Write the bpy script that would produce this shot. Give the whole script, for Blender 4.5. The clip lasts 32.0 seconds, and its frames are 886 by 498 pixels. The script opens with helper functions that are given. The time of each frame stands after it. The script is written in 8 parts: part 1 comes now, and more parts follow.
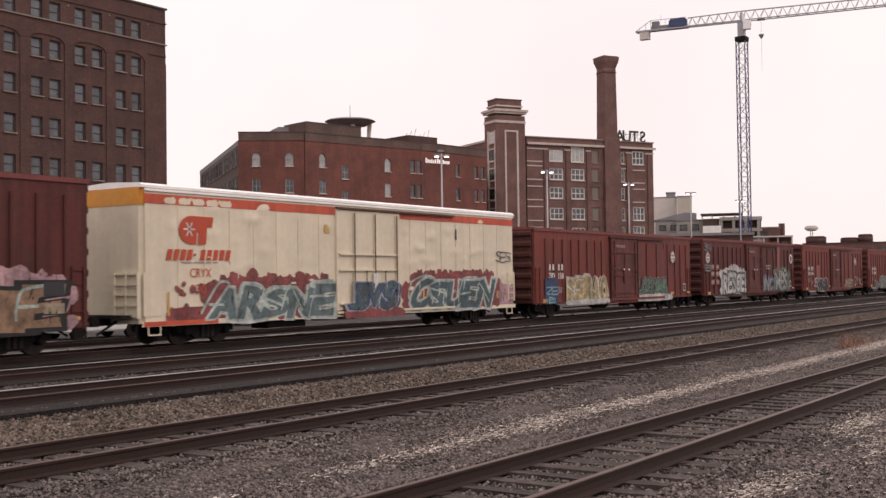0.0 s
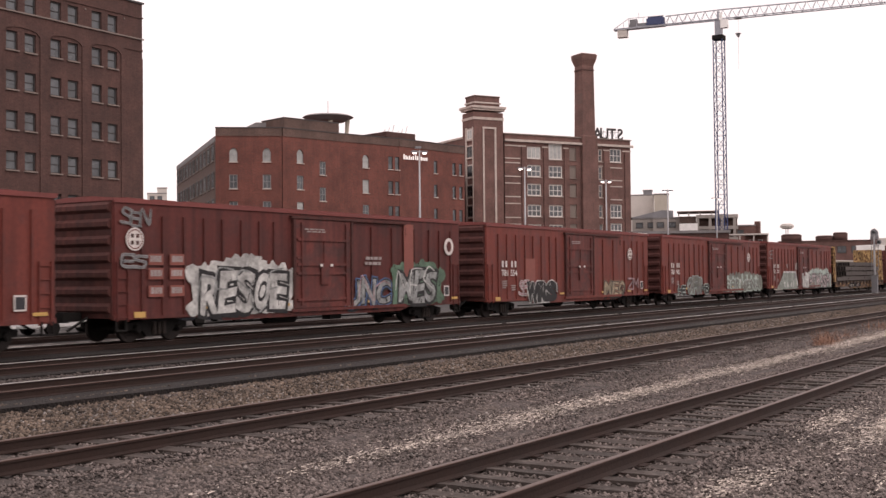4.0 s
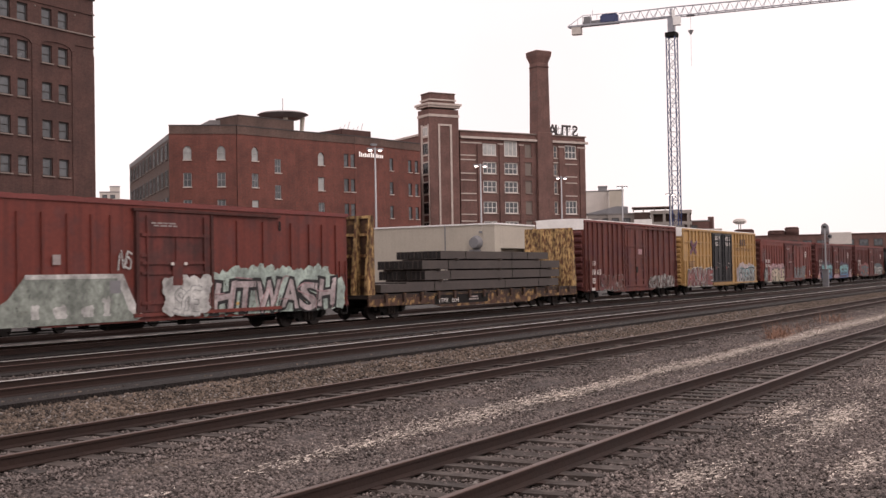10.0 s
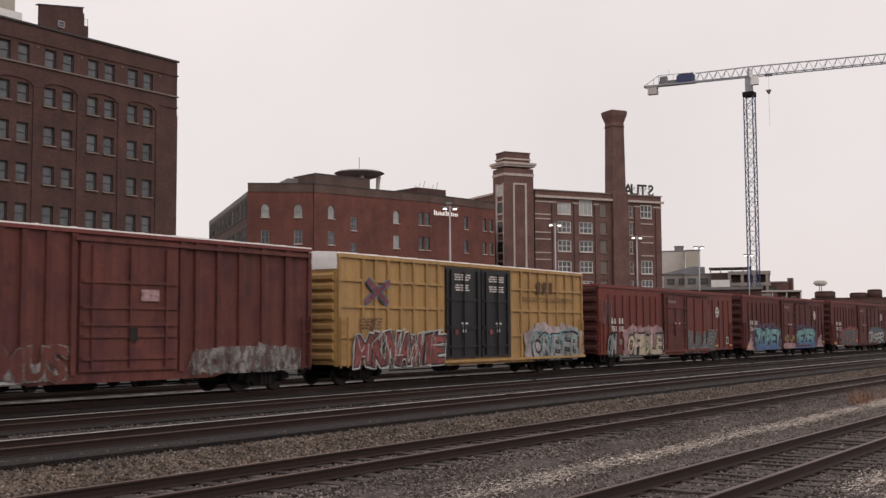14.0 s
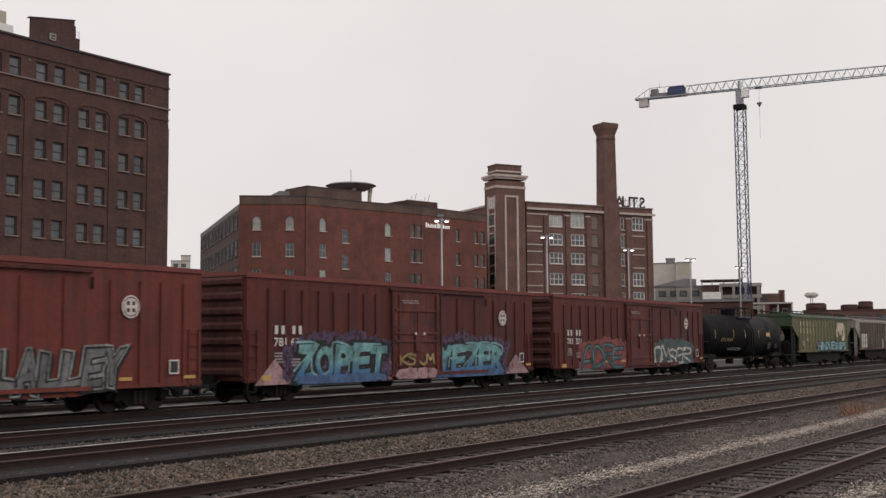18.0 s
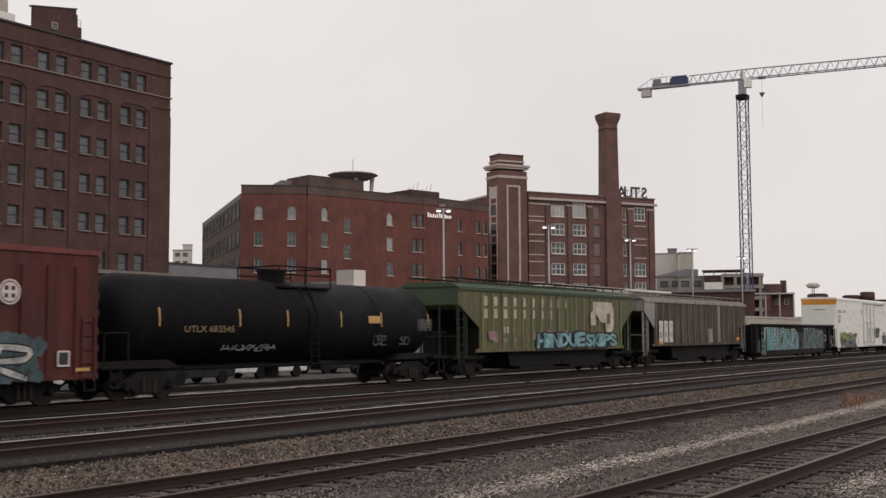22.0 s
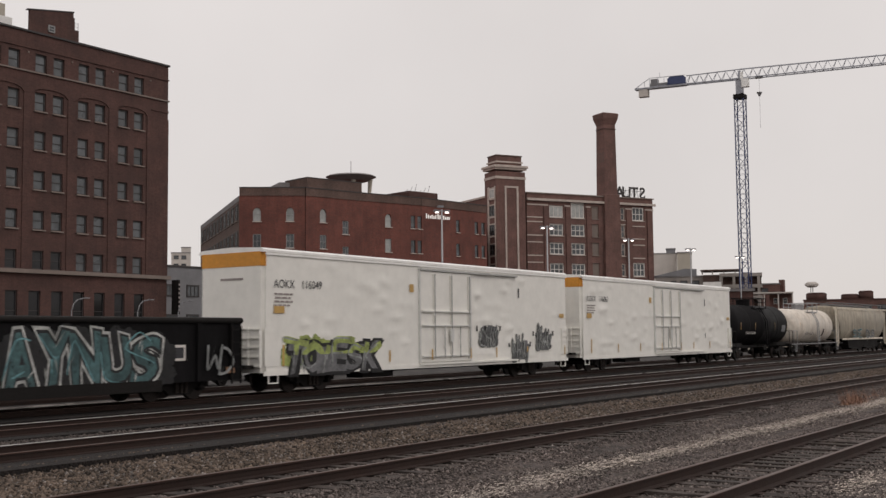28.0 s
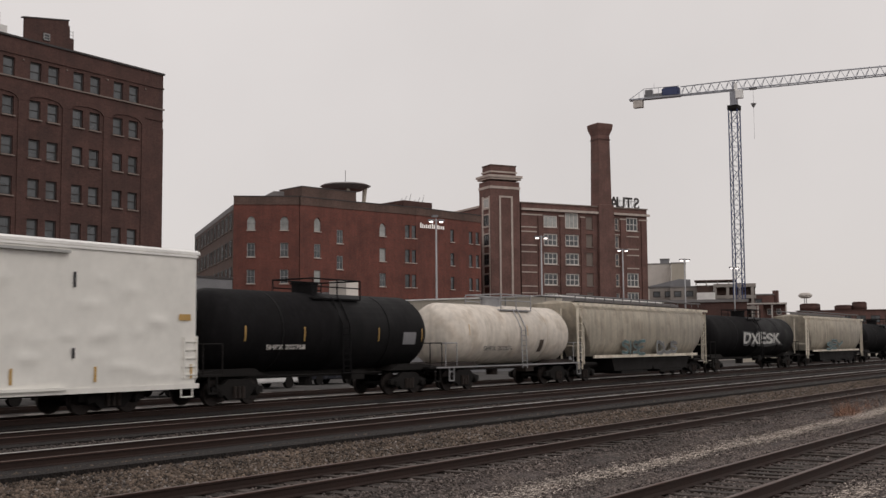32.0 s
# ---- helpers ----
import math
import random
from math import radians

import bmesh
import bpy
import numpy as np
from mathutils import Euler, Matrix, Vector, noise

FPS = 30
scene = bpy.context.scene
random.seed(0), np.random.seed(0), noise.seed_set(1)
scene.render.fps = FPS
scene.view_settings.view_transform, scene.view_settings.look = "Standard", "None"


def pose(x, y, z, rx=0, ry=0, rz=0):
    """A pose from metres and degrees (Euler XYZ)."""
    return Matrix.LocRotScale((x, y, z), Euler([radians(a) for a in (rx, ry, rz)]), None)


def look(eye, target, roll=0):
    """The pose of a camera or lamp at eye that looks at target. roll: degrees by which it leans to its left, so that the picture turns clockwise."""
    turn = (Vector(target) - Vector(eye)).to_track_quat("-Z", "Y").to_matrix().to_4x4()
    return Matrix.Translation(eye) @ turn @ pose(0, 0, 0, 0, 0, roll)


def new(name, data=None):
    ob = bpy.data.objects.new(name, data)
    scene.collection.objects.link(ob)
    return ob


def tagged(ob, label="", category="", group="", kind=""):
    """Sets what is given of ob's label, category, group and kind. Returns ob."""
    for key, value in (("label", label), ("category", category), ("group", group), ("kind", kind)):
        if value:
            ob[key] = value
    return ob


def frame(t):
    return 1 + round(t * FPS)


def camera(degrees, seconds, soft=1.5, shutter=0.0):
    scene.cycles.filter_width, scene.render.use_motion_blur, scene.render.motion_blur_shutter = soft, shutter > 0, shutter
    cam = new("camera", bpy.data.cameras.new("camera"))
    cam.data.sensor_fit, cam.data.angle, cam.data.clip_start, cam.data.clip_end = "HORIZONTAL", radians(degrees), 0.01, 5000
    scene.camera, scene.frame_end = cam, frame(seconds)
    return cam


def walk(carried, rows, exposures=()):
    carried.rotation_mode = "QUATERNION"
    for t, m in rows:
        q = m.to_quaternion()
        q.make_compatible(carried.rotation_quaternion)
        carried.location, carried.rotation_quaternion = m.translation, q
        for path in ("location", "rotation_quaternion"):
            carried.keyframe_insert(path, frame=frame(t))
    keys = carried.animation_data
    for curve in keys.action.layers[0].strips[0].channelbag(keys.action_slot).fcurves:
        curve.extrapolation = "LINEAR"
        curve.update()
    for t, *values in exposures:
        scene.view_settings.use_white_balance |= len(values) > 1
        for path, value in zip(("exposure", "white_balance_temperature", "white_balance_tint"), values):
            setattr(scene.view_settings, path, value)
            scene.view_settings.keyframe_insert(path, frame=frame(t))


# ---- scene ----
cam = camera(42.8, 32.0, soft=1.45, shutter=0.2)
EYE = (0.0, 0.0, 2.1)
PATH = [  # seconds, yaw, pitch, roll
    (0, -56.18, 1.57, 0.74), (0.5, -55.54, 1.51, 0.39), (1, -55.59, 1.41, 0.34),
    (1.5, -56.19, 1.41, 0.08), (2, -56.93, 1.26, 0.31), (2.5, -57.16, 1.22, 0.19),
    (4.5, -57.65, 1.47, 0.93), (5, -58.33, 1.57, 1.24), (5.5, -58.78, 1.45, 1.43),
    (6, -58.96, 1.28, 1.76), (6.5, -59.10, 1.26, 1.41), (7, -59.15, 1.23, 1.40),
    (7.5, -59.27, 1.19, 1.38), (8, -59.32, 1.09, 1.18), (8.5, -59.25, 0.86, 0.76),
    (9, -59.32, 0.81, 0.86), (9.5, -59.51, 1.07, 0.82), (10, -59.52, 1.21, 1.01),
    (10.5, -59.45, 1.33, 1.37), (11, -59.25, 1.53, 1.64), (11.5, -58.85, 1.74, 1.81),
    (12, -57.93, 2.06, 0.94), (12.5, -56.83, 3.06, -0.07), (13, -56.41, 3.70, 0.06),
    (13.5, -55.87, 4.11, 0.39), (15.5, -55.88, 4.37, 0.13), (16, -55.97, 4.44, 0.21),
    (16.5, -56.10, 4.50, 0.44), (17, -56.13, 4.59, 0.47), (17.5, -56.10, 4.78, 0.53),
    (18, -56.21, 4.84, 0.39), (18.5, -56.34, 4.76, 0.03), (19, -56.44, 4.66, 0.31),
    (19.5, -56.50, 4.62, 0.52), (20, -56.40, 4.56, 0.53), (20.5, -56.28, 4.48, 0.37),
    (21, -56.19, 4.39, 0.35), (21.5, -56.21, 4.31, 0.27), (22, -56.13, 4.32, 0.26),
    (22.5, -56.11, 4.31, 0.07), (23, -56.20, 4.33, 0.12), (23.5, -56.21, 4.32, -0.05),
    (24, -56.34, 4.27, -0.05), (24.5, -56.44, 4.35, 0.57), (25, -56.37, 4.28, 0.48),
    (25.5, -56.31, 4.31, 0.30), (27.5, -56.16, 4.42, 0.37), (28, -56.18, 4.38, 0.59),
    (28.5, -56.20, 4.30, 0.41), (29, -56.30, 4.30, 0.40), (29.5, -56.21, 4.37, 0.38),
    (30, -56.22, 4.45, 0.56), (30.5, -56.14, 4.49, 0.66), (31, -56.17, 4.65, 0.99),
    (31.5, -56.31, 4.76, 1.05), (32, -56.49, 4.86, 0.39),
]
walk(cam, [(t, pose(*EYE, 90 + p, r, y)) for t, y, p, r in PATH],
     exposures=[(0, 0.4, 7050, 23), (2, 0.56, 7050, 23), (5, 0.6, 7050, 23), (9, 0.57, 7050, 23), (11, 0.47, 7020, 22), (12.2, 0.33, 6980, 20), (13.2, 0.12, 6900, 18), (17, 0.06, 6750, 13), (22, 0.05, 6750, 13), (27, 0.0, 6800, 13), (28.5, -0.12, 6800, 13), (32, -0.15, 6800, 13)])
# the train's way along its track, in metres at each second
RUN = [
    (0, 0.00), (1, 11.63), (2, 23.32), (2.5, 29.21), (4.5, 53.08), (5, 59.12),
    (6, 71.12), (7, 83.04), (8, 95.04), (9, 107.01), (10, 119.20), (11, 131.10),
    (12, 142.87), (13, 154.89), (13.5, 160.92), (15.5, 185.01), (16, 191.02), (17, 203.07),
    (18, 215.23), (19, 227.39), (20, 239.54), (21, 251.73), (22, 263.84), (23, 276.13),
    (24, 288.58), (25, 300.85), (25.5, 306.91), (27.5, 331.10), (28, 337.28), (29, 349.61),
    (30, 361.97), (31, 374.32), (32, 386.72),
]

# ---- light: an even overcast sky and a weak, wide sun ----
world = bpy.data.worlds.new("overcast")
scene.world = world
world.use_nodes = True
wt = world.node_tree
wt.nodes.clear()
w_out = wt.nodes.new("ShaderNodeOutputWorld")
w_bg = wt.nodes.new("ShaderNodeBackground")
w_sky = wt.nodes.new("ShaderNodeTexSky")
w_sky.sky_type = "NISHITA"
w_sky.sun_disc = False
w_sky.sun_elevation, w_sky.sun_rotation = radians(40), radians(200)
w_gain = wt.nodes.new("ShaderNodeMix")
w_gain.data_type, w_gain.blend_type = "RGBA", "MULTIPLY"
w_gain.inputs[0].default_value = 1.0
w_gain.inputs[7].default_value = (0.1, 0.1, 0.1, 1)
w_co = wt.nodes.new("ShaderNodeTexCoord")
w_sep = wt.nodes.new("ShaderNodeSeparateXYZ")
w_ramp = wt.nodes.new("ShaderNodeValToRGB")
w_ramp.color_ramp.elements[0].position, w_ramp.color_ramp.elements[0].color = 0.0, (0.76, 0.74, 0.735, 1)
w_ramp.color_ramp.elements[1].position, w_ramp.color_ramp.elements[1].color = 1.0, (0.95, 0.94, 0.94, 1)
mid = w_ramp.color_ramp.elements.new(0.35)
mid.color = (0.83, 0.812, 0.805, 1)
w_noise = wt.nodes.new("ShaderNodeTexNoise")
w_noise.inputs["Scale"].default_value, w_noise.inputs["Detail"].default_value = 3.2, 5
w_cl = wt.nodes.new("ShaderNodeMapRange")
w_cl.inputs["From Min"].default_value, w_cl.inputs["From Max"].default_value = 0.3, 0.7
w_cl.inputs["To Min"].default_value, w_cl.inputs["To Max"].default_value = 0.95, 1.035
w_side = wt.nodes.new("ShaderNodeMapRange")  # the cloud is a little thicker towards +x
w_side.inputs["From Min"].default_value, w_side.inputs["From Max"].default_value = 0.5, 1.0
w_side.inputs["To Min"].default_value, w_side.inputs["To Max"].default_value = 1.02, 0.95
w_both = wt.nodes.new("ShaderNodeMath")
w_both.operation = "MULTIPLY"
w_mul = wt.nodes.new("ShaderNodeMix")
w_mul.data_type, w_mul.blend_type = "RGBA", "MULTIPLY"
w_mul.inputs[0].default_value = 1.0
w_mix = wt.nodes.new("ShaderNodeMix")
w_mix.data_type = "RGBA"
w_mix.inputs[0].default_value = 0.94
lk = wt.links.new
lk(w_co.outputs["Generated"], w_sep.inputs[0])
lk(w_co.outputs["Generated"], w_noise.inputs["Vector"])
lk(w_sep.outputs["Z"], w_ramp.inputs[0])
lk(w_noise.outputs[0], w_cl.inputs["Value"])
lk(w_ramp.outputs[0], w_mul.inputs[6])
lk(w_sep.outputs["X"], w_side.inputs["Value"])
lk(w_cl.outputs[0], w_both.inputs[0])
lk(w_side.outputs[0], w_both.inputs[1])
lk(w_both.outputs[0], w_mul.inputs[7])
lk(w_sky.outputs[0], w_gain.inputs[6])
lk(w_gain.outputs[2], w_mix.inputs[6])
lk(w_mul.outputs[2], w_mix.inputs[7])
lk(w_mix.outputs[2], w_bg.inputs["Color"])
w_bg.inputs["Strength"].default_value = 1.0
lk(w_bg.outputs[0], w_out.inputs[0])
sun_data = bpy.data.lights.new("sun", "SUN")
sun_data.energy, sun_data.angle, sun_data.color = 0.5, radians(30), (1.0, 0.97, 0.93)
sun = new("sun", sun_data)
sun.matrix_world = look((0, -60, 80), (20, 20, 0))

# ---- materials ----
MATS = {}


def mat(name, color, rough=0.75, metal=0.0, var=0.25, scale=1.2, fine=18.0, bump=0.15, streak=0.0, second=None, amount=0.5, island=0.0, glass=False, emit=0.0, spec=0.35, patch_soft=0.1, spread=False, pat_stretch=None):
    """A painted or weathered surface: two scales of noise, optional downward streaks and a second colour in patches."""
    if name in MATS:
        return MATS[name]
    m = bpy.data.materials.new(name)
    m.use_nodes = True
    nt = m.node_tree
    b = nt.nodes["Principled BSDF"]
    b.inputs["Roughness"].default_value = rough
    b.inputs["Metallic"].default_value = metal
    b.inputs["Specular IOR Level"].default_value = spec
    link = nt.links.new
    co = nt.nodes.new("ShaderNodeTexCoord")
    place = co.outputs["Object"]
    if spread:  # each piece takes its own part of the grain
        info = nt.nodes.new("ShaderNodeObjectInfo")
        mul = nt.nodes.new("ShaderNodeMath")
        mul.operation, mul.inputs[1].default_value = "MULTIPLY", 60.0
        link(info.outputs["Random"], mul.inputs[0])
        add = nt.nodes.new("ShaderNodeVectorMath")
        link(place, add.inputs[0])
        link(mul.outputs[0], add.inputs[1])
        place = add.outputs[0]

    def noise_node(sc, detail=4.0, stretch=None):
        n = nt.nodes.new("ShaderNodeTexNoise")
        n.inputs["Scale"].default_value, n.inputs["Detail"].default_value = sc, detail
        if stretch:
            mp = nt.nodes.new("ShaderNodeMapping")
            mp.inputs["Scale"].default_value = stretch
            link(place, mp.inputs[0])
            link(mp.outputs[0], n.inputs["Vector"])
        else:
            link(place, n.inputs["Vector"])
        return n

    def ramp(src, lo, hi, a=0.3, z=0.7):
        r = nt.nodes.new("ShaderNodeMapRange")
        r.inputs["From Min"].default_value, r.inputs["From Max"].default_value = a, z
        r.inputs["To Min"].default_value, r.inputs["To Max"].default_value = lo, hi
        link(src, r.inputs["Value"])
        return r.outputs[0]

    def times(col, fac):
        x = nt.nodes.new("ShaderNodeVectorMath")
        x.operation = "SCALE"
        link(col, x.inputs[0])
        link(fac, x.inputs["Scale"])
        return x.outputs[0]

    rgb = nt.nodes.new("ShaderNodeRGB")
    rgb.outputs[0].default_value = (*color, 1)
    col = rgb.outputs[0]
    big = noise_node(scale)
    if second:
        mx = nt.nodes.new("ShaderNodeMix")
        mx.data_type = "RGBA"
        pat = noise_node(scale * 2.3, 6.0, pat_stretch)
        c = 0.62 - 0.3 * amount
        link(ramp(pat.outputs[0], 0, 1, c, c + patch_soft), mx.inputs[0])
        link(col, mx.inputs[6])
        mx.inputs[7].default_value = (*second, 1)
        col = mx.outputs[2]
    col = times(col, ramp(big.outputs[0], 1 - var, 1 + var * 0.7))
    sm = noise_node(fine, 3.0)
    col = times(col, ramp(sm.outputs[0], 1 - var * 0.5, 1 + var * 0.5))
    if streak:
        st = noise_node(2.2, 3.0, (1.6, 1.6, 0.13))
        col = times(col, ramp(st.outputs[0], 1 - streak, 1 + streak * 0.3, 0.35, 0.6))
    if island:
        g = nt.nodes.new("ShaderNodeNewGeometry")
        r = nt.nodes.new("ShaderNodeMapRange")
        r.inputs["To Min"].default_value, r.inputs["To Max"].default_value = 1 - island, 1 + island
        link(g.outputs["Random Per Island"], r.inputs["Value"])
        col = times(col, r.outputs[0])
    link(col, b.inputs["Base Color"])
    if bump:
        bp = nt.nodes.new("ShaderNodeBump")
        bp.inputs["Strength"].default_value, bp.inputs["Distance"].default_value = bump, 0.02
        link(sm.outputs[0], bp.inputs["Height"])
        link(bp.outputs[0], b.inputs["Normal"])
    link(ramp(big.outputs[0], max(0.05, rough - 0.1), min(1, rough + 0.1)), b.inputs["Roughness"])
    if emit:
        b.inputs["Emission Color"].default_value = (*color, 1)
        b.inputs["Emission Strength"].default_value = emit
    MATS[name] = m
    return m


def brick_mat(name, c1, c2, mortar, var=0.3):
    m = mat(name, c1, 0.9, 0, var, 0.35, 6.0, 0.3, streak=0.08)
    nt = m.node_tree
    co = next(n for n in nt.nodes if n.type == "TEX_COORD")
    mp = nt.nodes.new("ShaderNodeMapping")
    mp.inputs["Rotation"].default_value = (radians(90), 0, 0)
    bt = nt.nodes.new("ShaderNodeTexBrick")
    bt.inputs["Scale"].default_value = 1.0
    bt.inputs["Brick Width"].default_value, bt.inputs["Row Height"].default_value = 0.42, 0.15
    bt.inputs["Mortar Size"].default_value = 0.012
    bt.inputs["Color1"].default_value, bt.inputs["Color2"].default_value, bt.inputs["Mortar"].default_value = (*c1, 1), (*c2, 1), (*mortar, 1)
    nt.links.new(co.outputs["Object"], mp.inputs[0])
    nt.links.new(mp.outputs[0], bt.inputs["Vector"])
    old = next(n for n in nt.nodes if n.type == "RGB")
    for l in list(old.outputs[0].links):
        nt.links.new(bt.outputs["Color"], l.to_socket)
    return m




def gravel_mat(m, scale, lo=0.35, hi=1.7):
    """Breaks a bed's colour and relief into stone-sized cells."""
    nt = m.node_tree
    co = next(n for n in nt.nodes if n.type == "TEX_COORD")
    bs = nt.nodes["Principled BSDF"]
    vo = nt.nodes.new("ShaderNodeTexVoronoi")
    vo.inputs["Scale"].default_value = scale
    nt.links.new(co.outputs["Object"], vo.inputs["Vector"])
    sep = nt.nodes.new("ShaderNodeSeparateColor")
    nt.links.new(vo.outputs["Color"], sep.inputs[0])
    r = nt.nodes.new("ShaderNodeMapRange")
    r.inputs["To Min"].default_value, r.inputs["To Max"].default_value = lo, hi
    nt.links.new(sep.outputs[0], r.inputs["Value"])
    sc = nt.nodes.new("ShaderNodeVectorMath")
    sc.operation = "SCALE"
    old = bs.inputs["Base Color"].links[0].from_socket
    nt.links.new(old, sc.inputs[0])
    nt.links.new(r.outputs[0], sc.inputs["Scale"])
    nt.links.new(sc.outputs[0], bs.inputs["Base Color"])
    bp = nt.nodes.new("ShaderNodeBump")
    bp.inputs["Strength"].default_value, bp.inputs["Distance"].default_value = 0.9, 0.03
    bp.invert = True
    nt.links.new(vo.outputs["Distance"], bp.inputs["Height"])
    nt.links.new(bp.outputs[0], bs.inputs["Normal"])
    return m


BALLAST = mat("ballast_bed", (0.063, 0.05, 0.046), 0.95, 0, 0.45, 0.5, 22, 0.8, second=(0.075, 0.058, 0.048), amount=0.45)
gravel_mat(BALLAST, 17)
STONE = mat("ballast_stone", (0.122, 0.1, 0.092), 0.9, 0, 0.3, 0.6, 30, 0.3, island=0.65)
STONE_DARK = mat("sooty_ballast_stone", (0.07, 0.058, 0.053), 0.92, 0, 0.3, 0.6, 30, 0.3, island=0.6)
STONE_TAN = mat("ballast_stone_tan", (0.095, 0.071, 0.055), 0.9, 0, 0.3, 0.6, 30, 0.3, island=0.8)
CHIP = mat("pale_stone_chip", (0.22, 0.195, 0.18), 0.9, 0, 0.3, 0.6, 30, 0.3, island=0.4)
DRY = mat("dry_grass", (0.46, 0.4, 0.35), 0.95, 0, 0.3, 2, 20, 0, island=0.4)
WEED = mat("dry_weed", (0.23, 0.125, 0.085), 0.95, 0, 0.3, 2, 20, 0, island=0.4)
OILY = mat("oily_track_bed", (0.0125, 0.0095, 0.0085), 0.95, 0, 0.4, 0.8, 22, 0.8)
ASPHALT = mat("worn_asphalt", (0.035, 0.032, 0.031), 0.9, 0, 0.4, 0.3, 8, 0.3, second=(0.07, 0.064, 0.06), amount=0.3)
DIRT = mat("pale_road", (0.07, 0.06, 0.056), 0.95, 0, 0.45, 0.5, 14, 0.8, second=(0.19, 0.17, 0.16), amount=0.42)
gravel_mat(DIRT, 11)
gravel_mat(OILY, 16, 0.5, 1.5)
RAIL = mat("rusty_rail", (0.027, 0.0145, 0.0112), 0.85, 0.0, 0.3, 1.0, 25, 0.2)
RAILTOP = mat("polished_rail_head", (0.62, 0.6, 0.58), 0.32, 0.9, 0.1, 0.7, 25, 0.0)
RAILDULL = mat("dull_rail_head", (0.088, 0.052, 0.042), 0.5, 0.4, 0.2, 0.7, 25, 0.0)
TIE = mat("weathered_tie", (0.05, 0.039, 0.034), 0.95, 0, 0.6, 1.1, 14, 0.7, second=(0.12, 0.1, 0.09), amount=0.25, spread=True, patch_soft=0.2)
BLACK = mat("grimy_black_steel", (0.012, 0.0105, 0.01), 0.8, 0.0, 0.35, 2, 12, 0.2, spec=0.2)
GRIME = mat("brown_grimy_steel", (0.03, 0.022, 0.019), 0.85, 0.1, 0.35, 2, 12, 0.3)
WHEEL = mat("wheel_steel", (0.035, 0.028, 0.026), 0.55, 0.6, 0.3, 3, 15, 0.1)
RED = mat("oxide_red_paint", (0.152, 0.034, 0.025), 0.62, 0, 0.22, 0.5, 7, 0.1, streak=0.22, second=(0.125, 0.035, 0.03), amount=0.3)
RED2 = mat("faded_red_paint", (0.095, 0.0215, 0.0175), 0.65, 0, 0.25, 0.5, 7, 0.1, streak=0.3, second=(0.088, 0.024, 0.021), amount=0.4)
RED3 = mat("maroon_paint", (0.13, 0.039, 0.03), 0.65, 0, 0.22, 0.5, 7, 0.1, streak=0.25, second=(0.1, 0.03, 0.03), amount=0.4)
DOORRED = mat("dull_red_door", (0.118, 0.031, 0.026), 0.68, 0, 0.28, 0.6, 7, 0.12, streak=0.3, second=(0.085, 0.03, 0.027), amount=0.4)
# Dark red for door fittings and ends; paints shade between cars, some grime
ENDRED = mat("dark_red_paint", (0.075, 0.024, 0.02), 0.75, 0, 0.35, 0.7, 7, 0.1, streak=0.3)
REDROOF = mat("red_roof_edge", (0.17, 0.045, 0.04), 0.6, 0, 0.2, 0.8, 9, 0.1)
PATCH = mat("repainted_patch", (0.22, 0.07, 0.055), 0.6, 0, 0.15, 1, 9, 0.05)
CREAM = mat("cream_reefer_paint", (0.63, 0.56, 0.43), 0.5, 0, 0.08, 0.9, 5, 0.08, streak=0.05)
WHITE = mat("white_reefer_paint", (0.78, 0.765, 0.72), 0.45, 0, 0.05, 1.4, 4, 0.0, streak=0.0)
WHITEROOF = mat("white_roof", (0.82, 0.81, 0.79), 0.5, 0, 0.08, 1, 6, 0.05)
ORANGE = mat("orange_paint", (0.5, 0.085, 0.045), 0.5, 0, 0.12, 1, 8, 0.05, streak=0.15)
AMBER = mat("amber_end_paint", (0.62, 0.27, 0.04), 0.5, 0, 0.12, 1, 8, 0.05)
YELLOW = mat("yellow_boxcar_paint", (0.4, 0.24, 0.095), 0.55, 0, 0.14, 0.7, 7, 0.1, streak=0.18)
YRUST = mat("rusty_yellow_steel", (0.46, 0.3, 0.13), 0.75, 0, 0.35, 2.4, 16, 0.3, streak=0.5, second=(0.12, 0.052, 0.026), amount=0.66, patch_soft=0.17, pat_stretch=(1.5, 1.5, 0.6))
RUSTBROWN = mat("shaded_rusty_plate", (0.06, 0.032, 0.02), 0.85, 0, 0.4, 1.4, 14, 0.3, streak=0.5, second=(0.2, 0.12, 0.05), amount=0.25, patch_soft=0.2)
YRUST2 = mat("rust_eaten_yellow_sill", (0.36, 0.22, 0.09), 0.8, 0, 0.35, 1.6, 14, 0.3, streak=0.4, second=(0.07, 0.036, 0.025), amount=0.92, patch_soft=0.16)
TAUPEEND = mat("pale_grey_end_paint", (0.27, 0.25, 0.23), 0.65, 0, 0.3, 0.9, 7, 0.1, streak=0.3)
TANSTENCIL = mat("tan_stencil", (0.26, 0.18, 0.1), 0.6, 0, 0.2, 2, 20, 0.0)
BROWNSTENCIL = mat("brown_stencil", (0.075, 0.036, 0.022), 0.6, 0, 0.2, 2, 20, 0.0)
DOORBLACK = mat("black_door_paint", (0.013, 0.013, 0.015), 0.5, 0, 0.25, 1, 9, 0.1)
TANK = mat("black_tank_paint", (0.0075, 0.007, 0.0078), 0.72, 0, 0.35, 0.8, 6, 0.05, streak=0.3, spec=0.12)
TANKW = mat("dirty_white_tank", (0.66, 0.6, 0.53), 0.55, 0, 0.15, 0.5, 4, 0.05, streak=0.12, second=(0.46, 0.38, 0.3), amount=0.42, patch_soft=0.3)
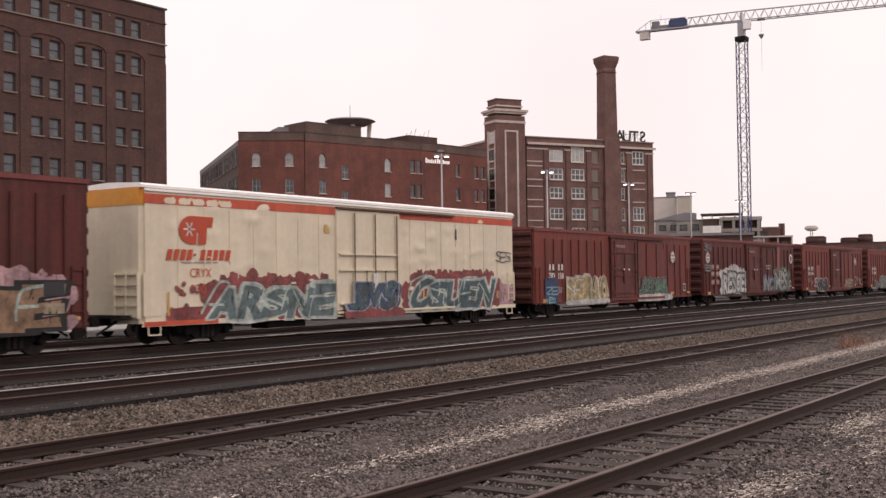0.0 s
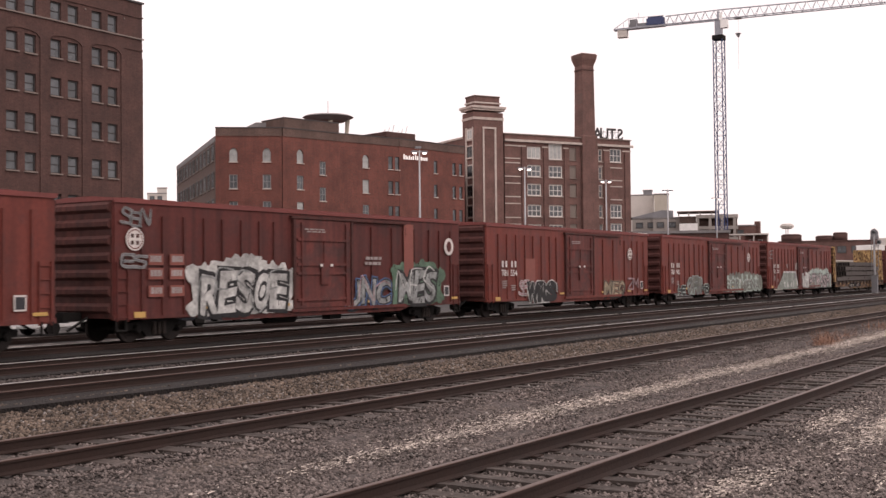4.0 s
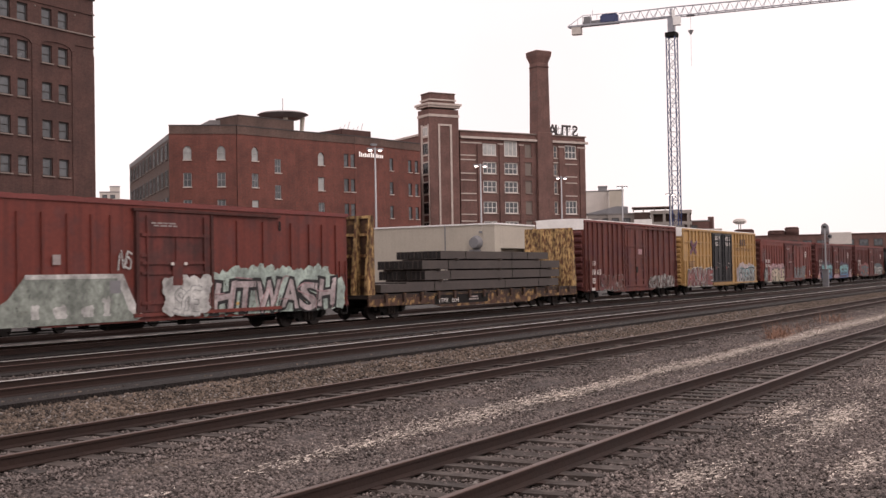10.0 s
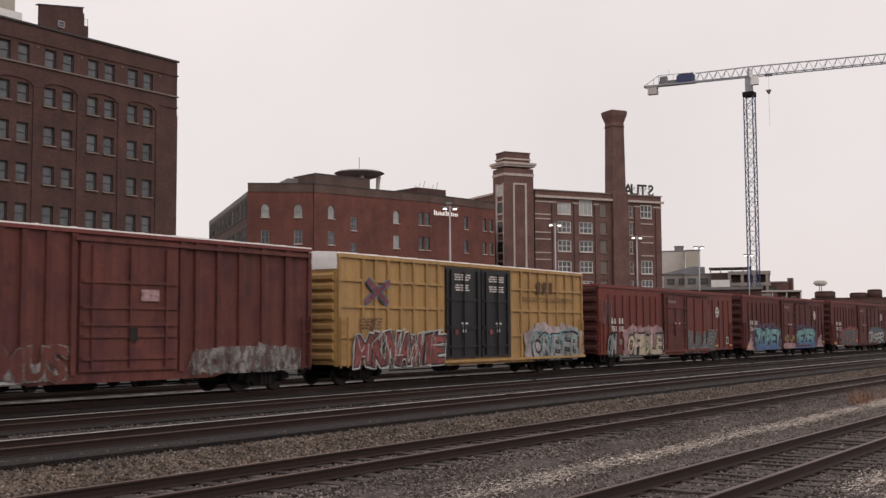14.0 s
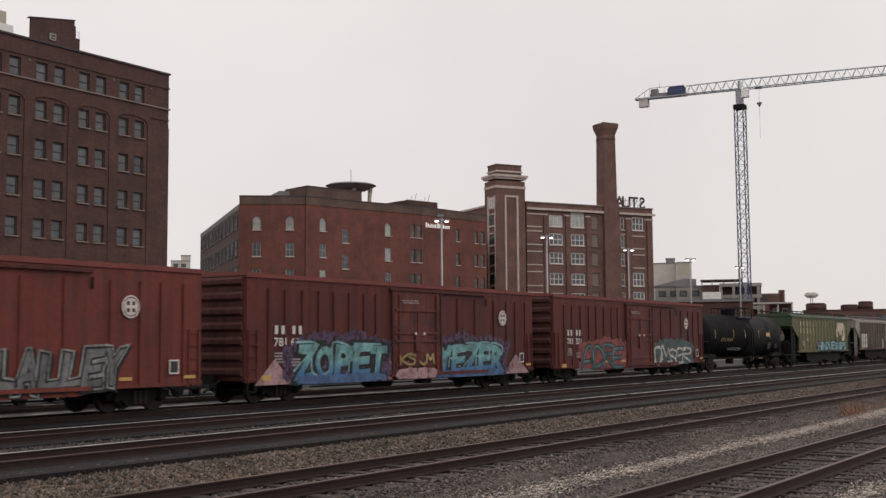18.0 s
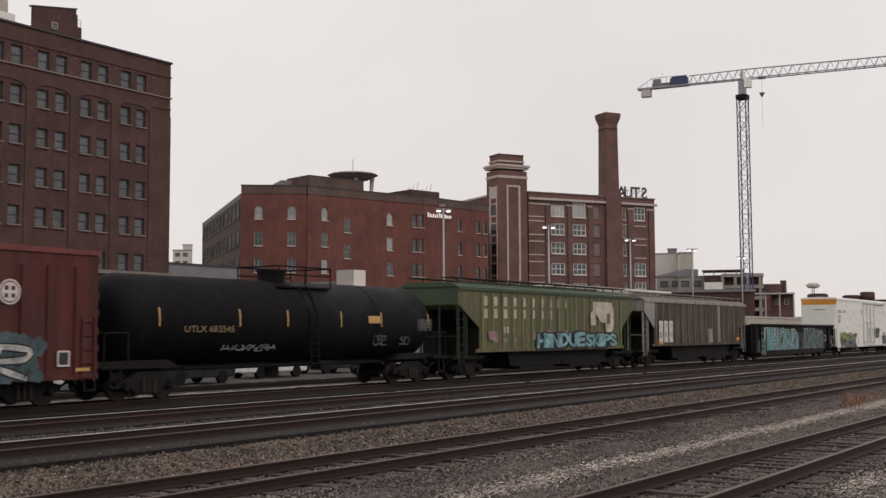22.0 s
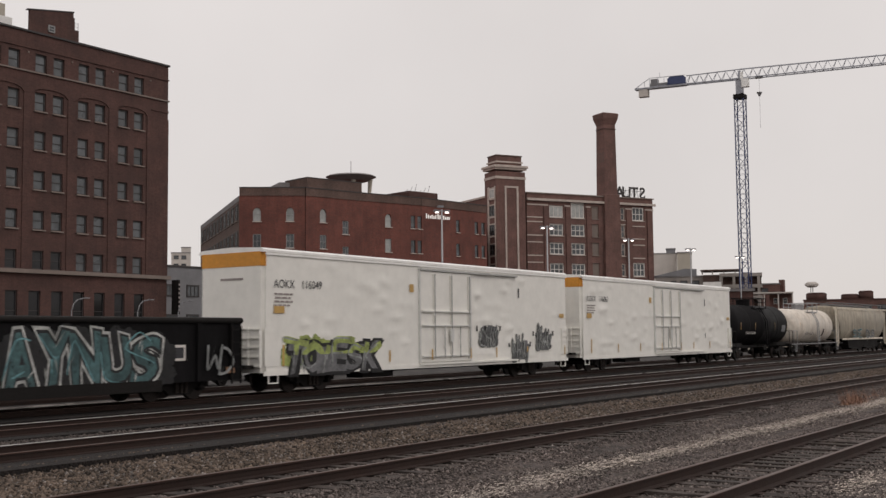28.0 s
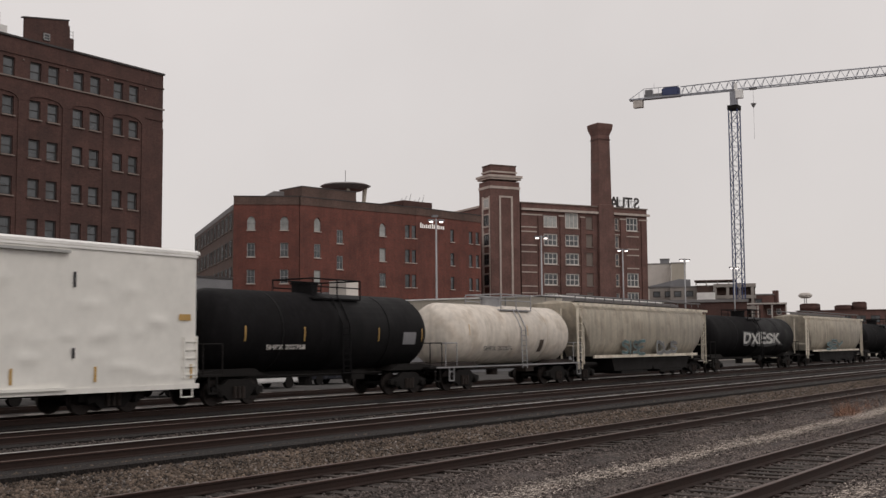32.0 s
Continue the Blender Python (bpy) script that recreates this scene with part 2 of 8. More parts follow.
GREEN = mat("faded_green_paint", (0.118, 0.115, 0.052), 0.6, 0, 0.22, 0.5, 7, 0.1, streak=0.35, second=(0.13, 0.105, 0.06), amount=0.5)
# Lighter copies that paint highlights onto hopper ribs; the taupe also covers a roof
GREENRIB = mat("highlit_green_rib", (0.185, 0.205, 0.1), 0.6, 0, 0.25, 0.8, 7, 0.1)
TAUPERIB = mat("light_taupe_paint", (0.165, 0.138, 0.116), 0.65, 0, 0.3, 0.9, 7, 0.1)
DARKGREEN = mat("grimy_green_frame", (0.018, 0.026, 0.015), 0.7, 0, 0.3, 1, 8, 0.1)
GREENEND = mat("green_end_paint", (0.043, 0.066, 0.036), 0.6, 0, 0.2, 0.6, 7, 0.1)
TAUPE = mat("weathered_grey_hopper", (0.088, 0.068, 0.054), 0.75, 0, 0.35, 0.6, 7, 0.1, streak=0.55, second=(0.062, 0.043, 0.031), amount=0.5, patch_soft=0.25)
PALEHOP = mat("pale_grey_hopper", (0.66, 0.6, 0.5), 0.65, 0, 0.13, 0.5, 6, 0.1, streak=0.18, second=(0.42, 0.35, 0.28), amount=0.4, patch_soft=0.3)
STEELLOAD = mat("dark_steel_load", (0.072, 0.06, 0.055), 0.7, 0.1, 0.25, 0.8, 6, 0.15)
STEELEND = mat("hollow_section_shade", (0.014, 0.012, 0.012), 0.8, 0.1, 0.2, 2, 8, 0.1)
MARKW = mat("white_stencil", (0.62, 0.58, 0.55), 0.6, 0, 0.15, 2, 20, 0.0)
MARKT = mat("worn_cream_stencil", (0.5, 0.44, 0.35), 0.65, 0, 0.3, 2, 20, 0.0)
MARKG = mat("grey_stencil", (0.3, 0.26, 0.25), 0.7, 0, 0.2, 2, 20, 0.0)
MARKB = mat("black_stencil", (0.035, 0.035, 0.04), 0.6, 0, 0.1, 2, 20, 0.0)
MARKY = mat("yellow_reflector", (0.5, 0.31, 0.1), 0.4, 0, 0.1, 2, 20, 0.0)
MARKR = mat("orange_stencil", (0.45, 0.07, 0.035), 0.6, 0, 0.1, 2, 20, 0.0)


def paint(name, c, wear=0.36):
    """Old spray paint: uneven, with scuffed gaps where the car's own paint shows."""
    g = sum(c) / 3
    k = [0.82 * (0.78 * v + 0.22 * g) for v in c]
    m = mat("spray_" + name, k, 0.6, 0, 0.45, 1.3, 9, 0.0, second=[0.5 * v + 0.015 for v in k], amount=0.55, patch_soft=0.3)
    nt = m.node_tree
    co = next(n for n in nt.nodes if n.type == "TEX_COORD")
    mp = nt.nodes.new("ShaderNodeMapping")
    mp.inputs["Scale"].default_value = (1.0, 1.0, 0.45)
    n1 = nt.nodes.new("ShaderNodeTexNoise")
    n1.inputs["Scale"].default_value, n1.inputs["Detail"].default_value, n1.inputs["Roughness"].default_value = 5.0, 8.0, 0.72
    r = nt.nodes.new("ShaderNodeMapRange")
    r.inputs["From Min"].default_value, r.inputs["From Max"].default_value = wear - 0.07, wear + 0.06
    r.inputs["To Min"].default_value, r.inputs["To Max"].default_value = 0.1, 0.97
    nt.links.new(co.outputs["Object"], mp.inputs[0])
    nt.links.new(mp.outputs[0], n1.inputs["Vector"])
    nt.links.new(n1.outputs[0], r.inputs["Value"])
    nt.links.new(r.outputs[0], nt.nodes["Principled BSDF"].inputs["Alpha"])
    return m


P_TEAL, P_SLATE, P_WHITE, P_BLACK = paint("teal", (0.06, 0.16, 0.17)), paint("slate", (0.075, 0.135, 0.155)), paint("white", (0.6, 0.6, 0.57), 0.34), paint("black", (0.02, 0.02, 0.022), 0.33)
P_RED, P_PINK, P_BLUE, P_SKY = paint("red", (0.33, 0.06, 0.055)), paint("pink", (0.5, 0.27, 0.29), 0.39), paint("blue", (0.06, 0.16, 0.38), 0.34), paint("sky", (0.2, 0.5, 0.55))
P_GREY, P_LIME, P_TAN, P_GREEN = paint("grey", (0.2, 0.2, 0.21), 0.35), paint("lime", (0.45, 0.55, 0.1)), paint("tan", (0.4, 0.31, 0.19), 0.40), paint("green", (0.1, 0.21, 0.13))
P_FADE = paint("aqua_to_blue", (0.16, 0.47, 0.48), 0.36)


def fade(m, low, z0, z1):
    """Lets a spray paint pass into a second colour towards the foot of the letters."""
    nt = m.node_tree
    co = next(n for n in nt.nodes if n.type == "TEX_COORD")
    sep = nt.nodes.new("ShaderNodeSeparateXYZ")
    nt.links.new(co.outputs["Object"], sep.inputs[0])
    r = nt.nodes.new("ShaderNodeMapRange")
    r.inputs["From Min"].default_value, r.inputs["From Max"].default_value = z0, z1
    nt.links.new(sep.outputs["Z"], r.inputs["Value"])
    mx = nt.nodes.new("ShaderNodeMix")
    mx.data_type = "RGBA"
    bs = nt.nodes["Principled BSDF"]
    old = bs.inputs["Base Color"].links[0].from_socket
    mx.inputs[6].default_value = (*low, 1)
    nt.links.new(r.outputs[0], mx.inputs[0])
    nt.links.new(old, mx.inputs[7])
    nt.links.new(mx.outputs[2], bs.inputs["Base Color"])


fade(P_FADE, (0.05, 0.15, 0.3), 0.95, 1.55)
P_YELLOW, P_NAVY = paint("yellow", (0.46, 0.33, 0.1), 0.35), paint("navy", (0.035, 0.07, 0.2), 0.36)
P_MOSS, P_FAINT = paint("moss_grey", (0.19, 0.2, 0.16), 0.33), paint("faint_grey", (0.075, 0.075, 0.08), 0.42)
P_PALE = paint("pale_rose", (0.52, 0.42, 0.42), 0.34)
P_STEEL, P_CLAY, P_MINT, P_CREAM = paint("steel_teal", (0.13, 0.2, 0.21), 0.33), paint("clay", (0.36, 0.2, 0.1), 0.34), paint("mint", (0.42, 0.55, 0.48), 0.35), paint("cream", (0.6, 0.5, 0.33), 0.36)
P_SCUFF, P_VIOLET = paint("scuff", (0.3, 0.27, 0.25), 0.5), paint("violet", (0.11, 0.06, 0.13), 0.45)
P_SAGE = paint("sage", (0.29, 0.34, 0.29), 0.36)
P_SILVER, P_AQUA, P_BROWN = paint("silver", (0.35, 0.37, 0.36), 0.40), paint("aqua", (0.14, 0.42, 0.46), 0.34), paint("brown", (0.28, 0.13, 0.06))

BRICK_DARK = brick_mat("dark_brown_brick", (0.098, 0.05, 0.043), (0.08, 0.042, 0.036), (0.082, 0.052, 0.046))
BRICK_RED = brick_mat("red_brick", (0.175, 0.06, 0.046), (0.142, 0.053, 0.042), (0.13, 0.07, 0.06))
BRICK_BROWN = brick_mat("brown_brick", (0.17, 0.09, 0.077), (0.138, 0.074, 0.064), (0.15, 0.1, 0.088))
BRICK_SIDE = brick_mat("shaded_brown_brick", (0.12, 0.075, 0.062), (0.095, 0.06, 0.05), (0.12, 0.09, 0.08))
TRIM = mat("limestone_trim", (0.47, 0.4, 0.36), 0.85, 0, 0.15, 1, 9, 0.1)
SILLM = mat("stone_sill", (0.21, 0.17, 0.15), 0.85, 0, 0.12, 1, 9, 0.1)
FRAMEW = mat("white_window_frame", (0.66, 0.63, 0.6), 0.6, 0, 0.1, 1, 9, 0.0)
FRAMED = mat("dark_window_frame", (0.05, 0.045, 0.045), 0.6, 0, 0.1, 1, 9, 0.0)
ROOFG = mat("grey_roof", (0.2, 0.19, 0.19), 0.85, 0, 0.2, 0.4, 5, 0.1)
CONCRETE = mat("beige_concrete", (0.44, 0.4, 0.34), 0.9, 0, 0.08, 0.3, 6, 0.1, streak=0.03)
GREYWALL = mat("grey_wall", (0.2, 0.2, 0.21), 0.85, 0, 0.15, 0.4, 6, 0.1)
PALE = mat("pale_far_wall", (0.53, 0.49, 0.455), 0.9, 0, 0.12, 0.2, 3, 0.05)
DECK = mat("stained_deck_concrete", (0.3, 0.272, 0.25), 0.9, 0, 0.2, 0.3, 3, 0.05)
CRANEW = mat("crane_white", (0.36, 0.37, 0.41), 0.5, 0, 0.1, 1, 5, 0.0)
CRANEB = mat("crane_blue", (0.05, 0.066, 0.15), 0.5, 0, 0.15, 1, 5, 0.0)
POLE = mat("galvanised_pole", (0.33, 0.33, 0.34), 0.5, 0.5, 0.1, 1, 5, 0.0)
LAMPLIT = mat("lit_lamp_glass", (1.0, 0.93, 0.9), 0.4, emit=3.0, var=0.0, bump=0)
GLASS = mat("window_glass", (0.082, 0.09, 0.097), 0.25, 0, 0.55, 0.12, 0.9, 0.0, spread=True)
GLASSDARK = mat("dark_window_glass", (0.018, 0.018, 0.02), 0.2, 0, 0.5, 0.12, 0.9, 0.0, spread=True)
GLASSPALE = mat("blind_behind_glass", (0.36, 0.37, 0.36), 0.35, 0, 0.3, 0.2, 1.5, 0.0, spread=True)
FRAMEG = mat("grey_window_frame", (0.33, 0.33, 0.33), 0.6, 0, 0.1, 1, 9, 0.0)
GLASS.node_tree.nodes["Principled BSDF"].inputs["Specular IOR Level"].default_value = 0.6
CARW = mat("white_car_paint", (0.7, 0.7, 0.7), 0.25, 0, 0.05, 1, 4, 0.0)
CARD = mat("dark_car_paint", (0.03, 0.032, 0.04), 0.25, 0, 0.05, 1, 4, 0.0)

# ---- mesh helpers ----


def box(bm, x0, x1, y0, y1, z0, z1):
    v = [bm.verts.new((x, y, z)) for x in (x0, x1) for y in (y0, y1) for z in (z0, z1)]
    for f in ((0, 1, 3, 2), (4, 6, 7, 5), (0, 4, 5, 1), (2, 3, 7, 6), (0, 2, 6, 4), (1, 5, 7, 3)):
        bm.faces.new([v[i] for i in f])


def tube(bm, p, q, r, n=8, r2=None):
    p, q = Vector(p), Vector(q)
    d = (q - p).normalized()
    a = d.orthogonal().normalized()
    b = d.cross(a)
    rings = []
    for c, rr in ((p, r), (q, r if r2 is None else r2)):
        rings.append([bm.verts.new(c + (a * math.cos(k * math.tau / n) + b * math.sin(k * math.tau / n)) * rr) for k in range(n)])
    for k in range(n):
        bm.faces.new((rings[0][k], rings[0][(k + 1) % n], rings[1][(k + 1) % n], rings[1][k]))
    bm.faces.new(rings[0][::-1])
    bm.faces.new(rings[1])


def prism(bm, poly, axis, a, b):
    """A closed outline of (u, v) pairs, drawn out along an axis from a to b."""
    def at(u, v, w):
        return {"x": (w, u, v), "y": (u, w, v), "z": (u, v, w)}[axis]
    r0 = [bm.verts.new(at(u, v, a)) for u, v in poly]
    r1 = [bm.verts.new(at(u, v, b)) for u, v in poly]
    n = len(poly)
    for k in range(n):
        bm.faces.new((r0[k], r0[(k + 1) % n], r1[(k + 1) % n], r1[k]))
    bm.faces.new(r0[::-1])
    bm.faces.new(r1)


def sheet(name, bm, material, smooth=False):
    bmesh.ops.recalc_face_normals(bm, faces=bm.faces)
    me = bpy.data.meshes.new(name)
    bm.to_mesh(me)
    bm.free()
    me.materials.append(material)
    if smooth:
        for f in me.polygons:
            f.use_smooth = len(f.vertices) == 4
    return me


def part(name, bm, material, parent=None, label="", smooth=False, m=None):
    ob = new(name, sheet(name, bm, material, smooth) if isinstance(bm, bmesh.types.BMesh) else bm)
    if parent:
        ob.parent = parent
    if m:
        ob.matrix_basis = m
    if label:
        ob["label"] = label
    if name.startswith("graffiti"):
        ob["kind"] = "stuff"
    return ob


def thing(name, label, category, group="", m=None, kind=""):
    ob = new(name)
    ob.empty_display_size = 0.3
    if m:
        ob.matrix_basis = m
    return tagged(ob, label, category, group, kind)


def boxes(*bs):
    bm = bmesh.new()
    for b in bs:
        box(bm, *b)
    return bm


TEXTS = {}


def text(s, size, bold=0.0):
    """A flat mesh of upright lettering that faces -y, its foot at the origin."""
    key = (s, size, bold)
    if key not in TEXTS:
        c = bpy.data.curves.new("lettering", "FONT")
        c.body, c.size, c.offset, c.resolution_u, c.fill_mode = s, size, bold, 3, "FRONT"
        o = bpy.data.objects.new("lettering", c)
        me = bpy.data.meshes.new_from_object(o)
        bpy.data.objects.remove(o)
        bpy.data.curves.remove(c)
        me.transform(Matrix.Rotation(radians(90), 4, "X"))
        me.materials.clear()
        TEXTS[key] = me
    return TEXTS[key].copy()


def letters(name, s, size, material, parent, x, y, z, bold=0.0, width=None, label=""):
    me = text(s, size, bold)
    me.materials.append(material)
    if width:
        w = max(v.co.x for v in me.vertices)
        me.transform(Matrix.Diagonal((width / w, 1, 1, 1)))
    return part(name, me, material, parent, label, m=pose(x, y, z))


STROKES = {
    "A": [[(0, 0), (0.35, 1), (0.65, 1), (1, 0)], [(0.2, 0.35), (0.8, 0.35)]], "B": [[(0.1, 0), (0.1, 1), (0.75, 0.95), (0.85, 0.7), (0.3, 0.52), (0.95, 0.35), (0.8, 0.02), (0.1, 0)]],
    "C": [[(1, 0.8), (0.6, 1), (0.1, 0.75), (0.1, 0.25), (0.5, 0), (1, 0.2)]], "D": [[(0.1, 0), (0.1, 1), (0.6, 0.95), (0.95, 0.5), (0.6, 0.05), (0.1, 0)]],
    "E": [[(0.95, 1), (0.1, 0.95), (0.1, 0.05), (1, 0)], [(0.1, 0.5), (0.8, 0.52)]], "H": [[(0.1, 0), (0.1, 1)], [(0.9, 0), (0.9, 1)], [(0.1, 0.5), (0.9, 0.5)]],
    "I": [[(0.5, 0), (0.5, 1)]], "K": [[(0.1, 0), (0.1, 1)], [(0.95, 1), (0.2, 0.5), (1, 0)]], "M": [[(0, 0), (0.15, 1), (0.5, 0.4), (0.85, 1), (1, 0)]],
    "N": [[(0.05, 0), (0.1, 1), (0.85, 0), (0.95, 1)]], "O": [[(0.5, 1), (0.05, 0.7), (0.1, 0.2), (0.5, 0), (0.95, 0.3), (0.9, 0.8), (0.5, 1)]],
    "P": [[(0.1, 0), (0.1, 1), (0.9, 0.9), (0.85, 0.5), (0.15, 0.45)]], "R": [[(0.1, 0), (0.1, 1), (0.85, 0.9), (0.8, 0.55), (0.2, 0.5), (0.95, 0)]],
    "S": [[(0.95, 0.85), (0.35, 1), (0.1, 0.7), (0.85, 0.4), (0.75, 0.05), (0, 0.1)]], "T": [[(0, 1), (1, 0.95)], [(0.5, 0), (0.5, 1)]], "U": [[(0.05, 1), (0.1, 0.15), (0.5, 0), (0.9, 0.15), (0.95, 1)]],
    "V": [[(0, 1), (0.5, 0), (1, 1)]], "W": [[(0, 1), (0.22, 0), (0.5, 0.7), (0.78, 0), (1, 1)]], "X": [[(0, 0), (1, 1)], [(0, 1), (1, 0)]], "Y": [[(0, 1), (0.5, 0.5), (1, 1)], [(0.5, 0.5), (0.45, 0)]],
    "Z": [[(0, 1), (1, 0.95), (0, 0.05), (1, 0)]], "J": [[(0.8, 1), (0.8, 0.2), (0.4, 0), (0, 0.25)]]}


def strokes(word, x0, x1, z0, z1, y, width, rnd, lean=0.12, shift=(0, 0), wild=0.1, part_of=(0.0, 1.0), top=9.0, foot=0.6):
    """Hand-sprayed lettering as broad flat ribbons with round, uneven turns."""
    bm = bmesh.new()
    n = len(word)
    rnd2 = random.Random(n * 7 + int(x0 * 10))
    cell = (x1 - x0) / n
    for i, ch in enumerate(word):
        ov = 0.12
        dx, dz, sc = rnd.uniform(-wild, wild) * cell * 0.4, rnd.uniform(-wild, wild) * (z1 - z0) * 0.5, 1 + rnd.uniform(-wild, wild)
        for line in STROKES.get(ch, STROKES["S"]):
            pts = [(x0 + cell * (i - ov + (1 + 2 * ov) * u + wild * 0.7 * rnd2.uniform(-1, 1)) + dx + lean * (v - 0.5) * (z1 - z0) + shift[0], z0 + (z1 - z0) * (v * sc + wild * 0.5 * rnd2.uniform(-1, 1)) + dz + shift[1]) for u, v in line]
            fat = rnd.uniform(0.9, 1.12)
            path = []
            ext = [pts[0]] + pts + [pts[-1]]
            for k in range(1, len(ext) - 2):
                p0, p1, p2, p3 = ext[k - 1:k + 3]
                for j in range(5):
                    t = j / 5
                    path.append(tuple(0.5 * (2 * p1[d] + (p2[d] - p0[d]) * t * 0.7 + (2 * p0[d] - 5 * p1[d] + 4 * p2[d] - p3[d]) * t * t * 0.7 + (3 * p1[d] - p0[d] - 3 * p2[d] + p3[d]) * t ** 3 * 0.7 + (p2[d] - p1[d]) * 0.6 * t * t * (3 - 2 * t)) for d in (0, 1)))
            path.append(pts[-1])
            m = len(path)
            path = path[int(part_of[0] * (m - 1)):max(2, int(math.ceil(part_of[1] * m)))]
            m = len(path)
            w = width * fat / 2
            left, right = [], []
            for k, p in enumerate(path):
                q0, q1 = path[max(0, k - 1)], path[min(m - 1, k + 1)]
                tx, tz = q1[0] - q0[0], q1[1] - q0[1]
                ln = math.hypot(tx, tz) or 1.0
                tx, tz = tx / ln, tz / ln
                e = -0.6 * w if k == 0 else 0.6 * w if k == m - 1 else 0.0
                ww = w * (0.82 if k in (0, m - 1) else 1.0 + 0.1 * math.sin(k * 1.7))
                left.append((p[0] + tx * e - tz * ww, p[1] + tz * e + tx * ww))
                right.append((p[0] + tx * e + tz * ww, p[1] + tz * e - tx * ww))
            for k in range(m - 1):
                y -= 0.00002
                bm.faces.new([bm.verts.new((px, y, min(top, max(foot, pz)))) for px, pz in (left[k], right[k], right[k + 1], left[k + 1])])
    return bm


GLYPHS = {}


def glyph(ch, fat):
    """The flat outline mesh of one letter, swollen by fat, as points (u, v) in the plain letter's unit box, and faces."""
    if ch not in GLYPHS:
        me = text(ch, 1.0)
        us, vs = [v.co.x for v in me.vertices], [v.co.z for v in me.vertices]
        GLYPHS[ch] = (min(us), max(us), min(vs), max(vs))
    u0, u1, v0, v1 = GLYPHS[ch]
    if (ch, fat) not in GLYPHS:
        me = text(ch, 1.0, fat)
        GLYPHS[ch, fat] = ([((v.co.x - u0) / (u1 - u0), (v.co.z - v0) / (v1 - v0)) for v in me.vertices], [tuple(p.vertices) for p in me.polygons])
    return GLYPHS[ch, fat]


def block_letters(word, x0, x1, z0, z1, y, fat, seed, lean=0.12, shift=(0, 0), wild=0.1, top=9.0, foot=0.6):
    """Broad, swollen letters that crowd and lean on one another, as sprayed by hand."""
    bm = bmesh.new()
    rnd = random.Random(seed)
    wide = [0.55 if c == "I" else 1.25 if c in "MW" else 1.0 for c in word]
    cell = (x1 - x0) / sum(wide)
    at = x0
    for ch, w in zip(word, wide):
        grow, lift, tilt, skew, ph = 1 + rnd.uniform(-0.6, 0.9) * wild, rnd.uniform(-0.5, 0.5) * wild, rnd.uniform(-1.1, 1.1) * wild, rnd.uniform(-0.8, 0.8) * wild, rnd.uniform(0, 6)
        pts, faces = glyph(ch, fat)
        vs = []
        for u, v in pts:
            uu, vv = u - 0.5, v - 0.5
            uu += tilt * vv * 0.7 + 0.05 * math.sin(5.5 * v + ph) + skew * uu * vv
            vv = vv * grow + lift + 0.04 * math.sin(4.5 * u + ph) + tilt * 0.25 * uu
            x = at + cell * w * (0.5 + uu * 0.86) + lean * vv * (z1 - z0) + shift[0]
            z = z0 + (z1 - z0) * (0.5 + vv * 0.9) + shift[1]
            vs.append(bm.verts.new((x, y, min(top, max(foot, z)))))
        for f in faces:
            try:
                bm.faces.new([vs[i] for i in f])
            except ValueError:
                pass
        y -= 0.00006
        at += cell * w
    return bm


def cloud(x0, x1, z0, z1, y, rnd, n=26, rough=0.14):
    """A flat patch of overspray with a lobed outline."""
    bm = bmesh.new()
    w, h = x1 - x0, z1 - z0
    blobs = [(x0 + w * 0.5, z0 + h * 0.42, w * 0.49, h * 0.44, 4)]
    k = max(3, int(w / (0.42 + 0.3 * rough)))
    for i in range(k):
        t = (i + 0.5) / k
        q = min(h * 0.34, w / k * 0.9) * rnd.uniform(0.7, 1.15)
        blobs.append((x0 + w * t + rnd.uniform(-0.08, 0.08), z1 - q * rnd.uniform(0.8, 1.5) - h * 0.25 * (2 * t - 1) ** 4, q, q, 2))
        blobs.append((x0 + w * t, z0 + q * 0.6, q * 0.9, q * 0.7, 2))
    for cx, cz, a, b, e in blobs:
        ring = []
        for i in range(16):
            c, s = math.cos(math.tau * i / 16), math.sin(math.tau * i / 16)
            r = (abs(c) ** e + abs(s) ** e) ** (-1 / e) * rnd.uniform(0.72 if e < 4 else 0.94, 1.12 if e < 4 else 1.0)
            ring.append(bm.verts.new((cx + a * r * c, y, max(z0 - 0.04, cz + b * r * s))))
        bm.faces.new(ring)
        y -= 0.00012
    return bm


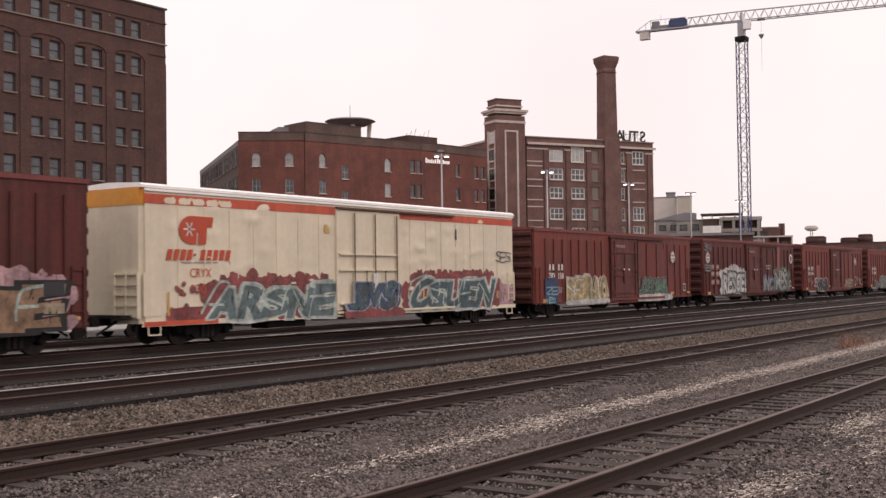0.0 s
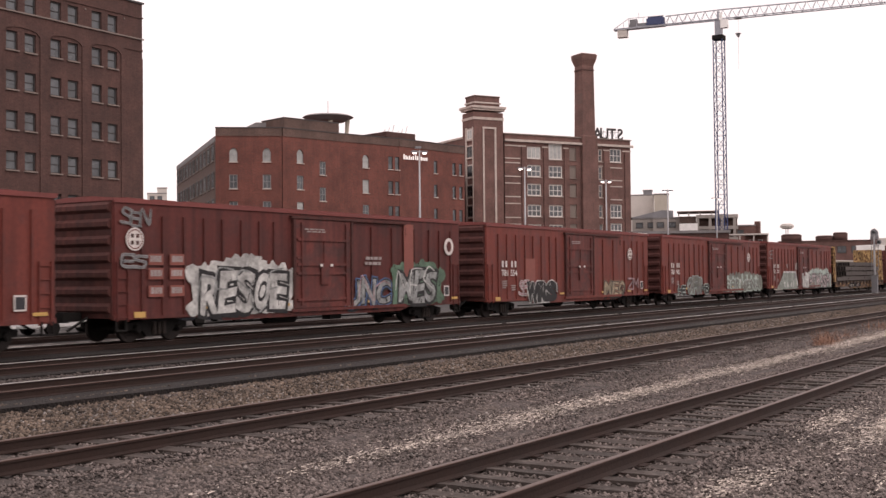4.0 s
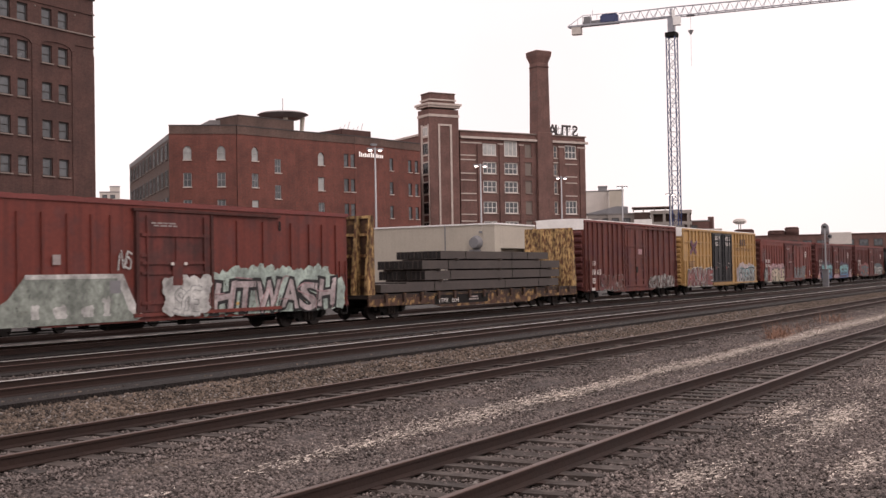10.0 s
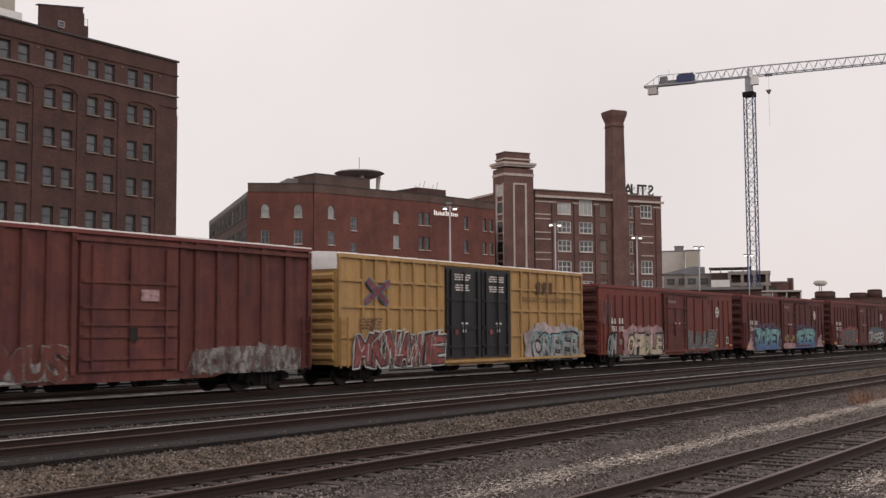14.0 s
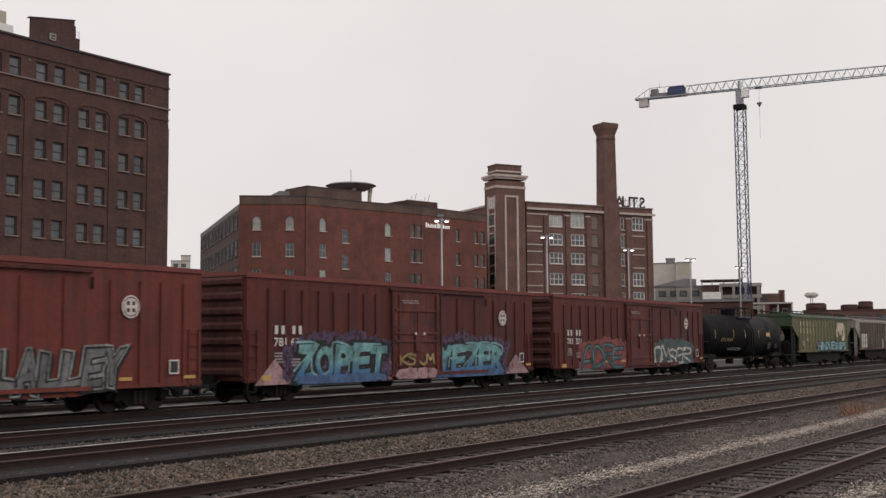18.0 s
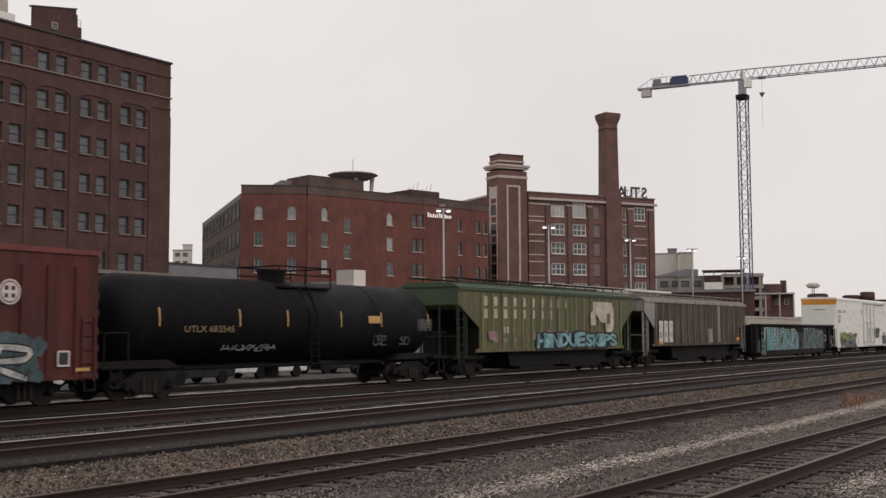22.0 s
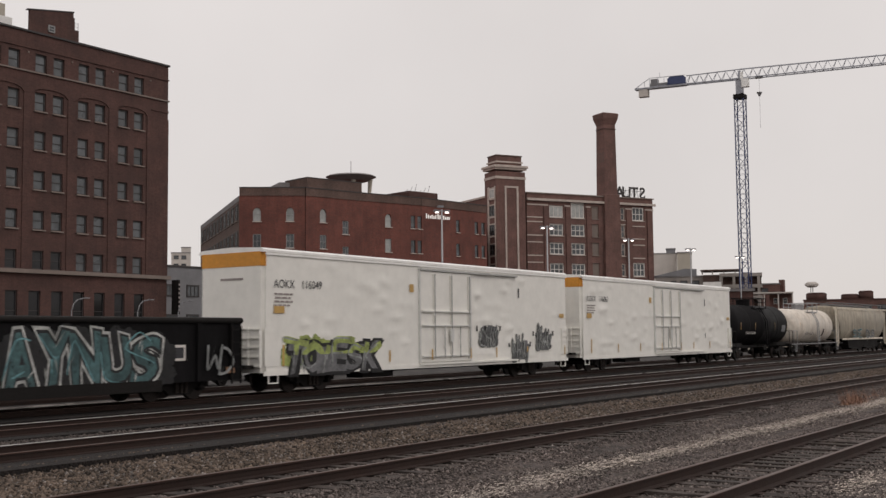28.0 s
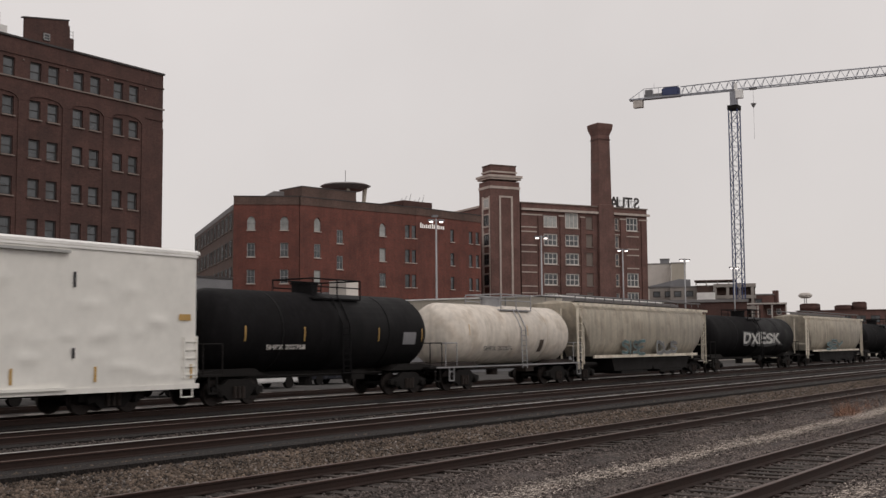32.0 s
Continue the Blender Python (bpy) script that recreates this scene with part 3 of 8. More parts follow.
def graffiti(car, word, u0, u1, z0, z1, side, fill, edge, shine=None, aura=None, width=0.26, seed=1, lean=0.12, label="", wild=0.13, top=9.0, line=None):
    """Layers of spray paint on the near side of a car, each a hair in front of the one below."""
    half = car["half"]
    rnd = random.Random(seed)
    x0, x1 = u0 - half, u1 - half
    if aura:
        part("graffiti_overspray", cloud(x0 - 0.55, x1 + 0.55, max(0.62, z0 - 0.05), min(top, z1 + 0.62), side - 0.004, rnd), aura, car)
    bold = width > 0.15

    def layer(name, grow, off, material, y):
        if bold:
            bm = block_letters(word, x0, x1, z0, z1, side - y, grow, seed, lean, off, wild, top)
        else:
            bm = strokes(word, x0, x1, z0, z1, side - y, width * (1.95 if grow > 0.1 else 1.2), random.Random(seed), lean, off, wild, top=top)
        o = part(name, bm, material, car)
        o["kind"] = "stuff"
        return o
    swell = 0.012 + 0.09 * min(width, 0.4)
    if bold and not aura:
        layer("graffiti_shadow", swell + 0.085, (0.09, -0.07), line or P_BLACK, 0.007)
    o = layer("graffiti_outline", swell + 0.08 if bold else 0.2, (0, 0), edge, 0.011)
    if label:
        o["label"] = label
    if bold:
        layer("graffiti_line", swell + 0.04, (0, 0), line or P_BLACK, 0.015)
    layer("graffiti_fill", swell if bold else 0.0, (0, 0), fill, 0.019)
    bm = bmesh.new()
    for k in range(int((u1 - u0) * (2 if bold else 4))):  # flicks of paint across the letters
        px, pz, a, q = rnd.uniform(x0, x1), rnd.uniform(z0 + 0.05, z1 - 0.05), rnd.uniform(-0.5, 0.5), rnd.uniform(0.1, 0.3) * (z1 - z0)
        ca, sa, th = math.cos(a + 1.3), math.sin(a + 1.3), rnd.uniform(0.012, 0.035)
        bm.faces.new([bm.verts.new((px + u * ca - v * sa, side - 0.0235 - k * 0.00001, min(top, max(0.62, pz + u * sa + v * ca)))) for u, v in ((-q, -th * 0.3), (0, -th), (q, 0), (0, th))])
    part("graffiti_accent", bm, rnd.choice((edge, shine or edge, P_BLACK)), car)["kind"] = "stuff"
    if shine:
        bm = strokes(word, x0, x1, z0, z1, side - 0.027, width * 0.22, random.Random(seed), lean, (-width * 0.3, width * 0.22), wild, (0.1, 0.6), top)
        part("graffiti_highlight", bm, shine, car)


def mark_bars(c, x, z, w, h, y, material, seed, name="brand_bar"):
    """One block of a brand name, as a plain upright bar of a letter's size."""
    part(name, boxes((x + w * 0.12, x + w * 0.8, y - 0.004, y, z, z + h)), material, c)

# ---- ground and tracks ----
TRACKS = {"near": 6.14, "second": 12.22, "third": 19.3, "fourth": 24.16, "train": 28.45}
TRAIN_Z = 0.09


def bed(y):
    """Height of the ground across the yard; rail tops lie at 0."""
    z = -0.3
    for c in TRACKS.values():
        d = abs(y - c)
        z = max(z, -0.185 - max(0.0, d - 1.35) * 0.16 - (0.028 if d < 1.32 and c < 13 else 0.0))
    if y > 31:
        z = -0.16
    if y < 4.4:
        z = max(z, -0.24)
    return z


def ground():
    xs = [-3500, -400, -80, -30] + [float(v) for v in range(-10, 160)] + [180, 220, 300, 600, 3500]
    ys = [-3500, -300, -40, -12] + [i * 0.5 for i in range(-10, 76)] + [45, 60, 90, 150, 400, 3500]
    bm = bmesh.new()
    grid = [[bm.verts.new((x, y, bed(y) + (noise.noise((x * 0.8, y * 0.9, 0)) * 0.03 if y < 31 else 0))) for y in ys] for x in xs]
    for i in range(len(xs) - 1):
        for j in range(len(ys) - 1):
            bm.faces.new((grid[i][j], grid[i + 1][j], grid[i + 1][j + 1], grid[i][j + 1]))
    tagged(part("ground", bm, BALLAST), "grey crushed-stone ballast ground of a rail yard", "ground", kind="structure")
    for c in ("third", "fourth", "train"):
        tagged(part("track_bed", boxes((-430, 550, TRACKS[c] - (1.9 if c == "third" else 2.1 if c == "train" else 1.5), TRACKS[c] + (1.6 if c != "fourth" else 1.9), -0.4, -0.165 + (TRAIN_Z if c == "train" else 0))), OILY), "dark oily track bed", "track bed", kind="structure")
    tagged(part("street", boxes((-430, 550, 38.2, 75, -0.6, -0.135)), ASPHALT), "worn asphalt street beyond the gravel road", "road", kind="structure")
    tagged(part("service_road", boxes((-430, 550, 30.1, 38, -0.6, -0.14)), DIRT), "pale gravel service road beyond the running track", "road", kind="structure")


def stones(name, count, y0, y1, material, label, near=0.45, far=6.8, size=(0.018, 0.04), seed=3, skip=True):
    """Loose ballast as one mesh of many eight-sided stones."""
    r = np.random.RandomState(seed)
    y = y0 + (y1 - y0) * r.rand(count * 2)
    x = y * (near + 0.1) + (np.minimum(y * far, 105) - y * near) * r.rand(count * 2) ** 1.7
    ok = np.ones(len(x), bool)
    if skip:
        for c in TRACKS.values():
            for q in (c - 0.7175, c + 0.7175):
                ok &= abs(y - q) > 0.09
    x, y = x[ok][:count], y[ok][:count]
    n = len(x)
    base = np.array([(1, 0, 0), (-1, 0, 0), (0, 1, 0), (0, -1, 0), (0, 0, 0.75), (0, 0, -0.7)], float)
    v = base[None] * (0.65 + 0.7 * r.rand(n, 6, 3)) * (size[0] + (size[1] - size[0]) * r.rand(n, 1, 1) ** 2) + (r.rand(n, 6, 3) - 0.5) * 0.012
    a = r.rand(n) * math.tau
    c, s = np.cos(a)[:, None], np.sin(a)[:, None]
    vx, vy = v[..., 0] * c - v[..., 1] * s, v[..., 0] * s + v[..., 1] * c
    tilt = (r.rand(n, 1) - 0.5) * 1.2
    z = np.array([bed(q) for q in y])[:, None] + v[..., 2] + vx * tilt + 0.012
    co = np.stack([vx + x[:, None], vy + y[:, None], z], -1).reshape(-1, 3)
    tri = np.array([(0, 2, 4), (2, 1, 4), (1, 3, 4), (3, 0, 4), (2, 0, 5), (1, 2, 5), (3, 1, 5), (0, 3, 5)])
    f = (tri[None] + np.arange(n)[:, None, None] * 6).reshape(-1)
    me = bpy.data.meshes.new(name)
    me.vertices.add(n * 6)
    me.vertices.foreach_set("co", co.ravel())
    me.loops.add(len(f))
    me.loops.foreach_set("vertex_index", f)
    me.polygons.add(len(f) // 3)
    me.polygons.foreach_set("loop_start", np.arange(0, len(f), 3))
    me.polygons.foreach_set("loop_total", np.full(len(f) // 3, 3))
    me.update(calc_edges=True)
    me.materials.append(material)
    tagged(new(name, me), label, "gravel", kind="stuff")


def straw(name, count, spots, material, label, length=(0.06, 0.2), seed=5, lie=0.25):
    """Dry stalks as thin blades; spots are (x, y, spread x, spread y, share)."""
    r = random.Random(seed)
    bm = bmesh.new()
    for x, y, sx, sy, share in spots:
        for _ in range(int(count * share)):
            px, py = r.gauss(x, sx), r.gauss(y, sy)
            if abs(py - TRACKS["near"]) < 1.2:
                continue
            l, a, up = r.uniform(*length), r.uniform(0, math.tau), r.uniform(0.02, lie)
            d = Vector((math.cos(a), math.sin(a), up)).normalized() * l
            w = Vector((-math.sin(a), math.cos(a), 0.4)) * r.uniform(0.004, 0.011)
            p = Vector((px, py, bed(py) + r.uniform(0.015, 0.05)))
            bm.faces.new([bm.verts.new(q) for q in (p - w, p + w, p + d)])
    me = bpy.data.meshes.new(name)
    bm.to_mesh(me)
    bm.free()
    me.materials.append(material)
    tagged(new(name, me), label, "dry grass", kind="stuff")


def rail_mesh(name, length, material):
    p = [(-0.075, -0.172), (0.075, -0.172), (0.075, -0.158), (0.012, -0.135), (0.012, -0.045), (0.036, -0.036), (0.036, -0.012), (-0.036, -0.012), (-0.036, -0.036), (-0.012, -0.045), (-0.012, -0.135), (-0.075, -0.158)]
    bm = bmesh.new()
    prism(bm, p, "x", 0, length)
    return sheet(name, bm, material)


def head_mesh(length, material):
    bm = bmesh.new()
    prism(bm, [(-0.04, -0.012), (0.04, -0.012), (0.04, -0.004), (0.034, 0), (-0.034, 0), (-0.04, -0.004)], "x", 0, length)
    return sheet("rail_head", bm, material)


def tie_mesh(seed):
    r = random.Random(seed)
    bm = bmesh.new()
    xs = (-0.115, 0.115)
    v = [[bm.verts.new((x + r.uniform(-0.012, 0.012), y, z + r.uniform(-0.012, 0.008))) for x in xs for z in (-0.36, -0.168)] for y in (-1.3, -0.5, 0.4, 1.3)]
    for a, b in zip(v, v[1:]):
        for i, j in ((0, 1), (1, 3), (3, 2), (2, 0)):
            bm.faces.new((a[i], a[j], b[j], b[i]))
    bm.faces.new([v[0][i] for i in (0, 2, 3, 1)])
    bm.faces.new([v[-1][i] for i in (0, 1, 3, 2)])
    return sheet("tie", bm, TIE)


def tracks():
    rm, hd, hp = rail_mesh("rail", 980, RAIL), head_mesh(980, RAILDULL), head_mesh(980, RAILTOP)
    ties = [tie_mesh(i) for i in range(6)]
    plate = sheet("tie_plate", boxes((-0.1, 0.1, -0.16, 0.16, -0.178, -0.165)), RAIL)
    r = random.Random(8)
    for name, y in TRACKS.items():
        bright = name not in ("near", "second")
        t = tagged(thing("railway_track", "rusty rails on dark wooden ties in ballast" if not bright else "railway track with worn bright railheads", "railway track", "parallel tracks of the yard", pose(0, y, TRAIN_Z if name == "train" else 0)), kind="structure")
        for q in (-0.7175, 0.7175):
            ra = part("rail", rm, RAIL, t, m=pose(-430, q, 0))
            # On bright tracks the near rail takes the dull copy, painting uneven sheen
            shiny = bright and q > 0
            part("rail_head", hp if shiny else hd, RAILTOP, ra, "polished steel railhead" if shiny else "dull brown railhead")
        if name in ("near", "second"):
            n0, n1 = (2, 52) if name == "near" else (6, 74)
            x = n0
            while x < n1:
                part("tie", ties[r.randrange(6)], TIE, t, m=pose(x, r.uniform(-0.08, 0.08), r.uniform(-0.015, 0.012), 0, r.uniform(-1, 1), r.uniform(-1.5, 1.5)))
                if name == "near" and x < 30:
                    for q in (-0.7175, 0.7175):
                        part("tie_plate", plate, RAIL, t, m=pose(x, q, 0))
                x += 0.54 + r.uniform(-0.03, 0.03)
        bm = bmesh.new()
        x = -40.0
        while x < 300:
            if bright or x > n1 or x < n0 - 0.4:
                box(bm, x, x + 0.23, -1.3, 1.3, -0.33, -0.172)
            x += 0.54 if x < 150 else 1.6
        o = part("far_ties", bm, OILY if bright else TIE, t)
        o["kind"] = "stuff"


def siding():
    """An old track sunk in the gravel beyond the train."""
    t = thing("sunken_track", "old rusty rails sunk in dark cinders beyond the running track", "railway track", kind="structure")
    bm = bmesh.new()
    for k in range(170):
        x0, x1 = -30 + k * 1.5, -28.5 + k * 1.5
        w = [0.16 * noise.noise((x * 0.7, 3, 0)) for x in (x0, x1)]
        bm.faces.new([bm.verts.new(q) for q in ((x0, 33.3 + w[0], -0.133), (x1, 33.3 + w[1], -0.133), (x1, 35.9 - w[1], -0.133), (x0, 35.9 - w[0], -0.133))])
    part("cinder_bed", bm, OILY, t)
    for y in (33.88, 35.32):
        part("rail", boxes((-40, 240, y - 0.037, y + 0.037, -0.135, 0.0)), RAIL, t)


ground()
tracks()
siding()
stones("ballast", 165000, 1.5, 13.6, STONE, "loose grey angular ballast stones between the tracks", seed=3)
stones("tan_ballast", 38000, 13.6, 17.9, STONE_TAN, "tan and brown ballast stones between two tracks", near=0.5, far=6.2, seed=4, size=(0.025, 0.065))
stones("far_ballast", 9000, 20.95, 22.6, STONE_DARK, "grey ballast between the far tracks", near=0.6, far=3.2, seed=6, size=(0.03, 0.07))
stones("pale_chips", 1700, 2.6, 13.4, CHIP, "scattered pale stone chips on the ballast", seed=12, size=(0.02, 0.05))
stones("pale_chips", 2600, 13.7, 17.8, CHIP, "scattered pale stone chips on the tan ballast", near=0.5, far=4.0, seed=13, size=(0.025, 0.055))
straw("dry_grass_strip", 26000, [(13 + i * 2.6, 9.0 + (i % 3) * 0.1, 1.6, 0.13 + 0.05 * ((i * 7) % 4), 0.035 + 0.012 * ((i * 5) % 4)) for i in range(17)] + [(44 + i * 5, 9.3, 3, 0.4, 0.03) for i in range(4)], DRY, "pale dry grass lying in a strip between tracks", (0.03, 0.11))
straw("dry_grass_bank", 9000, [(17.6, 3.64, 1.1, 0.16, 0.22), (18.2, 4.45, 0.9, 0.14, 0.1), (12.3, 4.02, 0.5, 0.14, 0.08), (13.8, 2.54, 0.6, 0.14, 0.09), (26, 4.0, 3.0, 0.3, 0.12), (17, 3.6, 3.5, 0.5, 0.1)], DRY, "sparse pale straw on the bank beside the nearest track", (0.03, 0.1), seed=6)
straw("dry_weeds", 420, [(38.0, 9.6, 0.3, 0.16, 0.4), (39.6, 9.8, 0.45, 0.2, 0.25), (43, 10.0, 0.8, 0.2, 0.12), (50, 10.2, 1.2, 0.3, 0.3)], WEED, "rust-brown dry weeds standing beside the track", (0.25, 0.75), 7, 2.6)

# ---- buildings ----


def wall_frame(p, q, z=0.0):
    """The pose of a wall whose foot runs from p to q: x along it, y into the building."""
    a = math.degrees(math.atan2(q[1] - p[1], q[0] - p[0]))
    return pose(p[0], p[1], z, 0, 0, a), math.hypot(q[0] - p[0], q[1] - p[1])


def window_meshes(key, w, h, frame_mat, arched=False, bars=(1, 1), sill=True, glass_mat=None, sill_mat=None, deep=0.0, thick=0.0):
    """Glass, frame and sill meshes of one kind of window, its foot at the origin, facing -y."""
    def outline(k, top):
        pts = [(-w / 2 - k, -k), (w / 2 + k, -k), (w / 2 + k, h - (w / 2 if arched else 0) + (0 if arched else k))]
        if arched:
            pts += [((w / 2 + k) * math.cos(a), h - w / 2 + (w / 2 + k) * math.sin(a)) for a in (0.5, 1.05, 1.57, 2.09, 2.64)]
        pts.append((-w / 2 - k, h - (w / 2 if arched else 0) + (0 if arched else k)))
        return pts
    bm = bmesh.new()
    prism(bm, outline(0, h), "y", -0.02, 0.04)
    pane = sheet("pane", bm, glass_mat or GLASS)
    bm = bmesh.new()
    t = thick or (0.05 if w < 1.6 else 0.1)
    box(bm, -w / 2 - t, -w / 2 + t, -0.09, 0.0, 0, h - (w / 2 if arched else 0))
    box(bm, w / 2 - t, w / 2 + t, -0.09, 0.0, 0, h - (w / 2 if arched else 0))
    box(bm, -w / 2 - t, w / 2 + t, -0.09, 0.0, -0.02, t * 1.4)
    if not arched:
        box(bm, -w / 2 - t, w / 2 + t, -0.09, 0.0, h - t, h + t)
    nx, nz = bars
    for i in range(1, nx + 1):
        x = -w / 2 + w * i / (nx + 1)
        box(bm, x - t * 0.5, x + t * 0.5, -0.08, -0.01, 0, h - t)
    for i in range(1, nz + 1):
        z = h * i / (nz + 1)
        box(bm, -w / 2, w / 2, -0.085, -0.012, z - t * 0.5, z + t * 0.5)
    fr = sheet("window_frame", bm, frame_mat)
    sl = sheet("window_sill", boxes((-w / 2 - 0.16, w / 2 + 0.16, -0.14 - deep if deep else -0.2, 0.02 - deep, -0.16 if deep else -0.18, -0.03)), sill_mat or SILLM) if sill else None
    return pane, fr, sl


def put_window(parent, meshes, x, z, y=0.0):
    pane, fr, sl = meshes
    w = part("window", pane, GLASS, parent, m=pose(x, y, z))
    part("window_frame", fr, FRAMED, w)
    if sl:
        part("window_sill", sl, SILLM, w)
    return w


def pierced(name, x0, x1, z0, z1, holes, d, material, parent, label="", m=None):
    """A facing of thickness d in front of y = 0, with an opening for each (x0, x1, z0, z1) and its reveals."""
    bm = bmesh.new()
    xs = sorted({x0, x1} | {min(x1, max(x0, v)) for h in holes for v in h[:2]})
    zs = sorted({z0, z1} | {min(z1, max(z0, v)) for h in holes for v in h[2:]})
    for a, b in zip(xs, xs[1:]):
        for c, e in zip(zs, zs[1:]):
            u, v = (a + b) / 2, (c + e) / 2
            if not any(h[0] < u < h[1] and h[2] < v < h[3] for h in holes):
                bm.faces.new([bm.verts.new(q) for q in ((a, -d, c), (b, -d, c), (b, -d, e), (a, -d, e))])
    for a, b, c, e, flip in [(*h, False) for h in holes] + [(x0, x1, z0, z1, True)]:
        ring = [(a, c), (b, c), (b, e), (a, e)]
        for k in range(4):
            p, q = ring[k], ring[(k + 1) % 4]
            f = [(p[0], -d, p[1]), (q[0], -d, q[1]), (q[0], 0, q[1]), (p[0], 0, p[1])]
            bm.faces.new([bm.verts.new(v) for v in (f[::-1] if flip else f)])
    me = bpy.data.meshes.new(name)
    bm.to_mesh(me)
    bm.free()
    me.materials.append(material)
    return part(name, me, material, parent, label, m=m)


def block(name, x0, x1, y0, y1, z0, z1, material, parent=None, label=""):
    return part(name, boxes((x0, x1, y0, y1, z0, z1)), material, parent, label)


def dark_warehouse():
    """The tall dark-brown brick building; its face runs along the tracks."""
    Y, X0, X1, top, d = 90.0, 20.0, 82.35, 31.1, 0.3
    b = thing("warehouse_building", "tall dark-brown brick warehouse with paired sash windows", "building", "", pose(0, Y + d, -0.2))
    block("wall", X0, X1, 0, 40, 0, top, BRICK_DARK, b)
    block("parapet_coping", X0 - 0.1, X1 + 0.15, -0.15 - d, 40.1, top, top + 0.18, FRAMED, b)
    block("string_course", X0, X1 + 0.12, -0.16 - d, -d, 27.3, 27.44, SILLM, b, "thin pale stone band under the top floor")
    block("corbel_course", X0, X1 + 0.08, -0.1 - d, -d, 29.55, 29.7, BRICK_DARK, b)
    block("stone_cornice", X0 - 0.1, X1 + 0.25, -0.4 - d, -d, 8.45, 8.82, SILLM, b, "pale stone cornice above the street floors")
    small = window_meshes("dw", 1.15, 1.66, FRAMED, bars=(0, 1), deep=d, sill_mat=SILLM, thick=0.07)
    bare = window_meshes("dwb", 1.15, 1.66, FRAMED, bars=(0, 1), sill=False, thick=0.07)
    lower = window_meshes("dwl", 1.15, 1.66, FRAMED, bars=(0, 1), sill=False, glass_mat=GLASSDARK, thick=0.07)
    tall = window_meshes("dwt", 1.25, 3.6, FRAMED, bars=(0, 1), sill=False, glass_mat=GLASSDARK)
    cols = [78.4 - 4.94 * k - o for k in range(12) for o in (0.0, 2.03)]
    holes = []
    for z, kind in ((27.47, bare), (23.8, small), (20.1, small), (16.36, small), (12.6, small), (8.86, bare)):
        for k, x in enumerate(cols):
            put_window(b, lower if z < 9 and k > 3 else kind, x, z, -0.03)
            holes.append((x - 0.62, x + 0.62, z - 0.03, z + 1.74))
    for k in range(23):
        put_window(b, tall, 78.65 - k * 2.49, 3.2, -0.03)
        holes.append((78.65 - k * 2.49 - 0.65, 78.65 - k * 2.49 + 0.65, 3.15, 6.85))
    pierced("brick_facing", X0, X1, 0, top - 0.004, holes, d, BRICK_DARK, b)
    for k in range(13):
        x = 79.87 - k * 4.94
        part("pier", boxes((x - 0.42, x + (0.42 if k else 2.48), -0.1 - d, -d, 8.9, 25.35)), BRICK_DARK, b)
        if k < 12:
            bm = bmesh.new()
            x = 79.87 - k * 4.94
            prism(bm, [(x - 4.94, 25.36), (x - 4.94, 26.1), (x, 26.1), (x, 25.36), (x - 0.43, 25.36), (x - 0.8, 25.72), (x - 1.4, 25.9), (x - 2.47, 25.98), (x - 3.54, 25.9), (x - 4.14, 25.72), (x - 4.51, 25.36)], "y", -0.1 - d, -d)
            part("arch_hood", bm, BRICK_DARK, b)
    block("brick_frieze", X0, X1, -0.1 - d, -d, 26.1, 26.3, BRICK_DARK, b)
    bm = bmesh.new()
    prism(bm, [(65.2, top), (70.75, top), (70.75, top + 1.3), (70.25, top + 1.3), (70.25, top + 2.5), (70.1, top + 2.5), (70.1, top + 3.0), (65.2, top + 2.15)], "y", -d, 0.0)
    part("stair_tower", bm, BRICK_DARK, b, "raised stair-head wall")
    bm = bmesh.new()
    prism(bm, [(64.95, top + 2.11), (70.15, top + 3.0), (70.15, top + 3.12), (64.95, top + 2.23)], "y", -d - 0.06, 0.06)
    part("tower_coping", bm, FRAMED, b)
    put_window(b, window_meshes("dws", 0.65, 0.6, FRAMEG, bars=(0, 1), sill=False), 67.55, top + 0.5, -d - 0.02)
    block("roof_sign_back", 60, 65.6, 3, 3.4, top + 0.1, top + 2.0, WHITEROOF, b, "pale rooftop panel")
    block("roof_water_tank", 46, 76.6, 20, 28, top + 0.1, top + 9, CONCRETE, b, "beige plant room behind the roof")
    bm = bmesh.new()
    for q in (0, 0.4):
        tube(bm, (70.95 + q, 0.6, top), (70.95 + q, 0.6, top + 2.4), 0.03, 5)
    for i in range(7):
        tube(bm, (70.95, 0.6, top + 0.3 + i * 0.33), (71.35, 0.6, top + 0.3 + i * 0.33), 0.02, 4)
    part("roof_ladder", bm, POLE, b, "thin white rooftop ladder")
    bm = bmesh.new()
    for k in range(6):
        x = 79.87 - 4.94 * k
        box(bm, x - 0.08, x + 0.08, -d - 0.1, -d, 29.1, 29.25)
    part("anchor_plate", bm, SILLM, b, "small pale anchor plates on the brick")["kind"] = "stuff"


def outline_block(name, pts, z0, z1, material, parent):
    bm = bmesh.new()
    prism(bm, pts, "z", z0, z1)
    return part(name, bm, material, parent)


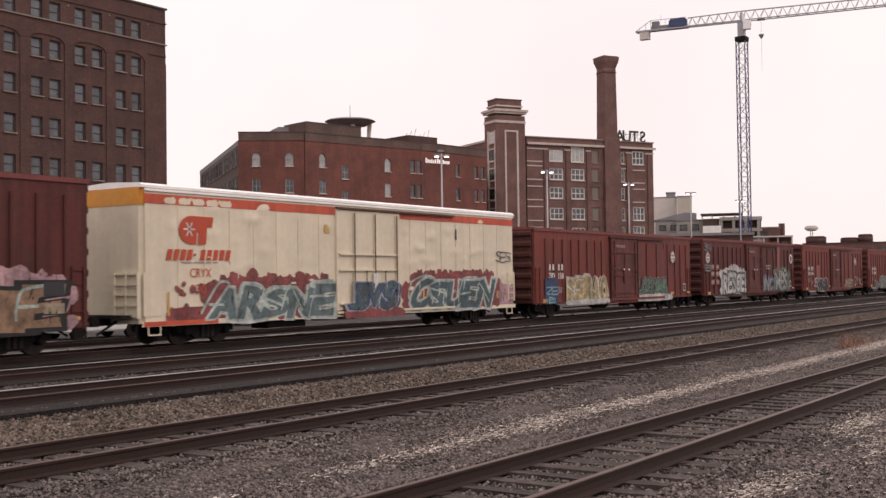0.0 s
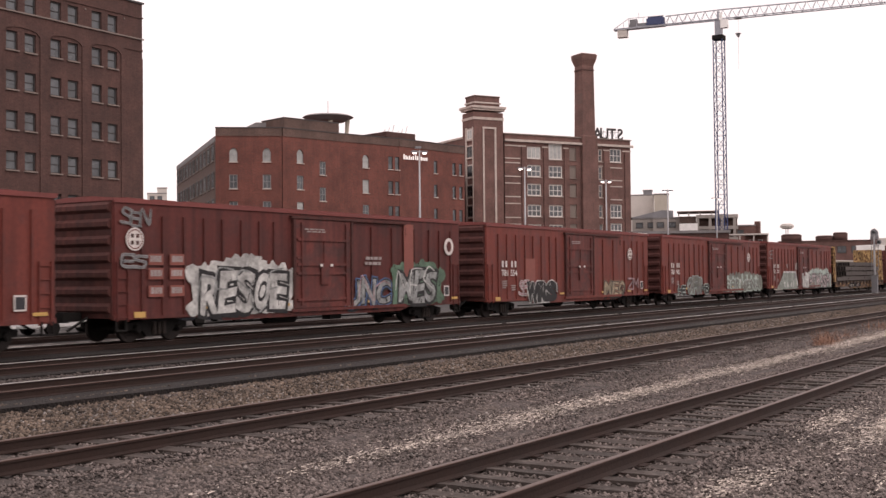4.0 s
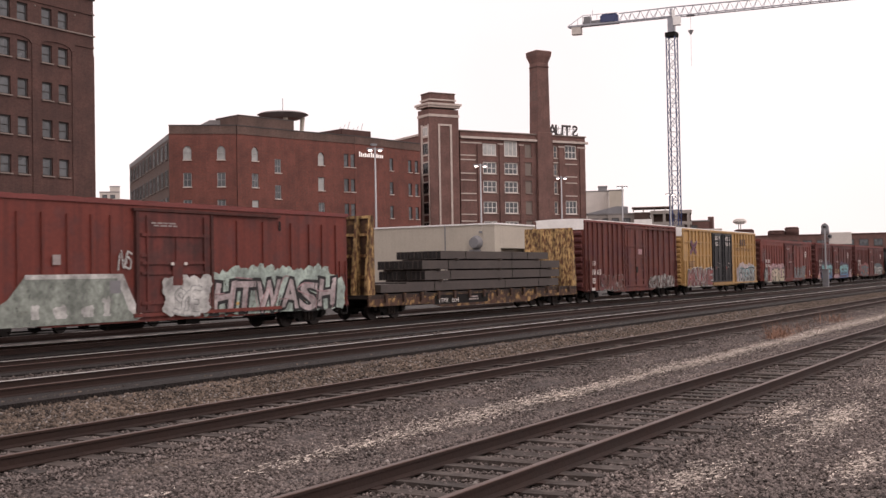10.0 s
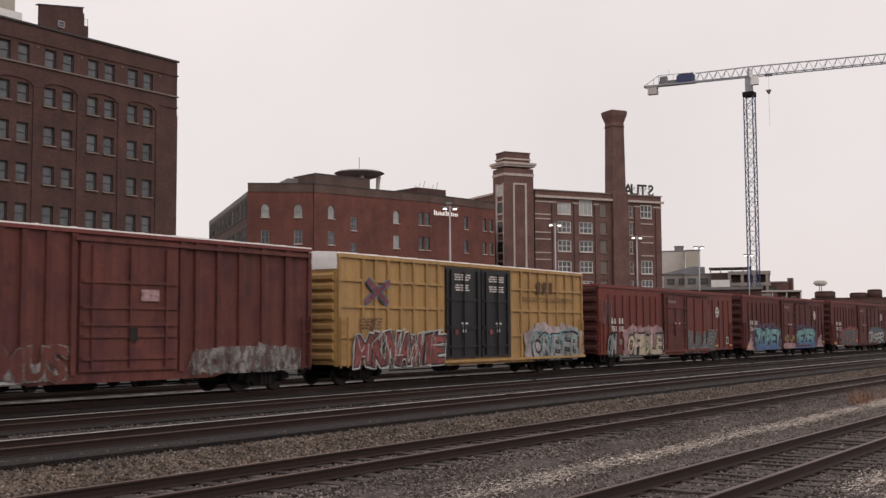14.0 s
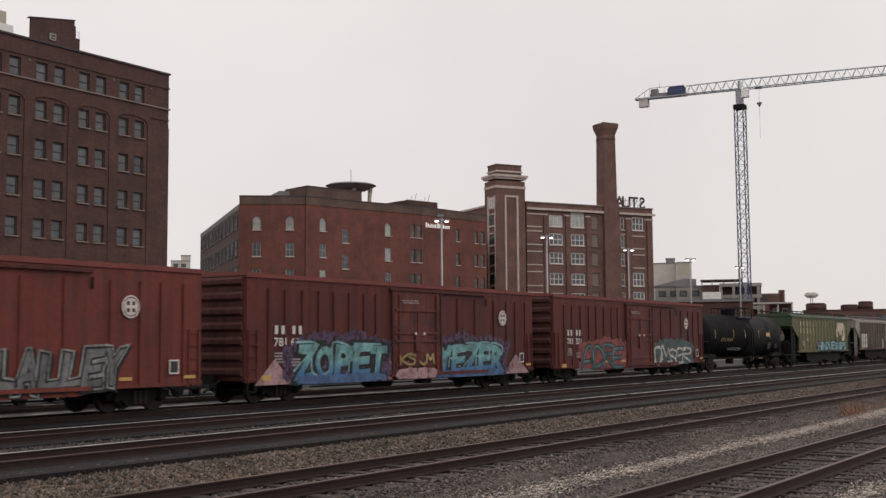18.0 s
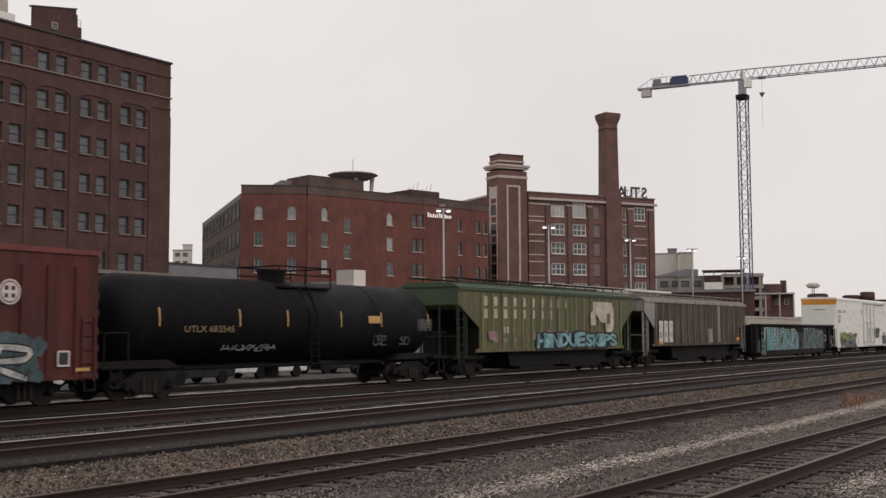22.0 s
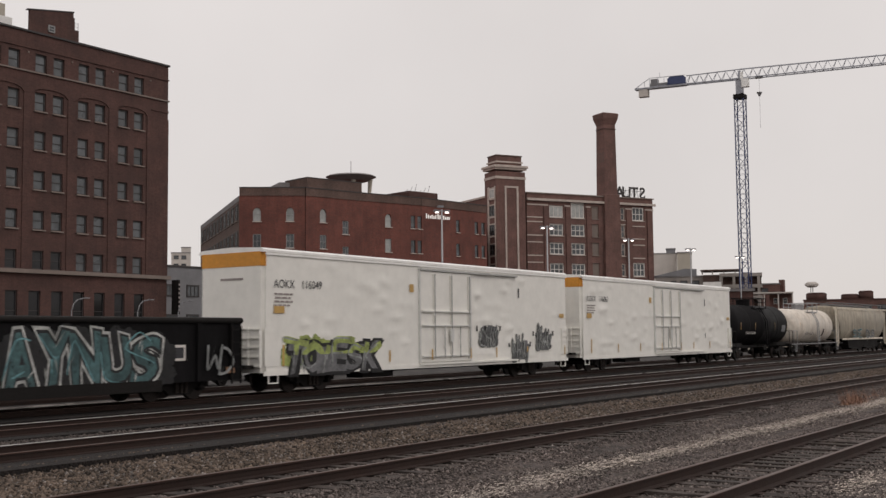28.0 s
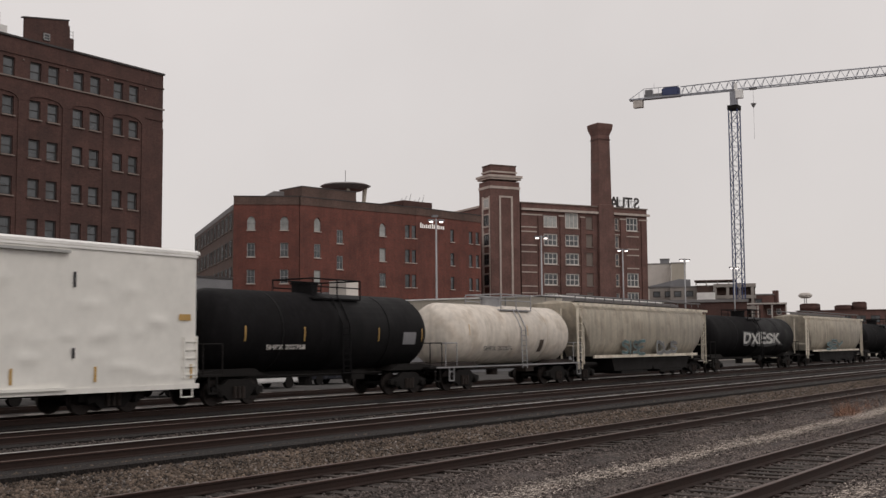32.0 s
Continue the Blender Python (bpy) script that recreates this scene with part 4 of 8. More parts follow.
def red_warehouse():
    """The red-brick building with the bent front and the saucer on its roof."""
    P = [(127.5, 123.2), (133.8, 115.3), (144.6, 112.5), (156, 108.8), (173, 106.4), (185.8, 114.4), (205, 148), (157.5, 162.5)]
    b = thing("brick_office_building", "long red-brick office building with a bent front", "building", "", pose(0, 0, -0.2))
    outline_block("wall", P, 0, 23.5, BRICK_RED, b)
    arch = window_meshes("ra", 1.15, 2.1, FRAMEG, arched=True, bars=(0, 1), sill_mat=TRIM, deep=0.22, glass_mat=GLASSPALE)
    flat = window_meshes("rf", 1.15, 2.1, FRAMEG, bars=(1, 1), sill_mat=TRIM, deep=0.22)
    blind = window_meshes("rfb", 1.15, 2.1, FRAMEG, bars=(0, 1), sill_mat=TRIM, deep=0.22, glass_mat=GLASSPALE)
    slim = window_meshes("rs", 0.85, 2.1, FRAMED, bars=(0, 1), sill_mat=TRIM, deep=0.22)
    fronts = {0: [2.7, 7.8], 1: [3.3, 7.7], 2: [5.1, 10.2, 11.6], 3: [9.3, 14.3, 16.15]}
    for i, xs in fronts.items():
        m, length = wall_frame(P[i], P[i + 1])
        part("corbel_course", boxes((0.02, length - 0.02, -0.32, -0.22, 24.25, 24.45)), BRICK_SIDE, b, "corbelled brick course", m=m)
        part("parapet", boxes((0.0, length, -0.3, 0.1, 24.45, 25.5)), BRICK_SIDE, b, "weathered brown parapet", m=m)
        part("parapet_coping", boxes((-0.05, length + 0.05, -0.36, 0.16, 25.5, 25.64)), FRAMED, b, m=m)
        holes = []
        for j, x in enumerate(xs):
            stair = i == 1 and x > 7
            for k, z in enumerate((20.3, 16.15, 12.0, 7.9, 3.8)):
                kind = slim if (i == 2 and x > 9) or i == 3 else arch if k == 0 and not stair else blind if (i * 5 + j * 3 + k * 2) % 3 == 0 else flat
                put = z - (1.65 if stair else 0)
                if put > 0.5:
                    put_window(b, kind, 0, 0).matrix_basis = m @ pose(x, -0.02, put)
                    w = 0.47 if kind is slim else 0.62
                    holes.append((x - w, x + w, put - 0.03, put + 2.14))
                    if kind is arch:
                        bm = bmesh.new()
                        for q in (-1, 1):
                            prism(bm, [(x + q * 0.62, put + 1.5), (x + q * 0.62, put + 2.14), (x, put + 2.14), (x + q * 0.24, put + 2.06), (x + q * 0.45, put + 1.86)], "y", -0.22, -0.02)
                        part("arch_spandrel", bm, BRICK_RED, b, m=m)
        pierced("brick_facing", 0, length, 0, 24.25, holes, 0.22, BRICK_RED, b, m=m)
    m, length = wall_frame(P[7], P[0])
    part("side_wall_facing", boxes((0.0, length, -0.06, -0.01, 0, 23.45)), BRICK_SIDE, b, "grey-brown weathered side wall", m=m)
    part("side_roof_edge", boxes((0.0, length, -0.1, 0.6, 23.5, 24.3)), ROOFG, b, "grey metal roof edge", m=m)
    part("side_roof_edge", boxes((length * 0.35, length * 0.62, 0.8, 3.0, 24.3, 24.9)), ROOFG, b, "grey metal roof edge", m=m)
    dark = window_meshes("rd", 2.2, 2.4, FRAMED, bars=(1, 1))
    for k in range(11):
        for z in (20.6, 16.4, 12.2, 8):
            put_window(b, dark, 0, 0).matrix_basis = m @ pose(3 + k * 4.4, -0.08, z)
    # roof blocks
    m, _ = wall_frame((133.8, 115.3), (156, 109.6))
    part("roof_block", boxes((0.35, 11.1, -0.1, 6, 23.5, 27.15)), BRICK_SIDE, b, "brick penthouse block", m=m)
    part("roof_block_coping", boxes((0.3, 11.15, -0.15, 6.05, 27.15, 27.3)), FRAMED, b, m=m)
    part("roof_hut", boxes((22.5, 29, 1.5, 9, 23.5, 27.0)), BRICK_DARK, b, m=m)
    m0, _ = wall_frame(P[0], P[1])
    bm = bmesh.new()
    prism(bm, [(4.0, 23.6), (10.4, 23.6), (10.4, 26.85), (5.9, 26.95), (4.6, 26.3)], "y", 4, 9)
    part("roof_hut", bm, ROOFG, b, "low grey rooftop hut", m=m0)
    bm = bmesh.new()
    cx, cy = 14.3, 7.0
    tube(bm, (cx, cy, 28.5), (cx, cy, 29.2), 2.8, 24, 4.3)
    tube(bm, (cx, cy, 29.2), (cx, cy, 29.45), 4.3, 24, 3.8)
    part("saucer_deck", bm, ROOFG, b, "round dark saucer-shaped roof deck", m=m)
    for q in (-1.0, 2.6):
        bm = bmesh.new()
        tube(bm, (cx + q * 0.8, cy - 2, 23.4), (cx + q, cy - 2, 28.9), 0.22, 8, 0.4)
        part("saucer_leg", bm, CONCRETE, b, "concrete leg", m=m)
    bm = bmesh.new()
    tube(bm, (cx, cy, 29.4), (cx, cy, 32), 0.06, 6)
    part("roof_mast", bm, POLE, b, m=m)
    for k in range(6):
        bm = bmesh.new()
        tube(bm, (23 + k, 3, 27.0), (23 + k + 0.5, 3, 27.0 + 0.5 + (k % 3) * 0.5), 0.05, 5)
        part("roof_aerial", bm, POLE, b, m=m)
    # wall sign, drawn as pale bars with a weak glow added
    m3, length = wall_frame(P[2], P[3])
    s = thing("wall_sign", "white channel-letter sign high on the brick wall", "sign", "", m3 @ pose(13.0, -0.12, -1.15))
    sm = mat("sign_white", (0.85, 0.83, 0.8), 0.5, emit=0.35, var=0.02, bump=0)
    rnd = random.Random(5)
    for k in range(13):
        h = 0.85 if k in (0, 6) else rnd.choice((0.5, 0.5, 0.66))
        part("sign_bar", boxes((k * 0.4 + (0.1 if k > 5 else 0), k * 0.4 + 0.17 + (0.1 if k > 5 else 0), -0.12, 0.02, 23.1, 23.1 + h)), sm, s)


def loft_building():
    """The brown-brick lofts with the square tower, the chimney and the rooftop sign."""
    m = pose(195.9, 111.0, 0.35, 0, 0, -29.85)
    b = thing("loft_building", "brown-brick loft building with pale stone bands and large windows", "building", "", m)
    L, top = 30.9, 30.0
    block("wall", 0, L, 0, 22, -0.6, top, BRICK_BROWN, b)
    block("wing_wall", -6, 0, 3, 44, -0.6, top - 0.6, BRICK_BROWN, b)
    block("wing_coping", -6.2, 0, 2.8, 44.2, top - 0.6, top - 0.2, TRIM, b)
    block("parapet_coping", -0.1, L + 0.2, -0.5, 22.1, top, top + 0.22, SILLM, b)
    d = 0.3
    tri = window_meshes("lb", 3.1, 2.3, FRAMEW, bars=(2, 1), deep=d, sill_mat=TRIM, thick=0.13)
    tri_pale = window_meshes("lp", 3.1, 2.3, FRAMEW, bars=(2, 0), deep=d, sill_mat=TRIM, thick=0.13, glass_mat=GLASSPALE)
    tri_tall = window_meshes("lh", 3.0, 3.05, FRAMEW, bars=(2, 0), deep=d, sill_mat=TRIM, thick=0.13, glass_mat=GLASSPALE)
    tri_end = window_meshes("le", 2.8, 2.75, FRAMEW, bars=(2, 1), deep=d, sill_mat=TRIM, thick=0.13)
    panel = window_meshes("lq", 1.45, 2.5, SILLM, bars=(0, 0), deep=d, sill_mat=SILLM, thick=0.1, glass_mat=mat("bricked_up_panel", (0.2, 0.165, 0.145), 0.85, 0, 0.2, 0.5, 6, 0.1))
    slit = window_meshes("ls", 0.85, 2.55, TRIM, bars=(0, 1), deep=d, sill_mat=TRIM, thick=0.12)
    holes = []

    def opening(kind, x, z, w, h):
        put_window(b, kind, x, z, -0.03)
        holes.append((x - w / 2 - 0.1, x + w / 2 + 0.1, z - 0.03, z + h + 0.1))
    for k, z in enumerate((25.35, 21.65, 17.85, 13.65, 9.65, 5.7)):
        opening(tri_pale if k == 0 else tri, 6.93, z, 3.1, 2.3)
        opening(tri_tall if k == 0 else tri, 12.08, z, 3.1, 3.05 if k == 0 else 2.3)
        opening(panel, 16.3, z, 1.45, 2.5)
        opening(slit, 23.2, z, 0.85, 2.55)
        if k not in (1, 2):
            opening(tri_end, 27.1, z, 2.8, 2.75)
    pierced("brick_facing", 0, L, -0.6, top - 0.004, holes, d, BRICK_BROWN, b)
    block("stone_cornice", 0, L + 0.45, -0.5 - d, -d, 28.55, 29.0, TRIM, b, "pale stone cornice")
    for x0, x1 in ((0.1, 5.0), (8.85, 10.2), (14.0, 15.2), (23.85, 25.4), (28.8, L + 0.1)):
        block("stone_band", x0, x1, -0.12 - d, -d, 27.62, 27.88, TRIM, b)
    for z in (25.1, 24.2, 21.48, 20.12, 17.42, 16.05, 13.25, 11.9, 9.3, 8.0):
        block("stone_band", 0.0, 3.6, -0.1 - d, -d, z, z + 0.22, TRIM, b)
    for z in (24.05, 21.4, 20.1, 17.35):
        block("stone_band", 25.6, 28.65, -0.1 - d, -d, z, z + 0.22, TRIM, b)
    block("lintel_band", 22.6, 23.8, -0.08 - d, -d, 24.3, 24.5, TRIM, b)
    for x in (4.4, 9.6, 14.6, 24.5, 29.8):
        part("pier", boxes((x - 0.5, x + 0.5, -0.25 - d, -d, -0.6, 27.6)), BRICK_BROWN, b)
    # tower
    t0, t1, y0, y1 = -7.24, -0.57, -0.8, 3.75
    part("tower", boxes((t0, t1, y0, y1, -0.6, 34.0)), BRICK_BROWN, b)
    part("tower_top", boxes((t0 + 0.5, t1 - 0.5, y0 + 0.5, y1 - 0.5, 35.0, 37.1)), BRICK_BROWN, b)
    part("tower_cornice", boxes((t0 - 0.5, t1 + 0.5, y0 - 0.5, y1 + 0.5, 34.75, 35.2), (t0 - 0.25, t1 + 0.25, y0 - 0.25, y1 + 0.25, 34.35, 34.75)), TRIM, b, "heavy pale stone tower cornice")
    part("tower_cornice", boxes((t0 + 0.3, t1 - 0.3, y0 + 0.3, y1 - 0.3, 35.78, 36.08)), TRIM, b)
    part("tower_cap", boxes((t0 + 0.4, t1 - 0.4, y0 + 0.4, y1 - 0.4, 37.1, 37.35)), BRICK_SIDE, b)
    part("tower_band", boxes((t0 - 0.12, t1 + 0.12, y0 - 0.12, y1 + 0.12, 32.5, 33.0)), TRIM, b)
    part("tower_rib", boxes((-5.29, -4.92, y0 - 0.15, y0, 4, 31.1), (-2.62, -2.2, y0 - 0.15, y0, 4, 31.1), (-4.92, -2.62, y0 - 0.15, y0, 30.75, 31.1)), TRIM, b, "tall narrow pale stone frame")
    tw = window_meshes("lt", 1.9, 2.0, FRAMED, bars=(1, 1), sill=False, glass_mat=GLASSDARK)
    tp = window_meshes("ltp", 1.9, 1.75, FRAMEW, bars=(1, 0), sill=False, glass_mat=GLASSPALE)
    for k, z in enumerate((28.7, 25.12, 21.3, 17.4, 13.4, 9.5)):
        put_window(b, tp if not k else tw, 0, 0).matrix_basis = pose(t0 - 0.03, 0.72, z, 0, 0, -90)
        part("tower_sill", boxes((t0 - 0.25, t0, -0.35, 1.8, z - 0.35, z - 0.03)), TRIM, b)
        part("tower_lintel", boxes((t0 - 0.15, t0, -0.35, 1.8, z + (1.85 if not k else 2.1), z + (2.1 if not k else 2.35))), TRIM, b)
    part("tower_window_trim", boxes((t0 - 0.15, t0, -0.62, -0.36, 4, 31.0), (t0 - 0.15, t0, 1.85, 2.45, 4, 31.0)), TRIM, b)
    # chimney, set into the front
    c = thing("chimney_stack", "tall square brown-brick chimney with a flared corbelled top", "chimney", "", m @ pose(20.2, 0, 0))
    bm = bmesh.new()

    def ring(z, w):
        return [bm.verts.new((sx * w / 2, -0.7 + w * 0 + sy * w / 2 + 1.6, z)) for sx, sy in ((-1, -1), (1, -1), (1, 1), (-1, 1))]
    rs = [ring(-0.6, 4.2), ring(30.5, 3.7), ring(30.6, 3.1), ring(45.2, 2.8), ring(46.6, 3.7), ring(47.5, 3.9), ring(47.7, 3.4)]
    for a, q in zip(rs, rs[1:]):
        for k in range(4):
            bm.faces.new((a[k], a[(k + 1) % 4], q[(k + 1) % 4], q[k]))
    bm.faces.new(rs[0][::-1])
    bm.faces.new(rs[-1])
    part("chimney_shaft", bm, BRICK_BROWN, c)
    part("stack_band", boxes((-1.5, 1.5, -0.6, 2.4, 44.2, 44.45)), BRICK_DARK, c)
    # rooftop sign seen from behind
    s = thing("roof_sign", "rooftop sign of dark letters on a steel frame, seen from behind", "sign", "", m @ pose(22.6, 3.0, 30.2))
    for k, ch in enumerate("STUA"):
        me = text(ch, 3.4, 0.09)
        me.materials.append(FRAMED)
        me.transform(Matrix.Diagonal((-1.0, 1, 1, 1)))
        part("sign_letter", me, FRAMED, s, m=pose(8.95 - k * 1.85, 0.0, 0.35))
    bm = bmesh.new()
    for k in range(9):
        tube(bm, (k, 0.2, 0), (k, 0.2, 2.4), 0.045, 5)
        tube(bm, (k, 0.2, 2.2), (k, 1.8, 0), 0.05, 5)
    box(bm, 0, 8.6, 0.12, 0.25, 0.4, 0.5)
    box(bm, 0, 8.6, 0.12, 0.25, 1.9, 2.0)
    part("sign_frame", bm, POLE, s)


def low_hall():
    """The one-storey beige hall whose long wall runs away from the tracks."""
    b = thing("beige_hall", "long low beige concrete hall with a lower pale wing", "building", "", pose(0, 0.7, -0.2))
    block("wall", 100.4, 128, 53.7, 95, 0, 7.1, CONCRETE, b)
    block("roof_edge", 100.3, 128.1, 52.2, 95.1, 7.1, 7.25, WHITEROOF, b)
    holes = [(101.7, 109.1, 0.6, 4.72), (111.6, 115.9, 0.6, 4.72)]
    pierced("front_wall", 100.4, 117.0, 0, 7.1, holes, 1.38, CONCRETE, b, m=pose(0, 53.68, 0))
    for x0, x1, z0, z1 in holes:
        part("recess_wall", boxes((x0 + 0.02, x1 - 0.02, 53.0, 53.1, z0, 4.25)), WHITEROOF, b, "white wall inside the opening")
        x = x0 + 0.3
        while x + 0.95 < x1:
            part("recess_window", boxes((x, x + 0.95, 52.96, 52.994, 3.35, 3.95)), FRAMED, b, "small dark square window")
            x += 1.6
    block("wall_pier", 109.35, 109.75, 52.1, 52.3, 0, 7.05, CONCRETE, b)
    block("low_wing", 117.05, 150, 51.2, 53.6, 0, 5.2, PALE, b, "lower pale wing")
    wm = window_meshes("lh", 0.9, 0.9, FRAMED, bars=(0, 0), sill=False)
    for k in range(8):
        put_window(b, wm, 118.4 + k * 1.6, 3.2, 51.17)
    block("wall_door", 100.36, 100.42, 70.5, 72.2, 0, 5.6, PALE, b)
    block("wall_joint", 100.34, 100.42, 58.0, 58.12, 0, 7.1, GREYWALL, b)
    bm = bmesh.new()
    tube(bm, (99.8, 54.4, 5.3), (100.4, 54.4, 5.3), 0.55, 14, 0.75)
    box(bm, 100.1, 100.42, 53.9, 55.1, 3.9, 4.6)
    part("fan_housing", bm, GREYWALL, b, "round grey wall fan housing")
    block("roof_box", 101, 103.2, 79.3, 81.8, 7.25, 9.7, PALE, b, "pale rooftop stair head")
    block("roof_box", 101.5, 104, 82.5, 86, 7.25, 8.5, GREYWALL, b)
    lampm = boxes((100.1, 100.4, 53.7, 53.95, 6.25, 6.45))
    part("wall_lamp", lampm, GREYWALL, b, "small grey wall lamp")
    part("wall_lamp", boxes((100.1, 100.4, 71.2, 71.45, 6.25, 6.45)), GREYWALL, b, "small grey wall lamp")
    w = thing("yard_wall", "long low pale concrete yard wall", "wall", "", pose(0, 0, -0.2))
    block("wall", 128, 250, 43.6, 44, 0, 4.1, CONCRETE, w)
    block("wall_coping", 128, 250, 43.5, 44.1, 4.1, 4.25, PALE, w)
    g = thing("grey_shed", "flat-roofed grey two-storey block", "building", "", pose(0, 0, -0.2))
    block("wall", 100, 124, 120, 132, 0, 12.3, GREYWALL, g)
    block("roof_edge", 99.9, 124.1, 119.9, 132, 12.3, 12.6, FRAMED, g)
    wg = window_meshes("gs", 2.2, 1.6, FRAMED, bars=(2, 0), sill=False)
    for k in range(5):
        for z in (8.2, 4.0):
            put_window(g, wg, 103 + k * 3.9, z, 119.97)


def tower_crane():
    """A flat-top crane: lattice mast, jib towards the camera's side, counter-jib with ballast."""
    X, Y, Z = 246.4, 83.85, 59.15
    c = thing("tower_crane", "tall construction tower crane with blue mast and white jib", "crane", "", pose(X, Y, 0))
    bm = bmesh.new()
    h = 1.0
    for sx, sy in ((-h, -h), (h, -h), (h, h), (-h, h)):
        tube(bm, (sx, sy, -0.2), (sx, sy, Z - 4), 0.13, 5)
    z, k = 0.0, 0
    while z < Z - 5:
        for (ax, ay), (bx, by) in (((-h, -h), (h, -h)), ((h, -h), (h, h)), ((h, h), (-h, h)), ((-h, h), (-h, -h))):
            p, q = ((ax, ay), (bx, by)) if k % 2 else ((bx, by), (ax, ay))
            tube(bm, (*p, z), (*q, z + 2.2), 0.07, 4)
            tube(bm, (*p, z), (*q, z), 0.05, 4)
        z += 2.2
        k += 1
    part("mast", bm, CRANEB, c, "blue lattice mast")
    part("slewing_ring", boxes((-1.2, 1.2, -1.2, 1.2, Z - 4.6, Z - 3.6)), BLACK, c)
    part("turntable", boxes((-0.7, 0.7, -0.7, 0.7, Z - 3.6, Z + 0.2), (-0.2, 0.2, -0.3, 0.3, Z + 0.2, Z + 1.9)), CRANEW, c)
    a = math.atan2(-30.7, 4.6)
    j = part("jib", jib_mesh(), CRANEW, c, "white lattice jib", m=pose(0, 0, Z, 0, 0, math.degrees(a)))
    part("counter_jib", counter_mesh(), CRANEW, c, m=pose(0, 0, Z, 0, 0, math.degrees(a)))
    part("counterweight", boxes((-23.1, -20.9, -0.7, 0.7, -2.0, 0.1)), PALE, c, "grey concrete counterweight", m=pose(0, 0, Z, 0, 0, math.degrees(a)))
    part("winch_house", winch_house_mesh(), CRANEB, c, "blue machinery house", m=pose(0, 0, Z, 0, 0, math.degrees(a)))
    part("winch", boxes((-20.4, -12.4, -0.5, 0.5, 0.05, 0.9), (-20.2, -18.6, -0.7, 0.7, 0.05, 1.9)), GREYWALL, c, "grey hoist winch and cabinets", m=pose(0, 0, Z, 0, 0, math.degrees(a)))
    part("operator_cab", boxes((0.7, 2.3, -1.9, -0.75, -2.3, -0.4), (0.4, 1.0, -1.6, -0.75, -0.4, 1.2)), WHITEROOF, c, m=pose(0, 0, Z, 0, 0, math.degrees(a)))
    bm = bmesh.new()
    tube(bm, (4.3, 0, 0.1), (4.3, 0, -11.5), 0.035, 4)
    box(bm, 3.5, 5.1, -0.5, 0.5, -0.3, 0.1)
    tube(bm, (4.3, 0, -4.4), (4.3, 0, -3.5), 0.15, 8, 0.65)
    part("trolley_and_hook", bm, POLE, c, m=pose(0, 0, Z, 0, 0, math.degrees(a)))


def winch_house_mesh():
    bm = bmesh.new()
    box(bm, -16.3, -12.2, -0.9, 0.9, -0.15, 2.1)
    bmesh.ops.bevel(bm, geom=bm.edges[:], offset=0.35, segments=3, affect="EDGES")
    return bm


def jib_mesh():
    bm = bmesh.new()
    n = 60.0
    for y in (-0.8, 0.8):
        tube(bm, (0, y, 0), (n, y, 0), 0.14, 5)
    tube(bm, (0, 0, 2.2), (n, 0, 1.6), 0.16, 5)
    x, k = 0.0, 0
    while x < n - 1.5:
        for y in (-0.8, 0.8):
            tube(bm, (x, y, 0), (x + 1.0, 0, 2.15), 0.07, 4)
            tube(bm, (x + 1.0, 0, 2.15), (x + 2.0, y, 0), 0.07, 4)
        tube(bm, (x, -0.8, 0), (x, 0.8, 0), 0.06, 4)
        x += 2.0
    return sheet("jib", bm, CRANEW)


def counter_mesh():
    bm = bmesh.new()
    for y in (-0.7, 0.7):
        tube(bm, (0, y, 0), (-24, y, 0), 0.16, 5)
    tube(bm, (0, 0, 2.2), (-12, 0, 2.0), 0.14, 5)
    x = 0.0
    while x > -12:
        for y in (-0.7, 0.7):
            tube(bm, (x, y, 0), (x - 1, 0, 2.1), 0.07, 4)
            tube(bm, (x - 1, 0, 2.1), (x - 2, y, 0), 0.07, 4)
        x -= 2
    box(bm, -24, -12, -0.8, 0.8, -0.25, 0.0)
    tube(bm, (-24, -0.7, 0), (-20.4, -0.7, 2.2), 0.08, 4)
    tube(bm, (-20.4, -0.7, 2.2), (-12.2, -0.7, 2.1), 0.08, 4)
    for x in (-23, -21.6, -20.4, -18.5, -17, -15.6):
        tube(bm, (x, -0.8, 0), (x, -0.8, min(2.1, (x + 24) * 0.6 + 0.1)), 0.06, 4)
    tube(bm, (-18.2, 0, 2.1), (-18.2, 0, 3.4), 0.05, 4)
    return sheet("counter_jib", bm, CRANEW)


